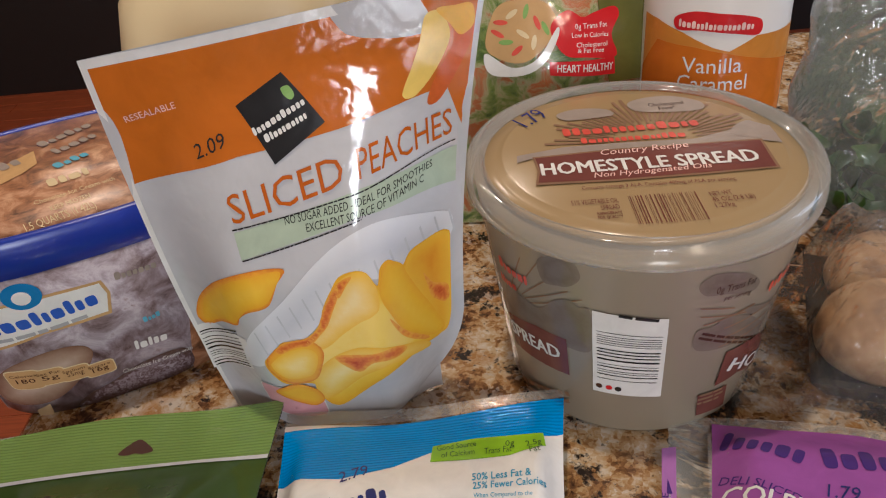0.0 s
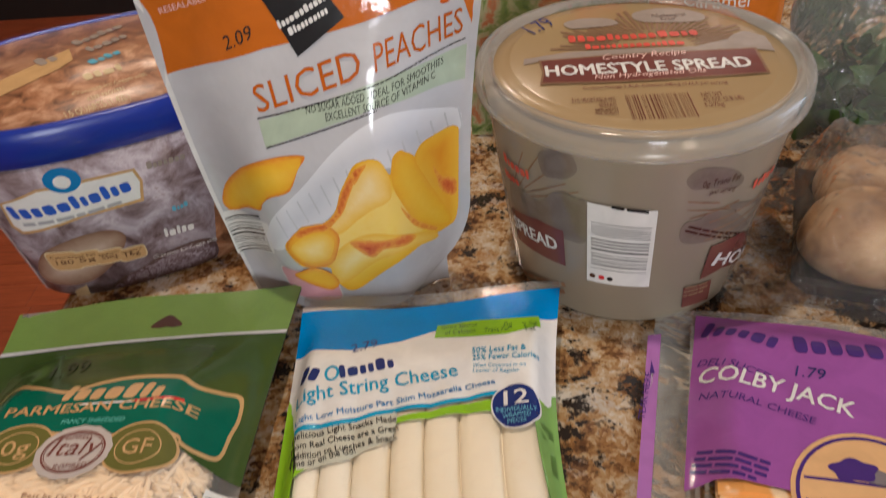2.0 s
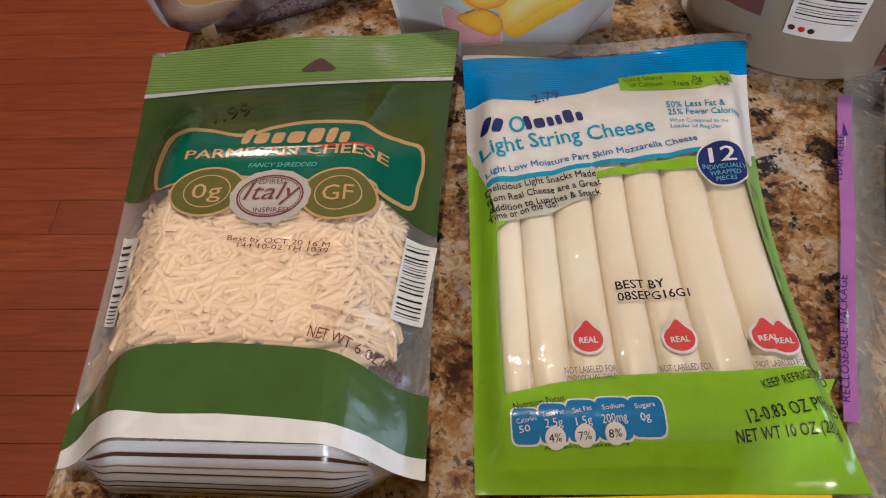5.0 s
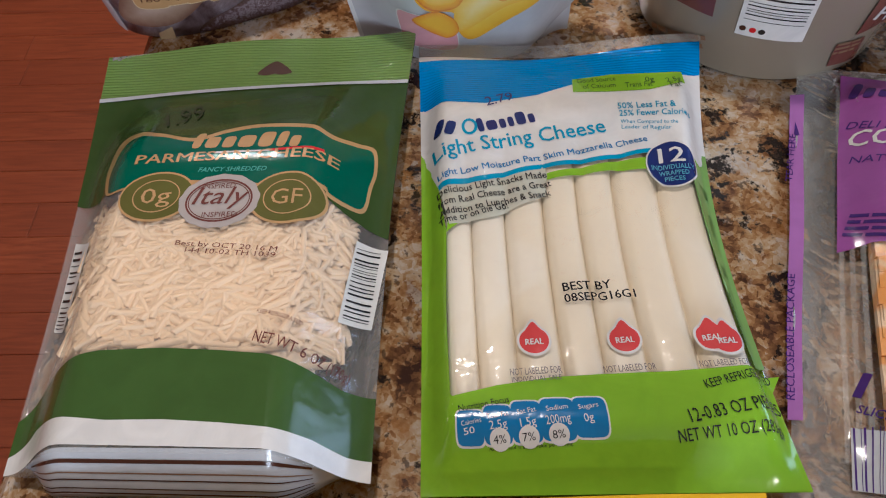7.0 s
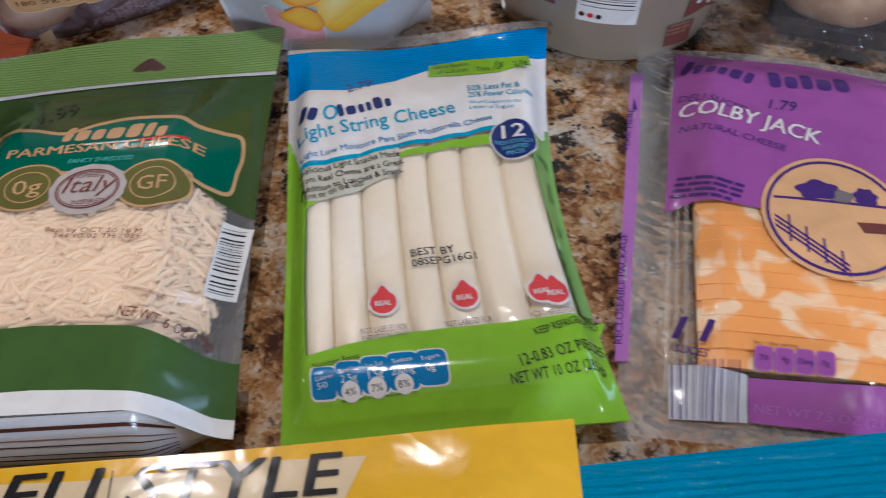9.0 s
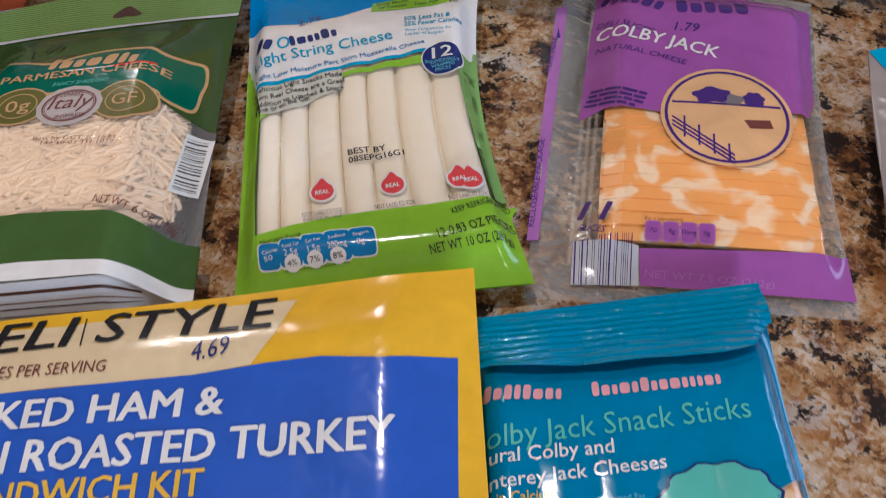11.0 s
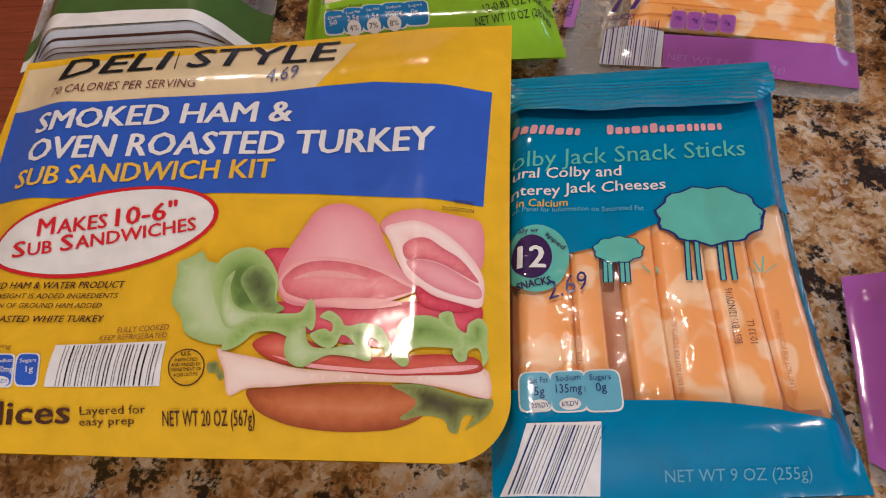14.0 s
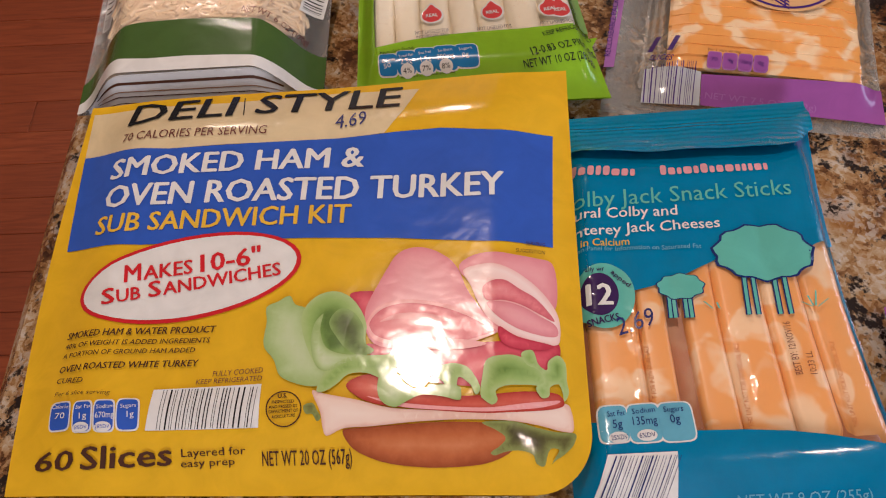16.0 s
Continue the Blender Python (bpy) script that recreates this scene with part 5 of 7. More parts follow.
# -- the shredded cheese --
PARM_BACK = clear_film("pouch_back_film", (0.82, 0.80, 0.72), veil=0.15)
S, P = pouch("parm", "shredded_cheese_pouch", "green printed stand-up pouch of shredded cheese lying down", "food package", PARM_BACK, clear_film("hazy_film", veil=0.13))
SHRED = plain("shredded_cheese", (0.88, 0.68, 0.45), 0.5, 0.14, 60, 0.15)
rnd = random.Random(7)
bm = bmesh.new()
for k in range(2200):
    u, v = min(0.87, max(0.15, rnd.gauss(0.52, 0.24))), rnd.uniform(0.17, 0.47)
    a, ln, w = rnd.gauss(0.15, 0.75), rnd.uniform(0.010, 0.030), rnd.uniform(0.0007, 0.0015)
    p = S.at(u, v)
    z = p[2] - 0.0020 - 0.0028 * rnd.random()
    dx, dy, bend, tip = math.cos(a), math.sin(a), rnd.uniform(-0.005, 0.005), rnd.uniform(-0.0012, 0.0012)
    if not 0.10 < u - abs(dx) * ln / S.w * 0.5 or not u + abs(dx) * ln / S.w * 0.5 < 0.92 or v - abs(dy) * ln / S.h * 0.5 < 0.17:
        continue
    q = []
    for f in (-0.5, 0.0, 0.5):
        cx = p[0] + dx * ln * f - dy * bend * (0.25 - f * f) * 4
        cy = p[1] + dy * ln * f + dx * bend * (0.25 - f * f) * 4
        uu = u + (cx - p[0]) / S.w
        zz = z + tip * f * 2 + min(0.0, S.at(min(1, max(0, uu)), v)[2] - p[2])
        q.append([bm.verts.new((cx - dy * w * sx, cy + dx * w * sx, zz + sz)) for sx, sz in ((1, -w * 0.5), (0.8, w * 0.6), (-0.8, w * 0.6), (-1, -w * 0.5))])
    for r0, r1 in zip(q, q[1:]):
        for i in range(3):
            bm.faces.new((r0[i], r1[i], r1[i + 1], r0[i + 1]))
tagged(part("shredded_cheese", bm, SHRED, P, "cream shredded hard cheese"), kind="stuff")
bm = bmesh.new()
sheet_mesh(bm, S, 30, 30, -0.0050, 0.16, 0.85, 0.12, 0.50)
part("cheese_mass", bm, SHRED, P)
fill(S, P, "header", [(0.0, 0.855), (1.0, 0.845), (1.0, 1.0), (0.0, 1.0)], "ridge_green", 1.4)
blob(S, P, "hang_hole", [(0.505, 0.893), (0.530, 0.915), (0.560, 0.928), (0.590, 0.914), (0.615, 0.893), (0.585, 0.887), (0.560, 0.890), (0.535, 0.887)], "chocolate", 2)
fill(S, P, "zip_strip", [(0.0, 0.848), (0.5, 0.843), (1.0, 0.838), (1.0, 0.848), (0.5, 0.853), (0.0, 0.860)], "lightgrey", 3.4)
fill(S, P, "tinted_film", [(0.0, 0.56), (0.12, 0.52), (0.3, 0.50), (0.7, 0.51), (0.88, 0.46), (1.0, 0.44), (1.0, 0.85), (0.0, 0.857)], INK["deepgreen"], 1.2)
fill(S, P, "lower_print", [(0.0, 0.095), (0.115, 0.150), (0.216, 0.158), (0.295, 0.167), (0.465, 0.169), (0.620, 0.163), (0.743, 0.156), (0.850, 0.143), (0.915, 0.132), (1.0, 0.131), (1.0, 0.028), (0.939, 0.028), (0.866, 0.037), (0.770, 0.039), (0.655, 0.045), (0.507, 0.050), (0.359, 0.049), (0.104, 0.062), (0.0, 0.03)], "leafgreen", 1.2)
fill(S, P, "white_hem", [(0.0, 0.0), (0.225, 0.012), (0.520, 0.010), (0.763, 0.008), (0.859, 0.004), (0.930, -0.002), (1.0, -0.004), (1.0, 0.029), (0.939, 0.029), (0.866, 0.038), (0.770, 0.040), (0.655, 0.046), (0.507, 0.051), (0.359, 0.050), (0.104, 0.063), (0.0, 0.031)], "white", 1.3)
blob(S, P, "label_rim", [(0.202, 0.495), (0.138, 0.555), (0.123, 0.624), (0.150, 0.686), (0.291, 0.656), (0.414, 0.623), (0.506, 0.651), (0.604, 0.666), (0.750, 0.653), (0.823, 0.627), (0.881, 0.635), (0.934, 0.642), (0.948, 0.589), (0.940, 0.542), (0.928, 0.483), (0.880, 0.472), (0.838, 0.476), (0.815, 0.489), (0.664, 0.481), (0.407, 0.498)], "tan", 2)
blob(S, P, "label", [(0.211, 0.497), (0.168, 0.538), (0.167, 0.587), (0.188, 0.649), (0.301, 0.639), (0.420, 0.609), (0.513, 0.635), (0.612, 0.649), (0.752, 0.637), (0.822, 0.614), (0.880, 0.623), (0.927, 0.631), (0.939, 0.585), (0.931, 0.541), (0.922, 0.490), (0.881, 0.481), (0.842, 0.484), (0.816, 0.496), (0.662, 0.488), (0.405, 0.506)], "bottle", 2.6)
bars(S, P, 0.419, 0.584, 0.771, 0.571, 0.0119, "tan", 1, 3.4, 21, "brand_shape")
fill(S, P, "stripe", [(0.497, 0.565), (0.662, 0.563), (0.660, 0.567), (0.495, 0.570)], "white", 3.6)
fill(S, P, "stripe", [(0.662, 0.563), (0.816, 0.567), (0.815, 0.574), (0.660, 0.569)], "red", 3.6)
word(S, P, "PARMESAN CHEESE", 0.266, 0.550, 0.856, 0.543, 0.0056, "tan", 3.4, 0.015)
word(S, P, "FANCY SHREDDED", 0.462, 0.521, 0.663, 0.516, 0.0024, "mint", 3.4, 0.01, 0.2)
for (u, v), a, b, c1, c2, txt, k in (((0.354, 0.471), 0.0165, 0.0125, "tan", "olive", "0g", 0.5), ((0.736, 0.455), 0.0160, 0.0128, "tan", "olive", "GF", 0.5)):
    oval(S, P, "medal_rim", u, v, a, b, 0, c1, 3.2)
    oval(S, P, "medal", u, v, a * 0.94, b * 0.92, 0, c2, 3.7)
    oval(S, P, "medal_ring", u, v, a * 0.62, b * 0.66, 0, c1, 4.2, 0.0005)
    word(S, P, txt, u - 0.0065 / S.w, v - 0.0035 / S.h, u + 0.0065 / S.w, v - 0.0035 / S.h, 0.0078, "tan", 4.4, 0.0)
oval(S, P, "seal", 0.542, 0.453, 0.0172, 0.0132, 0, "silver", 4.0, 0, 0.02, 13)
oval(S, P, "seal_ring", 0.542, 0.453, 0.0143, 0.0105, 0, "brown", 4.5, 0.0008)
oval(S, P, "seal_ring", 0.542, 0.453, 0.0131, 0.0093, 0, "brown", 4.5, 0.0004)
word(S, P, "Italy", 0.464, 0.446, 0.628, 0.444, 0.0087, "brown", 4.9, 0.0, 0.3)
word(S, P, "INSPIRED", 0.487, 0.480, 0.583, 0.479, 0.0026, "brown", 4.9)
word(S, P, "INSPIRED", 0.501, 0.417, 0.602, 0.416, 0.0025, "brown", 4.9)
word(S, P, "1.99", 0.296, 0.687, 0.406, 0.720, 0.0182, "penblack", 3.4, 0.0, 0.2, "handwritten_price")
word(S, P, "Best by OCT 20 16 M", 0.440, 0.363, 0.732, 0.341, 0.0024, "brown", 3)
word(S, P, "144 10-02 TH 1039", 0.472, 0.347, 0.730, 0.330, 0.0023, "brown", 3)
word(S, P, "KEEP REFRIGERATED", 0.704, 0.227, 0.822, 0.211, 0.0018, "brown", 3)
word(S, P, "NET WT 6", 0.703, 0.177, 0.835, 0.158, 0.0047, "brown", 3)
word(S, P, "OZ (170g)", 0.845, 0.157, 0.930, 0.145, 0.0046, "brown", 3)
fill(S, P, "barcode_label", [(0.918, 0.417), (1.004, 0.415), (0.975, 0.252), (0.894, 0.245)], "white", 2)
stripes(S, P, 0.904, 0.256, 0.922, 0.408, 0.966, 0.261, "black", 18, 3, 14)
fill(S, P, "barcode_label", [(0.032, 0.463), (0.128, 0.424), (0.098, 0.246), (0.037, 0.265)], "white", 2)
stripes(S, P, 0.045, 0.269, 0.038, 0.457, 0.091, 0.255, "black", 14, 3, 15)


class Gusset:
    """The folded bottom of the stand-up pouch, from its front hem down to the counter."""

    def __init__(self, s):
        self.s, self.w, self.h = s, s.w, 0.036

    def at(self, u, v, off=0.0):
        p = self.s.at(0.04 + 0.92 * u, 0.0).copy()
        z0 = p[2] - 0.0008
        k = math.sin(math.pi * min(1.0, max(0.0, v)))
        return np.array((p[0], p[1] + 0.002 - 0.015 * k * sm(u / 0.2) * sm((1 - u) / 0.2) - off + 0.006 * (1 - v), 0.0012 + (z0 - 0.0012) * v))


G = Gusset(S)
bm = bmesh.new()
sheet_mesh(bm, G, 40, 10)
part("gusset", bm, INK["lightgrey"], P, "pale folded pouch bottom with dark lines")
rnd = random.Random(5)
for k in range(15):
    v = 0.06 + k * 0.060 + rnd.uniform(-0.01, 0.01)
    d = rnd.choice((0.010, 0.016, 0.026))
    fill(G, P, "gusset_line", [(0.08, v), (0.9, v), (0.9, v + d), (0.08, v + d)], rnd.choice(("chocolate", "taupe", "cocoa")), 1.2)

# -- the sliced cheese --
S, P = pouch("colby", "sliced_cheese_pack", "purple and clear pack of marbled orange cheese slices", "food package", EDGE, CLEAR)
SLICE = marble_cheese("marbled_cheese_slice", (0.85, 0.43, 0.12), (0.90, 0.76, 0.55), 62)
rnd = random.Random(9)
for k in range(11):
    bm = bmesh.new()
    v0 = 0.130 + 0.034 * k
    v1 = min(0.93, v0 + 0.60)
    j = rnd.uniform(-0.006, 0.006)
    n = 10
    top = []
    for i in range(n + 1):
        row = []
        for m in range(9):
            u, v = 0.215 + j + 0.700 * i / n, v0 + (v1 - v0) * m / 8
            p = S.at(min(0.95, u), v)
            f = max(0.0, (v - v0) * S.h)
            row.append((p[0], p[1], max(0.0022, p[2] - 0.0008 - f * 0.085 - 0.0002)))
        top.append(row)
    vt = [[bm.verts.new(q) for q in r] for r in top]
    vb = [[bm.verts.new((q[0], q[1], max(0.0014, q[2] - 0.0022))) for q in r] for r in top]
    for a in range(n):
        for b in range(8):
            bm.faces.new((vt[a][b], vt[a + 1][b], vt[a + 1][b + 1], vt[a][b + 1]))
    for a in range(n):
        bm.faces.new((vb[a][0], vb[a + 1][0], vt[a + 1][0], vt[a][0]))
    for b in range(8):
        bm.faces.new((vb[n][b], vb[n][b + 1], vt[n][b + 1], vt[n][b]))
        bm.faces.new((vb[0][b + 1], vb[0][b], vt[0][b], vt[0][b + 1]))
    part("cheese_slice", bm, SLICE, P, smooth=False)
fill(S, P, "upper_print", [(0.119, 0.490), (0.199, 0.500), (0.426, 0.478), (0.670, 0.480), (0.932, 0.516), (0.975, 0.60), (0.985, 0.950), (0.6, 0.972), (0.35, 0.965), (0.142, 0.978), (0.125, 0.70)], "purple", 1)
fill(S, P, "tear_strip", [(-0.022, 0.907), (0.024, 0.912), (0.025, 0.140), (-0.013, 0.137)], "lilac", 1)
for a in (0.125, 0.150, 0.175):
    fill(S, P, "zip_ridge", [(a, 0.08), (a + 0.012, 0.08), (a + 0.012, 0.95), (a, 0.95)], EDGE, 0.8)
word(S, P, "TEAR HERE", -0.012, 0.657, -0.000, 0.794, 0.0032, "violet", 2.4)
fill(S, P, "arrow", [(-0.006, 0.793), (-0.003, 0.830), (0.012, 0.792)], "violet", 2.4)
word(S, P, "RECLOSEABLE PACKAGE", 0.004, 0.174, 0.002, 0.433, 0.0034, "violet", 2.4)
bars(S, P, 0.154, 0.894, 0.412, 0.826, 0.0131, "violet", 1, 2.4, 31, "brand_shape")
bars(S, P, 0.455, 0.828, 0.731, 0.842, 0.0130, "violet", 1, 2.4, 33, "brand_shape")
word(S, P, "DELI SLICED", 0.148, 0.805, 0.370, 0.741, 0.0042, "violet", 2.4)
word(S, P, "1.79", 0.447, 0.760, 0.543, 0.759, 0.0070, "pen", 2.8, 0.0, 0.2, "handwritten_price")
word(S, P, "COLBY JACK", 0.148, 0.753, 0.607, 0.668, 0.0093, "white", 2.4, 0.015)
word(S, P, "NATURAL CHEESE", 0.154, 0.707, 0.492, 0.638, 0.0040, "violet", 2.4)
bars(S, P, 0.150, 0.569, 0.353, 0.529, 0.0017, "violet", 4, 2.4, 35)
RU, RV = 0.634, 0.480
oval(S, P, "picture_ground", RU, RV, 0.0335, 0.0335, 0, "apricot", 2)
oval(S, P, "picture_ring", RU, RV, 0.0315, 0.0315, 0, "violet", 2.6, 0.0016)
oval(S, P, "picture_patch", RU - 0.05, RV + 0.062, 0.0095, 0.0055, 8, "violet", 2.6, 0, 0.12, 5)
oval(S, P, "picture_patch", RU + 0.02, RV + 0.052, 0.0065, 0.0040, 0, "taupe", 2.5, 0, 0.1, 4)
oval(S, P, "picture_patch", RU + 0.10, RV + 0.058, 0.0055, 0.0050, 0, "violet", 2.6, 0, 0.1, 7)
fill(S, P, "picture_patch", [(RU + 0.06, RV - 0.01), (RU + 0.15, RV - 0.005), (RU + 0.16, RV - 0.03), (RU + 0.08, RV - 0.035)], "brown", 2.6)
fill(S, P, "picture_line", [(RU - 0.19, RV + 0.03), (RU + 0.19, RV + 0.035), (RU + 0.19, RV + 0.042), (RU - 0.19, RV + 0.036)], "violet", 2.5)
for k in range(3):
    o = -0.012 * k
    fill(S, P, "picture_line", [(RU - 0.19, RV - 0.01 + o), (RU + 0.02, RV - 0.115 + o), (RU + 0.02, RV - 0.122 + o), (RU - 0.19, RV - 0.016 + o)], "violet", 2.5)
for k in range(4):
    fill(S, P, "picture_line", [(RU - 0.15 + 0.05 * k, RV - 0.01 - 0.025 * k), (RU - 0.143 + 0.05 * k, RV - 0.01 - 0.025 * k), (RU - 0.143 + 0.05 * k, RV - 0.075 - 0.022 * k), (RU - 0.15 + 0.05 * k, RV - 0.075 - 0.022 * k)], "violet", 2.7)
word(S, P, "Per 1 slice serving", 0.356, 0.170, 0.475, 0.171, 0.0020, "brown", 2.4)
panel(S, P, 0.360, 0.129, 0.405, 0.167, "purple", "lilac")
panel(S, P, 0.415, 0.129, 0.461, 0.167, "purple", "lilac")
panel(S, P, 0.471, 0.129, 0.516, 0.168, "purple", "lilac")
panel(S, P, 0.526, 0.130, 0.572, 0.168, "purple", "lilac")
word(S, P, "70", 0.370, 0.143, 0.393, 0.143, 0.0022, "violet", 3.8)
word(S, P, "4g", 0.428, 0.144, 0.450, 0.143, 0.0022, "violet", 3.8)
word(S, P, "135mg", 0.472, 0.143, 0.515, 0.143, 0.0022, "violet", 3.8)
word(S, P, "0g", 0.538, 0.144, 0.559, 0.144, 0.0022, "violet", 3.8)
fill(S, P, "lower_print", [(0.343, 0.113), (0.576, 0.118), (0.913, 0.128), (1.0, 0.150), (1.0, 0.04), (0.354, 0.043)], "purple", 1.4)
word(S, P, "NET WT 7.5 OZ (212g)", 0.366, 0.060, 0.758, 0.055, 0.0033, "lilac", 2.4)
word(S, P, "11", 0.145, 0.192, 0.225, 0.171, 0.0105, "violet", 2.4, 0.02)
word(S, P, "SLICES", 0.149, 0.164, 0.229, 0.142, 0.0032, "violet", 2.4, 0.01)
fill(S, P, "barcode_label", [(0.138, 0.138), (0.341, 0.118), (0.350, 0.042), (0.141, 0.036)], "lightgrey", 1.2)
stripes(S, P, 0.148, 0.037, 0.332, 0.041, 0.142, 0.137, "violet", 18, 2, 41)

# -- the bag of peaches --
S = SHEETS["peach"]
P = thing("frozen_fruit_pouch", "orange and grey stand-up pouch of sliced peaches", "food package")
POUCH_GREY = film("pouch_grey", (0.57, 0.57, 0.59), 0.09, 0.12, 0.1, 30, 0.65)
for key, c in (("orange", (0.60, 0.155, 0.015)), ("white", (0.8, 0.79, 0.77))):
    INK["gloss_" + key] = film("gloss_" + key, c, 0.09, 0.14, 0.12, 40, 0.6)
bm = bmesh.new()
sheet_mesh(bm, S, 84, 90)
part("front_film", bm, POUCH_GREY, P)
bm = bmesh.new()
g = []
for j in range(25):
    row = []
    for i in range(25):
        u, v = i / 24, j / 24
        p = S.at(u, v) - S.normal * (S.height(u, v) + 0.0006 + 0.030 * sm(u / 0.3) * sm((1 - u) / 0.3) * sm((0.9 - v) / 0.7))
        row.append(bm.verts.new((p[0], p[1], max(0.001, p[2]))))
    g.append(row)
for j in range(24):
    for i in range(24):
        bm.faces.new((g[j][i], g[j + 1][i], g[j + 1][i + 1], g[j][i + 1]))
part("back_film", bm, POUCH_GREY, P)
bm = bmesh.new()
lo = [S.at(i / 24, 0.0) for i in range(25)]
bt = [bm.verts.new(p) for p in lo]
bb = [bm.verts.new((p[0], p[1] + 0.004, 0.001)) for p in lo]
for i in range(24):
    bm.faces.new((bb[i], bb[i + 1], bt[i + 1], bt[i]))
part("bottom_fold", bm, POUCH_GREY, P)
fill(S, P, "upper_print", [(0.012, 0.985), (0.985, 0.985), (0.985, 0.70), (0.927, 0.801), (0.820, 0.793), (0.636, 0.776), (0.480, 0.767), (0.353, 0.761), (0.179, 0.737), (-0.003, 0.707)], "gloss_orange", 1)
for pts in ([(0.0, 0.98), (1.0, 0.98), (1.0, 1.0), (0.0, 1.0)], [(0.0, 0.0), (0.018, 0.0), (0.018, 1.0), (0.0, 1.0)]):
    fill(S, P, "white_edge", pts, "gloss_white", 1.4)
fill(S, P, "badge", [(0.492, 0.900), (0.599, 0.794), (0.456, 0.736), (0.366, 0.855)], "black", 2)
blob(S, P, "leaf_print", [(0.488, 0.871), (0.508, 0.873), (0.522, 0.855), (0.512, 0.847), (0.496, 0.856)], "lettuce", 3)
bars(S, P, 0.409, 0.794, 0.556, 0.835, 0.0034, "white", 1, 3, 51, "brand_shape")
bars(S, P, 0.438, 0.778, 0.565, 0.811, 0.0033, "white", 1, 3, 52, "brand_shape")
word(S, P, "RESEALABLE", 0.065, 0.856, 0.210, 0.871, 0.0030, "hamlight", 3)
word(S, P, "2.09", 0.239, 0.765, 0.332, 0.785, 0.0063, "penblack", 3, 0.0, 0.2, "handwritten_price")
word(S, P, "SLICED", 0.317, 0.637, 0.648, 0.679, 0.0124, "orangedark", 3)
word(S, P, "PEACHES", 0.687, 0.681, 0.953, 0.698, 0.0122, "orangedark", 3)
fill(S, P, "claim_band", [(0.312, 0.620), (0.494, 0.641), (0.692, 0.664), (0.854, 0.662), (0.969, 0.667), (0.971, 0.585), (0.854, 0.599), (0.688, 0.614), (0.519, 0.591), (0.321, 0.563)], "sage", 2)
bars(S, P, 0.310, 0.624, 0.964, 0.680, 0.0006, "black", 1, 3, 61, "dotted_line")
bars(S, P, 0.324, 0.560, 0.688, 0.607, 0.0006, "black", 1, 3, 62, "dotted_line")
word(S, P, "NO SUGAR ADDED - IDEAL FOR SMOOTHIES", 0.467, 0.624, 0.897, 0.642, 0.0035, "black", 3)
word(S, P, "EXCELLENT SOURCE OF VITAMIN C", 0.527, 0.604, 0.872, 0.619, 0.0036, "black", 3)
blob(S, P, "fruit_picture", [(0.807, 0.806), (0.829, 0.852), (0.847, 0.896), (0.857, 0.944), (0.889, 0.950), (0.916, 0.923), (0.924, 0.890), (0.900, 0.845), (0.868, 0.813), (0.835, 0.796)], "peachlight", 2.2)
blob(S, P, "fruit_picture", [(0.876, 0.778), (0.897, 0.829), (0.933, 0.878), (0.933, 0.925), (0.968, 0.946), (0.984, 0.912), (0.977, 0.871), (0.941, 0.810), (0.906, 0.774)], "peachred", 2.0)
blob(S, P, "fruit_picture", [(0.884, 0.953), (0.929, 0.954), (0.971, 0.951), (0.982, 0.913), (0.952, 0.896), (0.920, 0.922)], "peach", 2.6)
shaded(S, P, "bowl_picture", [(0.221, 0.308), (0.291, 0.382), (0.415, 0.457), (0.524, 0.529), (0.617, 0.573), (0.703, 0.592), (0.785, 0.580), (0.889, 0.542), (0.957, 0.511), (0.961, 0.463), (0.904, 0.452), (0.837, 0.448), (0.772, 0.445), (0.706, 0.478), (0.617, 0.473), (0.556, 0.442), (0.510, 0.382), (0.426, 0.331), (0.335, 0.299), (0.249, 0.255), (0.200, 0.251)], "bowl", 2, 0.012)
for k in range(15):
    f = k / 14
    ua, va = 0.290, 0.356
    ub, vb = 0.953, 0.506
    cu, cv = ua + (ub - ua) * f, va + (vb - va) * f + 0.055 * math.sin(math.pi * f)
    fill(S, P, "bowl_flute", [(cu - 0.004, cv + 0.015), (cu + 0.001, cv + 0.018), (cu + 0.022, cv - 0.045), (cu + 0.017, cv - 0.048)], "lightgrey", 2.4)
shaded(S, P, "slice_picture", [(0.036, 0.336), (0.066, 0.386), (0.119, 0.435), (0.210, 0.497), (0.316, 0.535), (0.439, 0.535), (0.411, 0.501), (0.380, 0.460), (0.355, 0.444), (0.294, 0.431), (0.249, 0.404), (0.223, 0.374), (0.154, 0.356), (0.068, 0.315)], "peachskin", 2, 0.007)
shaded(S, P, "slice_picture", [(0.069, 0.349), (0.101, 0.402), (0.181, 0.463), (0.269, 0.511), (0.348, 0.525), (0.428, 0.530), (0.398, 0.488), (0.361, 0.455), (0.297, 0.440), (0.251, 0.408), (0.216, 0.378), (0.161, 0.368), (0.076, 0.328)], "peachflesh", 2.5, 0.012)
shaded(S, P, "fruit_picture", [(0.288, 0.287), (0.345, 0.323), (0.372, 0.342), (0.451, 0.346), (0.509, 0.379), (0.537, 0.428), (0.572, 0.471), (0.605, 0.502), (0.659, 0.509), (0.691, 0.496), (0.717, 0.459), (0.729, 0.495), (0.753, 0.504), (0.777, 0.488), (0.796, 0.467), (0.822, 0.486), (0.868, 0.486), (0.944, 0.476), (0.956, 0.428), (0.947, 0.213), (0.910, 0.185), (0.819, 0.196), (0.683, 0.172), (0.497, 0.081), (0.433, 0.119), (0.430, 0.187), (0.332, 0.204), (0.290, 0.247)], "peachflesh", 2.8, 0.012)
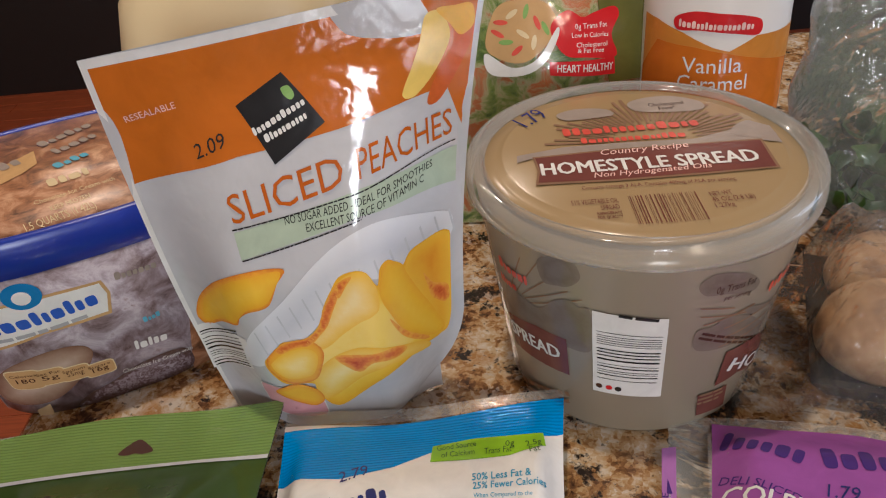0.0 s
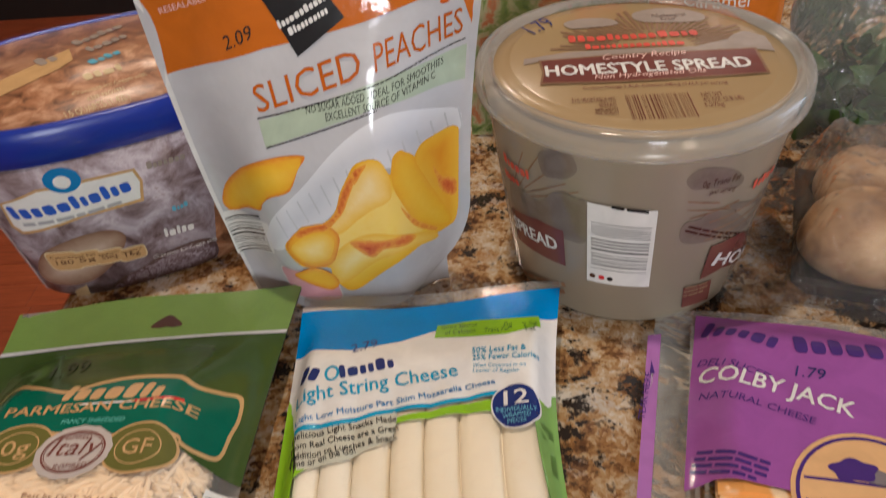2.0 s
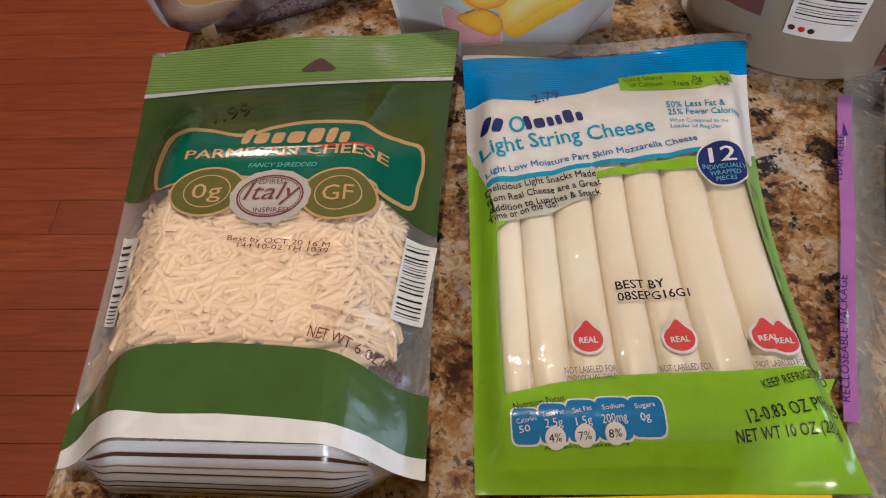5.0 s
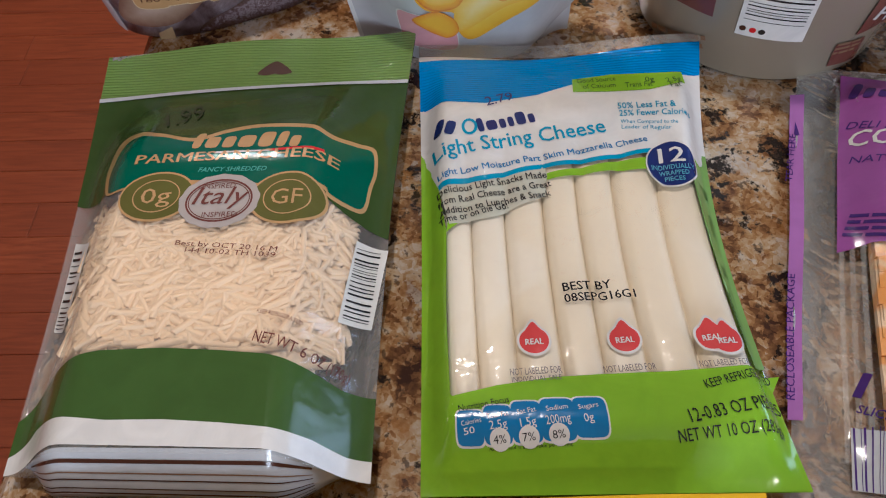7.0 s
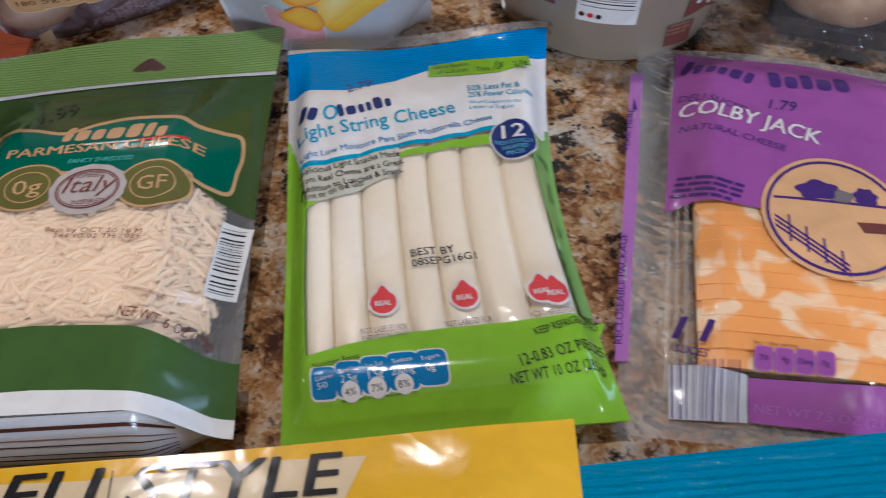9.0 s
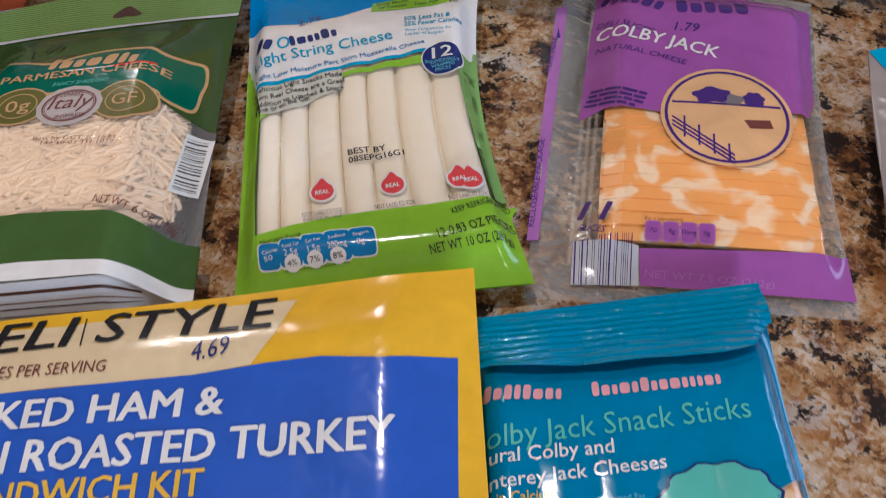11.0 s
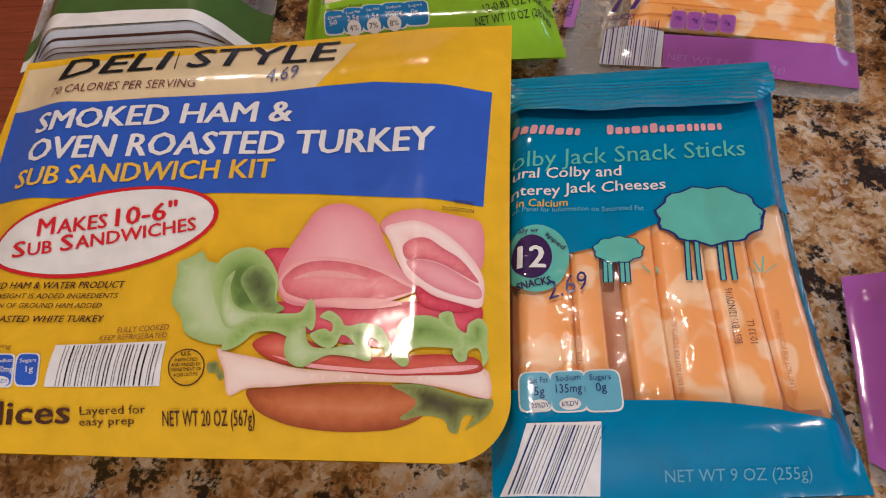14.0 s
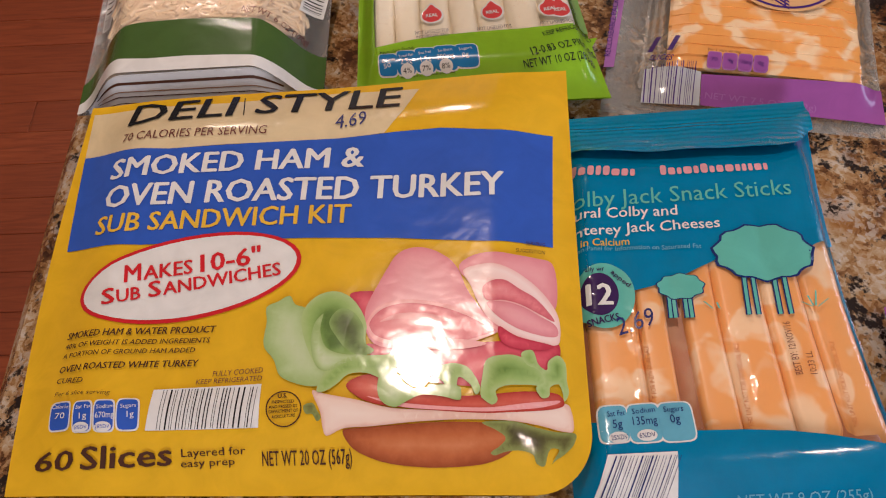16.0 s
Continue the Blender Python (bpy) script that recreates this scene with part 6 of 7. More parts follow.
shaded(S, P, "fruit_picture", [(0.502, 0.374), (0.533, 0.413), (0.575, 0.463), (0.613, 0.497), (0.667, 0.506), (0.698, 0.487), (0.715, 0.445), (0.714, 0.399), (0.690, 0.385), (0.650, 0.376), (0.587, 0.349), (0.518, 0.313), (0.468, 0.313), (0.459, 0.341)], "peachpink", 3.2, 0.01)
shaded(S, P, "fruit_picture", [(0.816, 0.476), (0.868, 0.484), (0.943, 0.473), (0.956, 0.428), (0.952, 0.338), (0.943, 0.205), (0.897, 0.216), (0.863, 0.315), (0.832, 0.392), (0.809, 0.444)], "peachorange", 3.2, 0.012)
shaded(S, P, "fruit_picture", [(0.721, 0.442), (0.733, 0.487), (0.757, 0.499), (0.794, 0.475), (0.812, 0.435), (0.848, 0.365), (0.891, 0.288), (0.927, 0.205), (0.886, 0.203), (0.824, 0.252), (0.772, 0.316), (0.743, 0.374), (0.727, 0.409)], "peachflesh", 3.5, 0.01)
shaded(S, P, "blush_picture", [(0.862, 0.408), (0.894, 0.362), (0.942, 0.333), (0.947, 0.295), (0.924, 0.291), (0.885, 0.328), (0.874, 0.364)], "peachred", 3.8, 0.004)
shaded(S, P, "fruit_picture", [(0.293, 0.287), (0.343, 0.327), (0.400, 0.339), (0.464, 0.339), (0.500, 0.306), (0.484, 0.261), (0.439, 0.208), (0.353, 0.203), (0.299, 0.245)], "peachskin", 3.5, 0.006)
shaded(S, P, "fruit_picture", [(0.312, 0.284), (0.370, 0.312), (0.440, 0.318), (0.476, 0.296), (0.461, 0.255), (0.425, 0.225), (0.352, 0.225), (0.316, 0.257)], "peachpale", 3.8, 0.008)
shaded(S, P, "fruit_picture", [(0.448, 0.233), (0.549, 0.289), (0.671, 0.298), (0.821, 0.231), (0.869, 0.172), (0.734, 0.215), (0.625, 0.201), (0.493, 0.130), (0.433, 0.119), (0.427, 0.180)], "peachpale", 3.4, 0.01)
shaded(S, P, "blush_picture", [(0.538, 0.284), (0.646, 0.279), (0.744, 0.271), (0.784, 0.241), (0.745, 0.232), (0.666, 0.246), (0.609, 0.218), (0.561, 0.247)], "peachred", 3.8, 0.006)
shaded(S, P, "fruit_picture", [(0.266, 0.163), (0.352, 0.201), (0.422, 0.170), (0.437, 0.118), (0.389, 0.095), (0.317, 0.130)], "peachskin", 3.6, 0.005)
shaded(S, P, "blush_picture", [(0.458, 0.340), (0.505, 0.377), (0.535, 0.421), (0.568, 0.463), (0.594, 0.483), (0.591, 0.454), (0.562, 0.410), (0.537, 0.376), (0.502, 0.349), (0.468, 0.328)], "peachred", 4.1, 0.003)
shaded(S, P, "blush_picture", [(0.341, 0.322), (0.376, 0.342), (0.451, 0.347), (0.483, 0.351), (0.463, 0.326), (0.403, 0.322), (0.359, 0.310)], "peachred", 4.1, 0.003)
shaded(S, P, "blush_picture", [(0.582, 0.476), (0.612, 0.494), (0.643, 0.499), (0.621, 0.477), (0.594, 0.451)], "peachred", 4.1, 0.003)
shaded(S, P, "blush_picture", [(0.741, 0.358), (0.789, 0.295), (0.864, 0.216), (0.846, 0.218), (0.777, 0.286)], "peachred", 4.1, 0.003)
fill(S, P, "barcode_label", [(0.007, 0.301), (0.103, 0.330), (0.238, 0.337), (0.211, 0.228), (0.056, 0.179), (-0.008, 0.152)], "white", 2)
stripes(S, P, 0.007, 0.162, 0.013, 0.297, 0.201, 0.231, "black", 12, 3, 71)
panel(S, P, 0.207, 0.056, 0.328, 0.184, "pink", "white")
panel(S, P, 0.271, 0.054, 0.375, 0.155, "pink", "white")
panel(S, P, 0.335, 0.049, 0.428, 0.129, "pink", "white")

# -- the tub of spread --
TUBWALL = plain("translucent_tub", (0.30, 0.25, 0.185), 0.22, 0.1, 14, 0.06)
LIDWALL = clear_film("milky_lid", (0.92, 0.88, 0.82), 0.05, 0.10, 0.16)
LIDFACE = plain("cream_lid_face", (0.345, 0.24, 0.12), 0.24, 0.06, 12, 0.04)
TX, TY = 0.106, 0.337
P = thing("spread_tub", "round cream plastic tub of spread with clear lid", "food tub")
bm = bmesh.new()
lathe(bm, [(0.055, 0.0), (0.061, 0.0005), (0.0632, 0.003), (0.0636, 0.004), (0.0779, 0.109), (0.0792, 0.119)], 80, TX, TY)
part("tub_body", bm, TUBWALL, P)
bm = bmesh.new()
lathe(bm, [(0.0800, 0.1135), (0.0832, 0.1140), (0.0836, 0.1165), (0.0832, 0.1235), (0.0822, 0.1262), (0.0800, 0.1272), (0.0768, 0.1270), (0.0755, 0.1262), (0.0748, 0.1248), (0.0738, 0.1246)], 80, TX, TY, cap=False)
part("lid_rim", bm, LIDWALL, P, "milky plastic lid rim")
bm = bmesh.new()
lathe(bm, [(0.0750, 0.1215), (0.0738, 0.1240), (0.0690, 0.1242), (0.0660, 0.1258), (0.0650, 0.1261), (0.002, 0.1261)], 80, TX, TY)
part("lid_face", bm, LIDFACE, P, "cream printed lid")
S = SHEETS["lid"]
CU, CV = 0.559, 0.545
for k in range(34):
    a = radians(6 + 168 * k / 33)
    r0, r1 = 0.020 + 0.004 * (k % 2), 0.047 + 0.006 * math.sin(5 * k)
    d = 0.0006
    q = []
    for r, o in ((r0, -d), (r1, -d * 1.6), (r1, d * 1.6), (r0, d)):
        q.append((CU + (r * math.cos(a) - o * math.sin(a)) / S.w, CV + (r * math.sin(a) * 0.95 + o * math.cos(a)) / S.h))
    fill(S, P, "ray_print", q, "cocoa", 1.2)
fill(S, P, "hill_print", [(0.111, 0.513), (0.270, 0.549), (0.451, 0.548), (0.683, 0.535), (0.814, 0.580), (0.893, 0.625), (0.937, 0.583), (0.934, 0.465), (0.874, 0.492), (0.656, 0.503), (0.406, 0.505), (0.163, 0.489), (0.107, 0.468)], "greige", 1.6)
blob(S, P, "cloud_print", [(0.533, 0.838), (0.600, 0.874), (0.699, 0.869), (0.779, 0.803), (0.762, 0.745), (0.647, 0.745), (0.548, 0.773)], "greige", 1.8)
blob(S, P, "cloud_print", [(0.278, 0.793), (0.352, 0.826), (0.447, 0.807), (0.467, 0.757), (0.377, 0.742), (0.300, 0.743)], "greige", 1.8)
blob(S, P, "hill_print", [(0.817, 0.588), (0.877, 0.633), (0.911, 0.596), (0.936, 0.517), (0.871, 0.508), (0.810, 0.540)], "greige", 2.0)
word(S, P, "Cholesterol", 0.598, 0.797, 0.719, 0.796, 0.0043, "chocolate", 2.4)
word(S, P, "Free*", 0.627, 0.763, 0.685, 0.765, 0.0042, "chocolate", 2.4)
bars(S, P, 0.277, 0.621, 0.745, 0.623, 0.0083, "tomato", 1, 2.6, 81, "brand_shape")
bars(S, P, 0.326, 0.559, 0.684, 0.551, 0.0061, "tomato", 1, 2.6, 83, "brand_shape")
fill(S, P, "banner_rim", [(0.158, 0.494), (0.407, 0.508), (0.656, 0.503), (0.881, 0.498), (0.869, 0.310), (0.633, 0.304), (0.400, 0.305), (0.147, 0.318), (0.164, 0.403)], "cocoa", 2.2)
fill(S, P, "banner", [(0.166, 0.485), (0.405, 0.497), (0.654, 0.496), (0.872, 0.488), (0.860, 0.318), (0.636, 0.314), (0.402, 0.314), (0.157, 0.330), (0.171, 0.402)], "brown", 2.7)
word(S, P, "HOMESTYLE SPREAD", 0.174, 0.369, 0.829, 0.356, 0.0114, "white", 3.6, 0.03)
word(S, P, "Country Recipe", 0.372, 0.468, 0.648, 0.477, 0.0058, "hamlight", 3.6, 0.0, 0.3)
word(S, P, "Non Hydrogenated Oils", 0.324, 0.331, 0.680, 0.338, 0.0047, "hamlight", 3.6, 0.0, 0.3)
word(S, P, "Contains Omega 3 ALA, Contains 400mg of ALA per serving.", 0.277, 0.271, 0.725, 0.258, 0.0030, "brown", 2)
word(S, P, "51% VEGETABLE OIL", 0.234, 0.187, 0.368, 0.185, 0.0042, "brown", 2)
word(S, P, "SPREAD", 0.312, 0.151, 0.364, 0.152, 0.0037, "brown", 2)
word(S, P, "REFRIGERATE", 0.296, 0.126, 0.364, 0.125, 0.0022, "brown", 2, 0.01)
word(S, P, "FOR QUALITY", 0.294, 0.106, 0.363, 0.104, 0.0022, "brown", 2, 0.01)
stripes(S, P, 0.396, 0.064, 0.592, 0.061, 0.398, 0.215, "brown", 26, 2, 85)
word(S, P, "NET WT", 0.625, 0.180, 0.688, 0.182, 0.0038, "brown", 2)
word(S, P, "45 OZ (2.8 LB)", 0.623, 0.149, 0.742, 0.152, 0.0038, "brown", 2)
word(S, P, "1.27kg", 0.622, 0.118, 0.676, 0.119, 0.0037, "brown", 2)
word(S, P, "1.79", 0.165, 0.711, 0.257, 0.798, 0.0124, "pen", 2.4, 0.0, 0.2, "handwritten_price")
S = SHEETS["tub"]
fill(S, P, "ray_print", [(0.125, 0.691), (0.222, 0.986), (0.224, 0.982), (0.127, 0.686)], "cocoa", 1.2)
fill(S, P, "ray_print", [(0.146, 0.700), (0.251, 0.917), (0.253, 0.913), (0.148, 0.696)], "cocoa", 1.2)
fill(S, P, "ray_print", [(0.154, 0.687), (0.273, 0.844), (0.275, 0.840), (0.156, 0.683)], "cocoa", 1.2)
fill(S, P, "ray_print", [(0.101, 0.676), (0.158, 0.915), (0.161, 0.913), (0.103, 0.672)], "cocoa", 1.2)
fill(S, P, "ray_print", [(0.162, 0.670), (0.302, 0.819), (0.305, 0.815), (0.163, 0.665)], "cocoa", 1.2)
fill(S, P, "ray_print", [(0.532, 0.799), (0.611, 0.754), (0.615, 0.744), (0.533, 0.792)], "cocoa", 1.2)
fill(S, P, "ray_print", [(0.536, 0.750), (0.648, 0.698), (0.654, 0.687), (0.538, 0.743)], "cocoa", 1.2)
fill(S, P, "ray_print", [(0.547, 0.697), (0.668, 0.725), (0.674, 0.713), (0.548, 0.690)], "cocoa", 1.2)
shaded(S, P, "cloud_print", [(0.207, 0.946), (0.235, 0.997), (0.260, 1.021), (0.285, 1.013), (0.298, 0.975), (0.300, 0.924), (0.277, 0.872), (0.248, 0.854), (0.217, 0.850)], "hill", 1.6, 0.006)
shaded(S, P, "landscape_print", [(0.084, 0.679), (0.144, 0.682), (0.196, 0.677), (0.238, 0.761), (0.272, 0.797), (0.296, 0.774), (0.320, 0.759), (0.321, 0.536), (0.256, 0.508), (0.174, 0.489), (0.076, 0.464)], "hill", 1.4, 0.012)
bars(S, P, 0.072, 0.773, 0.178, 0.775, 0.006, "tomato", 1, 2.6, 86, "brand_shape")
bars(S, P, 0.067, 0.68, 0.138, 0.697, 0.005, "tomato", 1, 2.6, 87, "brand_shape")
bars(S, P, 0.705, 0.747, 0.789, 0.763, 0.006, "tomato", 1, 2.6, 88, "brand_shape")
fill(S, P, "banner", [(0.064, 0.488), (0.181, 0.556), (0.263, 0.558), (0.265, 0.333), (0.182, 0.326), (0.073, 0.305)], "brown", 2.2)
word(S, P, "SPREAD", 0.077, 0.383, 0.245, 0.420, 0.0085, "white", 3.2, 0.03)
bars(S, P, 0.081, 0.060, 0.262, 0.187, 0.0028, "cocoa", 2, 2, 91)
shaded(S, P, "cloud_print", [(0.520, 0.918), (0.541, 0.966), (0.575, 0.964), (0.628, 0.918), (0.662, 0.847), (0.646, 0.809), (0.580, 0.847), (0.537, 0.863)], "hill", 1.2, 0.012)
shaded(S, P, "landscape_print", [(0.535, 0.664), (0.570, 0.677), (0.606, 0.704), (0.691, 0.653), (0.778, 0.619), (0.643, 0.713), (0.757, 0.490), (0.646, 0.513), (0.545, 0.549)], "hill", 1.2, 0.012)
word(S, P, "0g Trans Fat", 0.557, 0.863, 0.648, 0.856, 0.0042, "chocolate", 2)
word(S, P, "per serving", 0.579, 0.816, 0.643, 0.801, 0.0030, "chocolate", 2)
bars(S, P, 0.547, 0.643, 0.982, 0.200, 0.0014, "chocolate", 2, 2, 93)
for y0 in (0.66, 0.60, 0.55):
    fill(S, P, "furrow_print", [(0.60, y0 - 0.02), (0.85, y0), (0.85, y0 + 0.008), (0.60, y0 - 0.013)], "cocoa", 1.4)
fill(S, P, "banner", [(0.627, 0.481), (0.688, 0.475), (0.747, 0.460), (0.899, 0.117), (0.699, 0.277), (0.623, 0.267)], "brown", 2.2)
word(S, P, "HOME", 0.648, 0.342, 0.896, 0.137, 0.0085, "white", 3.2, 0.03)
fill(S, P, "nutrition_print", [(0.580, 0.236), (0.671, 0.224), (0.686, 0.070), (0.590, 0.089)], "brown", 1.4)
bars(S, P, 0.584, 0.225, 0.663, 0.210, 0.0016, "cocoa", 3, 2, 95)
fill(S, P, "price_label", [(0.324, 0.776), (0.473, 0.762), (0.482, 0.283), (0.324, 0.287)], "white", 2.6)
stripes(S, P, 0.335, 0.382, 0.333, 0.678, 0.468, 0.376, "black", 16, 3.4, 97)
bars(S, P, 0.376, 0.763, 0.461, 0.745, 0.0018, "black", 1, 3.4, 98)
for (u, v), c in (((0.339, 0.328), "chocolate"), ((0.362, 0.326), "red"), ((0.383, 0.324), "black")):
    oval(S, P, "colour_dot", u, v, 0.0016, 0.0016, 0, c, 3.4)

# -- the ice cream carton --
P = thing("ice_cream_carton", "brown printed ice cream carton with blue plastic lid", "food carton")


def carton_print(name, stops, scale):
    m = Mat(name)
    c = m.ramp(m.noise(scale, 6, 0.65, distort=0.6), stops)
    m.base(c)
    m.p.inputs["Roughness"].default_value = 0.33
    m.l(crinkle(m, 0.05), m.p.inputs["Normal"])
    return m.m


INK["ice"] = carton_print("ice_cream_print", [(0.34, (0.07, 0.035, 0.032)), (0.45, (0.19, 0.14, 0.15)), (0.54, (0.30, 0.25, 0.28)), (0.62, (0.44, 0.39, 0.43)), (0.72, (0.15, 0.07, 0.06))], 48)
INK["scoop"] = carton_print("scoop_print", [(0.3, (0.05, 0.028, 0.026)), (0.5, (0.17, 0.125, 0.14)), (0.7, (0.36, 0.31, 0.36))], 95)
INK["fudge"] = carton_print("fudge_print", [(0.3, (0.07, 0.028, 0.014)), (0.5, (0.36, 0.16, 0.075)), (0.7, (0.62, 0.37, 0.22))], 80)
INK["lidblue"] = plain("blue_lid_plastic", (0.008, 0.03, 0.30), 0.3, 0.1, 30, 0.05)
KX, KY, KT, KP = *CARTON, 2.8
bm = bmesh.new()
lathe(bm, [(0.071, 0.0), (0.073, 0.0012), (0.088, 0.102)], 200, KX, KY, 0.068 / 0.088, KP, KT)
part("carton_body", bm, INK["ice"], P)
bm = bmesh.new()
lathe(bm, [(0.0895, 0.0985), (0.0915, 0.0990), (0.0915, 0.113), (0.0905, 0.1175), (0.0880, 0.1195), (0.0860, 0.1190), (0.0850, 0.1178)], 120, KX, KY, 0.068 / 0.088, KP, KT, cap=False)
part("lid_rim", bm, INK["lidblue"], P, "blue plastic lid rim")
bm = bmesh.new()
lathe(bm, [(0.0855, 0.110), (0.0850, 0.1180), (0.002, 0.1180)], 120, KX, KY, 0.068 / 0.088, KP, KT)
part("lid_panel", bm, INK["fudge"], P, "brown printed lid panel")
S = SHEETS["cartonlid"]
fill(S, P, "plaque", [(0.08, 0.42), (0.439, 0.720), (0.444, 0.583), (0.399, 0.521), (0.10, 0.28)], "tan", 1)
bars(S, P, 0.342, 0.588, 0.422, 0.627, 0.012, "greige", 1, 2, 99, "brand_shape")
word(S, P, "Chocolate Ice Cream with", 0.422, 0.205, 0.648, 0.234, 0.0052, "cream", 2)
word(S, P, "KEEP FROZEN", 0.463, 0.121, 0.572, 0.143, 0.0056, "cream", 2)
word(S, P, "1.5 QUARTS (1.42L)", 0.394, 0.015, 0.580, 0.054, 0.0088, "cream", 2)
bars(S, P, 0.468, 0.325, 0.602, 0.356, 0.0097, "cream", 1, 2, 101, "brand_shape")
bars(S, P, 0.498, 0.477, 0.609, 0.536, 0.0075, "skyblue", 1, 2, 103, "brand_shape")
bars(S, P, 0.466, 0.734, 0.639, 0.840, 0.0086, "greige", 2, 2, 105, "brand_shape")
S = SHEETS["carton"]
fill(S, P, "dark_print", [(0.72, 0.0), (0.99, 0.0), (0.99, 1.0), (0.80, 1.0), (0.76, 0.6)], "fudge", 0.6)
fill(S, P, "pale_edge_print", [(0.005, 0.0), (0.045, 0.0), (0.045, 1.0), (0.005, 1.0)], "lightgrey", 0.8)
shaded(S, P, "scoop_picture", [(0.300, 0.020), (0.340, 0.090), (0.430, 0.130), (0.540, 0.190), (0.660, 0.200), (0.720, 0.150), (0.710, 0.020), (0.500, 0.012)], "scoop", 1, 0.010)
shaded(S, P, "swirl_picture", [(0.055, 0.123), (0.120, 0.347), (0.248, 0.448), (0.371, 0.456), (0.417, 0.380), (0.360, 0.245), (0.254, 0.126), (0.147, 0.088)], "cocoa", 0.9, 0.012)
fill(S, P, "plaque_rim", [(0.100, 0.726), (0.227, 0.812), (0.391, 0.818), (0.522, 0.807), (0.535, 0.721), (0.518, 0.588), (0.320, 0.582), (0.106, 0.503), (0.086, 0.553)], "tan", 1.4)
fill(S, P, "plaque", [(0.107, 0.720), (0.227, 0.797), (0.389, 0.801), (0.514, 0.793), (0.525, 0.719), (0.510, 0.608), (0.324, 0.600), (0.115, 0.526), (0.098, 0.570)], "white", 2)
oval(S, P, "brand_shape", 0.313, 0.843, 0.0085, 0.0083, 0, "bluebox", 2.6)
oval(S, P, "brand_shape", 0.311, 0.833, 0.0040, 0.0042, 0, "white", 3.2)
bars(S, P, 0.117, 0.618, 0.498, 0.675, 0.0096, "blue", 1, 2.8, 107, "brand_shape")
bars(S, P, 0.132, 0.569, 0.450, 0.610, 0.0023, "grey", 1, 2.8, 109)
for (ua, va), (ub, vb), a, b in (((0.13, 0.223), (0.237, 0.36), "Calories", "180"), ((0.212, 0.234), (0.31, 0.345), "Sat Fat", "5g"), ((0.29, 0.226), (0.385, 0.321), "Sodium", "55mg"), ((0.369, 0.207), (0.463, 0.295), "Sugars", "16g")):
    panel(S, P, ua, va, ub, vb, "tan", "cream", 1.6)
    du, dv = ub - ua, vb - va
    word(S, P, a, ua + du * 0.12, va + dv * 0.68, ub - du * 0.12, va + dv * 0.68, 0.0020, "chocolate", 3)
    word(S, P, b, ua + du * 0.22, va + dv * 0.34, ub - du * 0.22, va + dv * 0.34, 0.0034, "chocolate", 3)
bars(S, P, 0.559, 0.780, 0.684, 0.773, 0.0048, "greige", 1, 2, 111, "brand_shape")
bars(S, P, 0.546, 0.295, 0.660, 0.289, 0.0065, "white", 1, 2, 113, "brand_shape")
bars(S, P, 0.599, 0.457, 0.666, 0.468, 0.0038, "skyblue", 1, 2, 115, "brand_shape")
word(S, P, "Chocolate Ice Cream with", 0.478, 0.164, 0.731, 0.147, 0.0030, "white", 2)
fill(S, P, "nougat_picture", [(0.151, 0.046), (0.206, 0.088), (0.201, -0.008), (0.143, -0.047)], "cream", 1.5)

# -- the milk jug --
P = thing("milk_jug", "cream translucent plastic milk jug", "milk jug")
MILK = plain("milk_plastic", (0.72, 0.58, 0.34), 0.35, 0.06, 10, 0.08)
bm = bmesh.new()
lathe(bm, [(0.066, 0.0), (0.072, 0.005), (0.075, 0.02), (0.074, 0.09), (0.075, 0.15), (0.070, 0.175), (0.052, 0.205), (0.026, 0.228), (0.020, 0.236)], 64, -0.108, 0.525, 1.0, 4.0)
part("jug_body", bm, MILK, P)
bm = bmesh.new()
lathe(bm, [(0.021, 0.234), (0.022, 0.236), (0.022, 0.250), (0.019, 0.252)], 32, -0.108, 0.525)
part("cap", bm, INK["bluebox"], P, "blue screw cap")

# -- the bag of vegetables --
S = SHEETS["veg"]
P = thing("vegetable_bag", "clear printed bag of mixed vegetables", "food package")
VEG = carton_print("vegetable_mix", [(0.34, (0.05, 0.10, 0.02)), (0.44, (0.20, 0.26, 0.06)), (0.52, (0.42, 0.38, 0.22)), (0.60, (0.45, 0.12, 0.03)), (0.72, (0.30, 0.26, 0.14))], 60)
bm = bmesh.new()
sheet_mesh(bm, S, 40, 40, -0.0015)
part("vegetables", bm, VEG, P, "chopped green, white and red vegetables")
bm = bmesh.new()
sheet_mesh(bm, S, 40, 40)
part("film", bm, CLEAR, P)
bm = bmesh.new()
gg = [[bm.verts.new((lambda p, k: (p[0], p[1] + 0.012 + 0.03 * k, p[2]))(S.at(i / 16, j / 16), pillow(i / 16, j / 16, 0.4, 0.4))) for i in range(17)] for j in range(17)]
for j in range(16):
    for i in range(16):
        bm.faces.new((gg[j][i], gg[j + 1][i], gg[j + 1][i + 1], gg[j][i + 1]))
part("back", bm, VEG, P)
fill(S, P, "print_panel", [(0.78, 0.55), (1.0, 0.55), (1.0, 1.0), (0.70, 1.0)], "olive", 0.8)
blob(S, P, "bowl_picture", [(0.155, 0.682), (0.277, 0.635), (0.401, 0.666), (0.507, 0.769), (0.513, 0.740), (0.443, 0.655), (0.345, 0.610), (0.208, 0.600), (0.153, 0.626)], "white", 2)
blob(S, P, "salad_picture", [(0.161, 0.692), (0.177, 0.792), (0.247, 0.860), (0.415, 0.866), (0.484, 0.835), (0.507, 0.772), (0.402, 0.680), (0.291, 0.651)], "tan", 1.6)
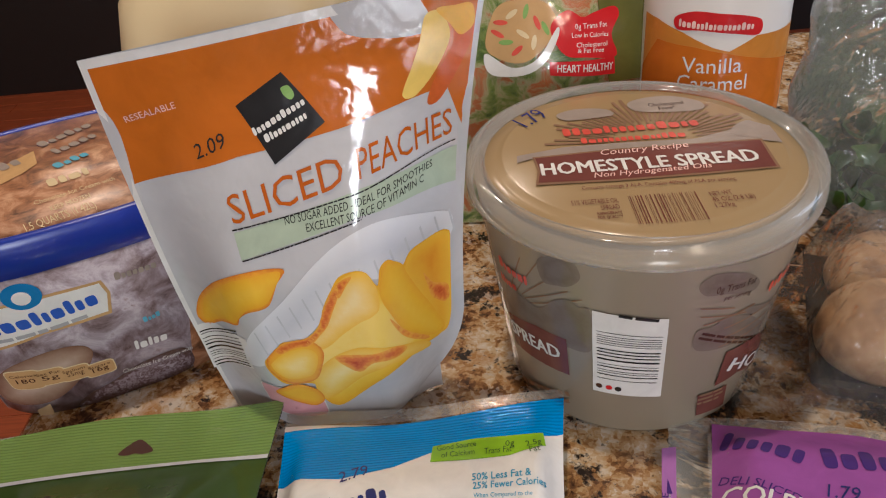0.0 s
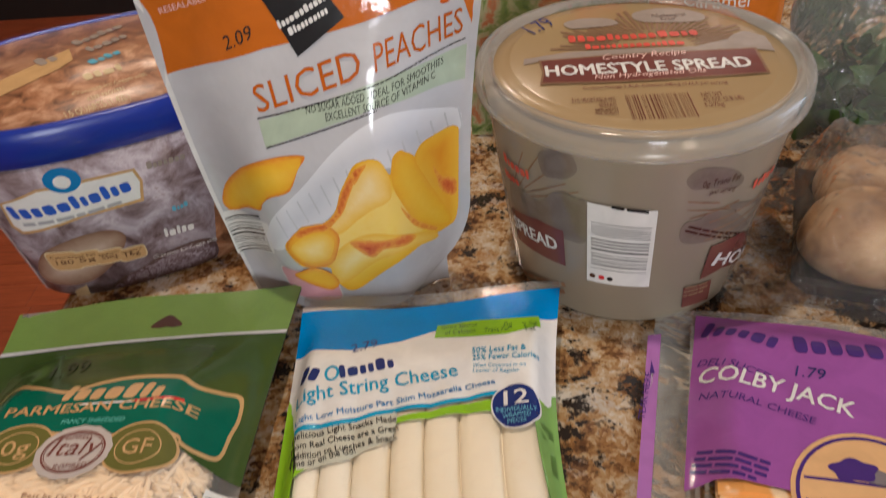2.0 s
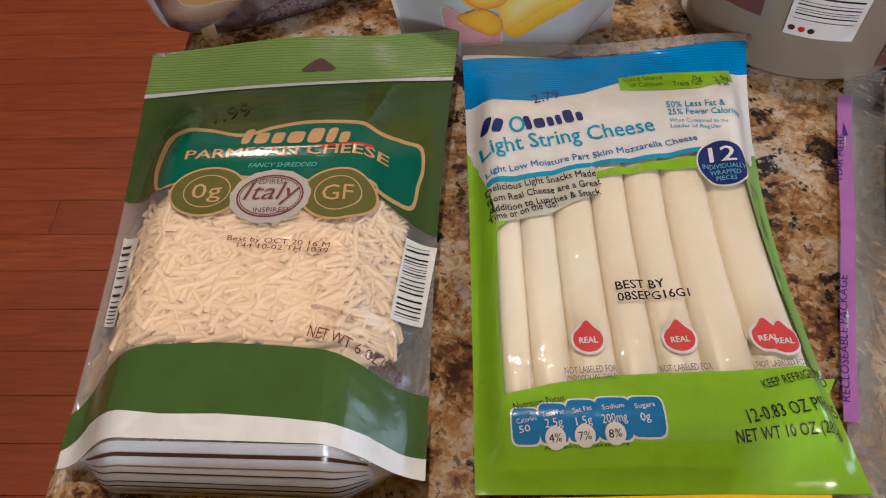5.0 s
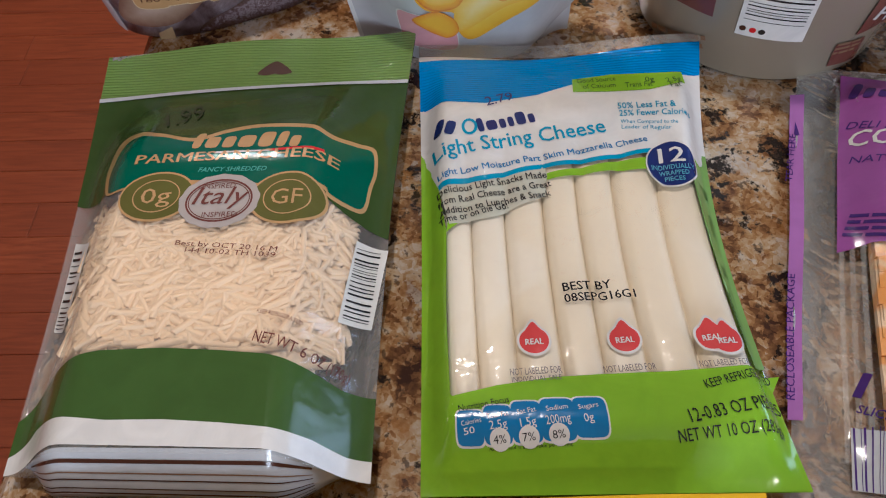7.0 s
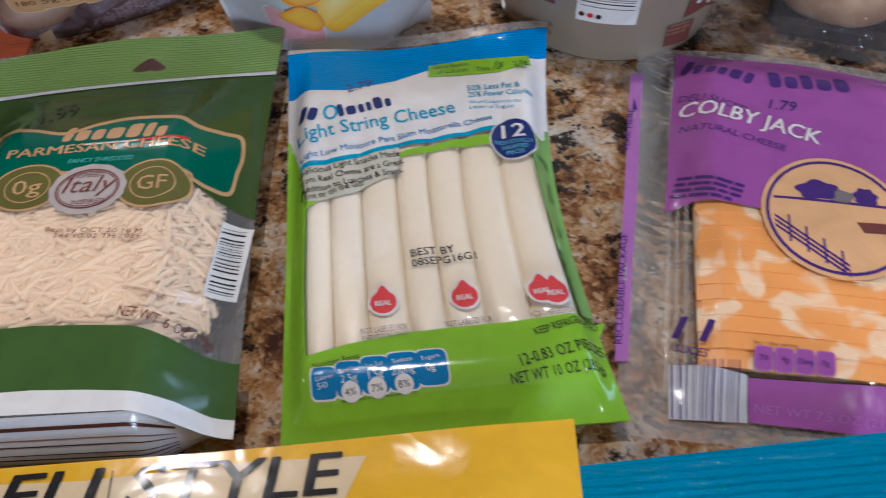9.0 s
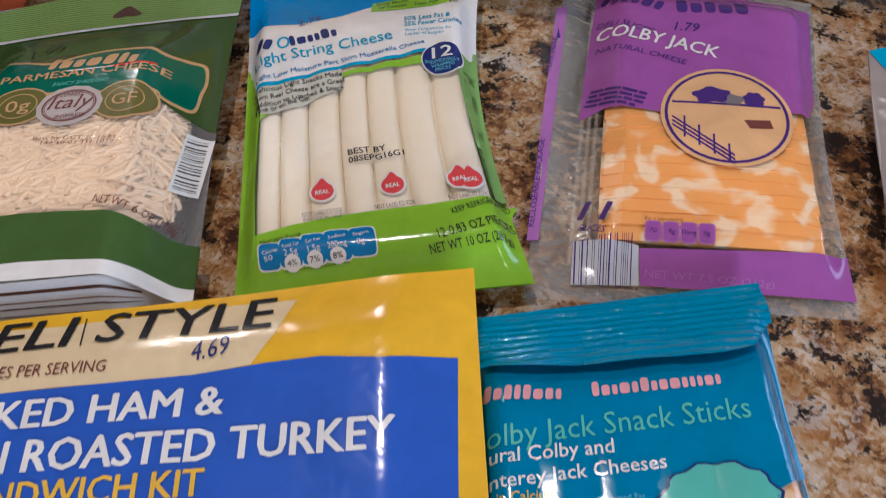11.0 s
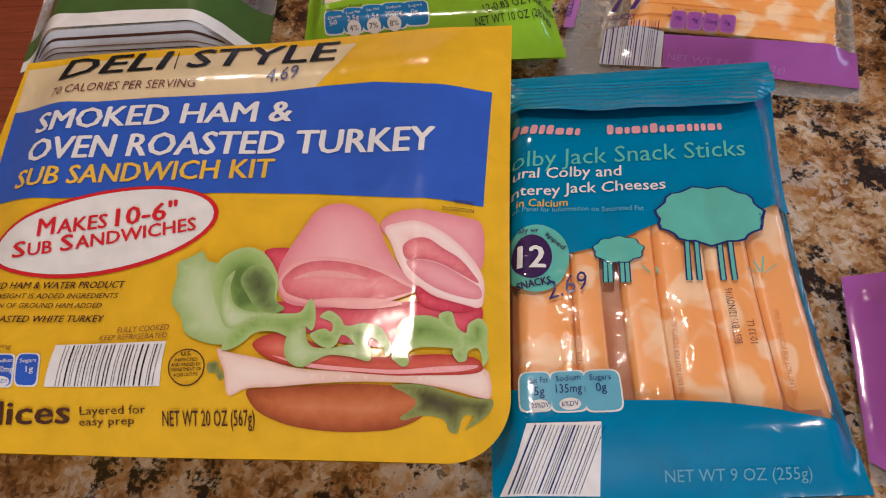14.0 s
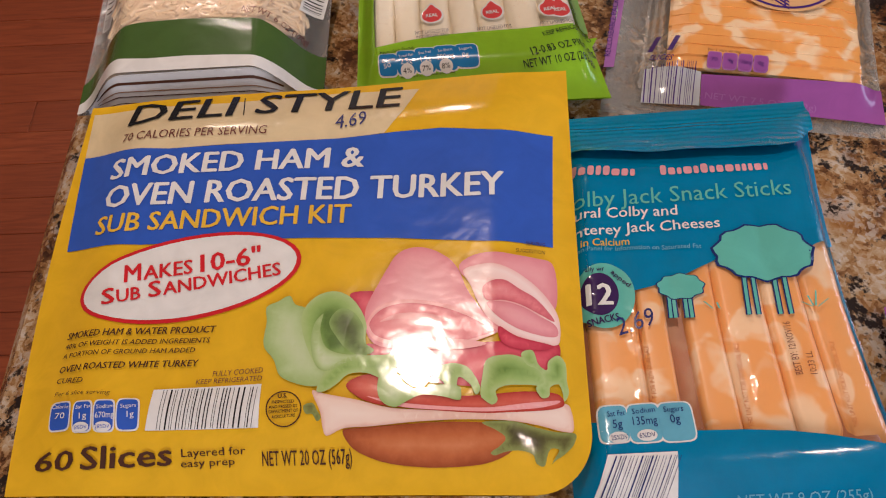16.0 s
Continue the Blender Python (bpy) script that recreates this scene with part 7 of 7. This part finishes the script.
for k, (u, v) in enumerate(((0.230, 0.792), (0.286, 0.821), (0.356, 0.830), (0.409, 0.791), (0.337, 0.754), (0.254, 0.724), (0.307, 0.696), (0.390, 0.725), (0.450, 0.771), (0.214, 0.753))):
    oval(S, P, "salad_piece_picture", u, v, 0.0045, 0.0016, 37 * k, ("tomato", "cream", "lettuce")[k % 3], 2.2)
blob(S, P, "heart_label", [(0.477, 0.751), (0.495, 0.797), (0.570, 0.826), (0.641, 0.799), (0.702, 0.811), (0.807, 0.828), (0.837, 0.797), (0.796, 0.729), (0.820, 0.649), (0.659, 0.660), (0.543, 0.675)], "red", 1.8)
fill(S, P, "banner", [(0.463, 0.655), (0.810, 0.646), (0.814, 0.583), (0.467, 0.606)], "red", 2.2)
word(S, P, "HEART HEALTHY", 0.501, 0.617, 0.800, 0.602, 0.0049, "white", 3, 0.02)
word(S, P, "0g Trans Fat", 0.601, 0.760, 0.772, 0.759, 0.0033, "white", 3)
word(S, P, "Low in Calories", 0.581, 0.733, 0.776, 0.725, 0.0030, "white", 3)
word(S, P, "Cholesterol", 0.602, 0.699, 0.769, 0.692, 0.0030, "white", 3)
word(S, P, "& Fat Free", 0.607, 0.679, 0.749, 0.672, 0.0030, "white", 3)

# -- the creamer --
S = SHEETS["creamer"]
P = thing("creamer_bottle", "orange and white printed coffee creamer bottle", "bottle")
CREAMER = plain("creamer_white", (0.78, 0.74, 0.70), 0.3, 0.05, 20, 0.03)
bm = bmesh.new()
lathe(bm, [(0.042, 0.0), (0.0455, 0.004), (0.0450, 0.09), (0.0445, 0.175), (0.041, 0.19), (0.027, 0.205), (0.025, 0.215)], 64, 0.190, 0.497)
part("bottle_body", bm, CREAMER, P)
bm = bmesh.new()
lathe(bm, [(0.027, 0.213), (0.028, 0.216), (0.027, 0.240), (0.024, 0.243)], 40, 0.190, 0.497)
part("cap", bm, INK["orange"], P, "orange cap")
INK["caramel"] = film("caramel_print", (0.64, 0.24, 0.035), 0.3)
fill(S, P, "pale_sleeve", [(0.0, 0.0), (1.0, 0.0), (1.0, 0.80), (1.020, 0.751), (0.586, 0.761), (0.465, 0.713), (0.395, 0.727), (0.258, 0.770), (0.108, 0.798), (0.0, 0.80)], "caramel", 1)
fill(S, P, "dark_sleeve", [(0.0, 0.0), (1.0, 0.0), (1.0, 0.52), (0.888, 0.629), (0.604, 0.680), (0.466, 0.705), (0.316, 0.725), (0.120, 0.727), (0.0, 0.60)], "orange", 1.6)
blob(S, P, "brand_shape", [(0.211, 0.819), (0.300, 0.848), (0.409, 0.845), (0.518, 0.835), (0.598, 0.812), (0.591, 0.765), (0.479, 0.775), (0.333, 0.785), (0.229, 0.779)], "red", 2)
bars(S, P, 0.233, 0.791, 0.575, 0.786, 0.0047, "hamlight", 1, 2.8, 121, "brand_shape")
word(S, P, "Vanilla", 0.268, 0.634, 0.530, 0.640, 0.0099, "white", 2.6)
word(S, P, "Caramel", 0.251, 0.568, 0.561, 0.575, 0.0102, "white", 2.6)

# -- mushrooms in a wrapped tray --
P = thing("mushroom_tray", "black tray of brown mushrooms wrapped in clear film", "food tray")
TRAY = plain("black_tray_plastic", (0.012, 0.011, 0.011), 0.25, 0.2, 30, 0.1)
MUSH = Mat("mushroom_skin")
MUSH.base(MUSH.ramp(MUSH.noise(45, 5, 0.6), [(0.3, (0.17, 0.085, 0.038)), (0.5, (0.36, 0.21, 0.105)), (0.7, (0.52, 0.36, 0.21))]))
MUSH.p.inputs["Roughness"].default_value = 0.6
MUSH.l(MUSH.bump(MUSH.noise(160, 4), 0.3, 0.002), MUSH.p.inputs["Normal"])
tray_m = pose(0.185, 0.285, 0, 0, 0, -20)
bm = bmesh.new()
tw, td, th = 0.165, 0.115, 0.016
ring = [[bm.verts.new(tray_m @ Vector((x, y, z))) for x, y in ((i, i), (tw - i, i), (tw - i, td - i), (i, td - i))] for i, z in ((0.010, 0.001), (0.0, th), (0.004, th + 0.001), (0.013, 0.004))]
for a, b in zip(ring, ring[1:]):
    for i in range(4):
        bm.faces.new((a[i], a[(i + 1) % 4], b[(i + 1) % 4], b[i]))
bm.faces.new(list(reversed(ring[0])))
bm.faces.new(ring[-1])
part("tray", bm, TRAY, P, "black plastic tray", smooth=False)
rnd = random.Random(17)
for x, y, r in ((0.036, 0.034, 0.033), (0.102, 0.040, 0.032), (0.038, 0.085, 0.028), (0.095, 0.088, 0.028), (0.142, 0.065, 0.024)):
    bm = bmesh.new()
    bmesh.ops.create_uvsphere(bm, u_segments=24, v_segments=16, radius=r)
    for v in bm.verts:
        n = 1 + 0.07 * noise.noise(v.co * 40 + Vector((x * 50, y * 50, 0)))
        v.co.x, v.co.y, v.co.z = v.co.x * n * 1.05, v.co.y * n, v.co.z * n * (0.95 if v.co.z > 0 else 0.6)
        v.co = tray_m @ (v.co + Vector((x, y, 0.024)))
    part("mushroom", bm, MUSH.m, P)
bm = bmesh.new()
WRAP = clear_film("cling_wrap", amount=2.6, rough=0.02, veil=0.05)
g = []
for j in range(41):
    row = []
    for i in range(49):
        x, y = -0.035 + 0.215 * i / 48, -0.012 + 0.145 * j / 40
        inside = sm((x + 0.012) / 0.03) * sm((tw + 0.012 - x) / 0.03) * sm((y + 0.010) / 0.02) * sm((td + 0.012 - y) / 0.02)
        h = 0.004 + inside * 0.052 + 0.010 * (1 - 0.5 * inside) * noise.noise(Vector((x * 60, y * 60, 1.3))) + 0.006 * abs(noise.noise(Vector((x * 150, y * 90, 4.0))))
        row.append(bm.verts.new(tray_m @ Vector((x, y, max(0.0015, h)))))
    g.append(row)
for j in range(40):
    for i in range(48):
        bm.faces.new((g[j][i], g[j][i + 1], g[j + 1][i + 1], g[j + 1][i]))
part("wrap", bm, WRAP, P, "crumpled clear film")

# -- the salad bag --
P = thing("salad_bag", "clear plastic bag of dark green leaves", "food package")
LEAF = plain("salad_leaf", (0.045, 0.10, 0.018), 0.4, 0.4, 60, 0.3)
rnd = random.Random(23)
bm = bmesh.new()
for k in range(160):
    c = Vector((rnd.uniform(0.245, 0.39), rnd.uniform(0.425, 0.49), rnd.uniform(0.01, 0.060)))
    m = Matrix.Translation(c) @ Euler((rnd.uniform(0, 3), rnd.uniform(0, 3), rnd.uniform(0, 6))).to_matrix().to_4x4()
    L, W = rnd.uniform(0.015, 0.03), rnd.uniform(0.007, 0.012)
    rows = []
    for i in range(6):
        f = i / 5
        w = W * math.sin(math.pi * min(0.96, f + 0.04)) ** 0.7
        rows.append([bm.verts.new(m @ Vector((s * w, L * (f - 0.5), 0.004 * math.sin(5 * f) + 0.003 * abs(s)))) for s in (-1, 0, 1)])
    for a, b in zip(rows, rows[1:]):
        for i in range(2):
            bm.faces.new((a[i], a[i + 1], b[i + 1], b[i]))
for v in bm.verts:
    v.co.z = max(0.002, v.co.z)
tagged(part("leaves", bm, LEAF, P, "dark green salad leaves"), kind="stuff")
BAG = clear_film("salad_bag_film", (0.97, 0.95, 0.91), amount=0.9, rough=0.05, veil=0.10)
bm = bmesh.new()
g = []
for j in range(31):
    row = []
    for i in range(41):
        a, v = 2 * math.pi * i / 40, j / 30
        rx = 0.086 - 0.006 * v
        ry = (0.044 * (1 - v) ** 0.6 + 0.004)
        w = 1 + 0.10 * noise.noise(Vector((math.cos(a) * 3, math.sin(a) * 3, v * 5)))
        row.append(bm.verts.new((0.316 + rx * math.cos(a) * w, 0.458 + ry * math.sin(a) * w, 0.002 + 0.175 * v)))
    g.append(row)
for j in range(30):
    for i in range(40):
        bm.faces.new((g[j][i], g[j][i + 1], g[j + 1][i + 1], g[j + 1][i]))
part("bag_film", bm, BAG, P, "crumpled clear bag")

# -- the pale pouch with a blue top --
S, P = pouch("bluebag", "pale_snack_pouch", "pale grey pouch with a bright blue folded top", "food package", INK["silver"], film("pale_pouch", (0.30, 0.26, 0.24), 0.3, 0.4), 40, 40)
fill(S, P, "blue_flap", [(0.0, 1.0), (1.0, 1.0), (1.0, 0.86), (0.6, 0.80), (0.32, 0.70), (0.18, 0.76), (0.06, 0.88)], "cyan", 2)
fill(S, P, "navy_panel", [(0.30, 0.70), (0.6, 0.79), (1.0, 0.84), (1.0, 0.35), (0.42, 0.30)], "navy", 1.4)
blob(S, P, "nut_picture", [(0.10, 0.72), (0.20, 0.72), (0.24, 0.6), (0.2, 0.5), (0.12, 0.5)], "bread", 1.4)
bars(S, P, 0.13, 0.185, 0.30, 0.19, 0.0016, "black", 2, 2, 131)
word(S, P, "120", 0.15, 0.08, 0.24, 0.085, 0.0075, "taupe", 2)
for a, b in ((0.125, 0.130), (0.262, 0.267)):
    fill(S, P, "box_line", [(a, 0.05), (b, 0.05), (b, 0.15), (a, 0.15)], "taupe", 2)

# -- the purple pack --
S, P = pouch("purplepack", "purple_cheese_pack", "purple printed cheese pack with clear sealed edges", "food package", EDGE, CLEAR, 40, 40)
bm = bmesh.new()
sheet_mesh(bm, S, 20, 16, -0.0012, 0.16, 0.86, 0.10, 0.90)
part("cheese", bm, marble_cheese("amber_cheese", (0.44, 0.17, 0.05), (0.50, 0.26, 0.12)), P)
fill(S, P, "side_print", [(0.0, 0.1), (0.10, 0.0), (0.09, 0.75), (0.14, 1.0), (0.0, 1.0)], "purple", 1)
fill(S, P, "front_print", [(0.30, 0.0), (1.0, 0.0), (1.0, 1.0), (0.16, 1.0), (0.17, 0.9)], "lilac", 1)
word(S, P, "H", 0.27, 0.76, 0.31, 0.76, 0.007, "violet", 2.4)

# ---- floor boards, last ----
near, far = [], []
rnd = random.Random(31)
row, y = 0, -3.05
while y < 3.6:
    x = -3.25 - rnd.uniform(0, 0.9)
    while x < 3.0:
        ln = rnd.choice((0.75, 1.0, 1.25))
        (near if -3.3 <= x and -2.5 < x + ln and x < -0.1 and -0.4 < y < 3.25 else far).append((x, y, ln))
        x += ln
    y += 0.083
board_meshes = {}
for ln in (0.75, 1.0, 1.25):
    bm = bmesh.new()
    a = [bm.verts.new(p) for p in ((0.0, 0.0, -0.011), (ln, 0.0, -0.011), (ln, 0.083, -0.011), (0.0, 0.083, -0.011))]
    b = [bm.verts.new(p) for p in ((0.0005, 0.0005, -0.001), (ln - 0.0005, 0.0005, -0.001), (ln - 0.0005, 0.0825, -0.001), (0.0005, 0.0825, -0.001))]
    c = [bm.verts.new(p) for p in ((0.002, 0.002, 0), (ln - 0.002, 0.002, 0), (ln - 0.002, 0.081, 0), (0.002, 0.081, 0))]
    for p, q in ((a, b), (b, c)):
        for i in range(4):
            bm.faces.new((p[i], p[(i + 1) % 4], q[(i + 1) % 4], q[i]))
    bm.faces.new(c)
    me = bpy.data.meshes.new("floor_board")
    bm.to_mesh(me)
    bm.free()
    me.materials.append(BOARD)
    board_meshes[ln] = me
for x, y, ln in near:
    ob = new("floor_board", board_meshes[ln])
    ob.parent = bpy.data.objects["floor"]
    ob.location = (x, y, FLOOR)
bm = bmesh.new()
for x, y, ln in far:
    box(bm, max(X0 - 0.1, x + 0.001), min(X1 + 0.1, x + ln - 0.001), y + 0.001, y + 0.082, FLOOR - 0.011, FLOOR)
ob = put("floor_boards", bm, BOARD, bpy.data.objects["floor"])
tagged(ob, kind="stuff")
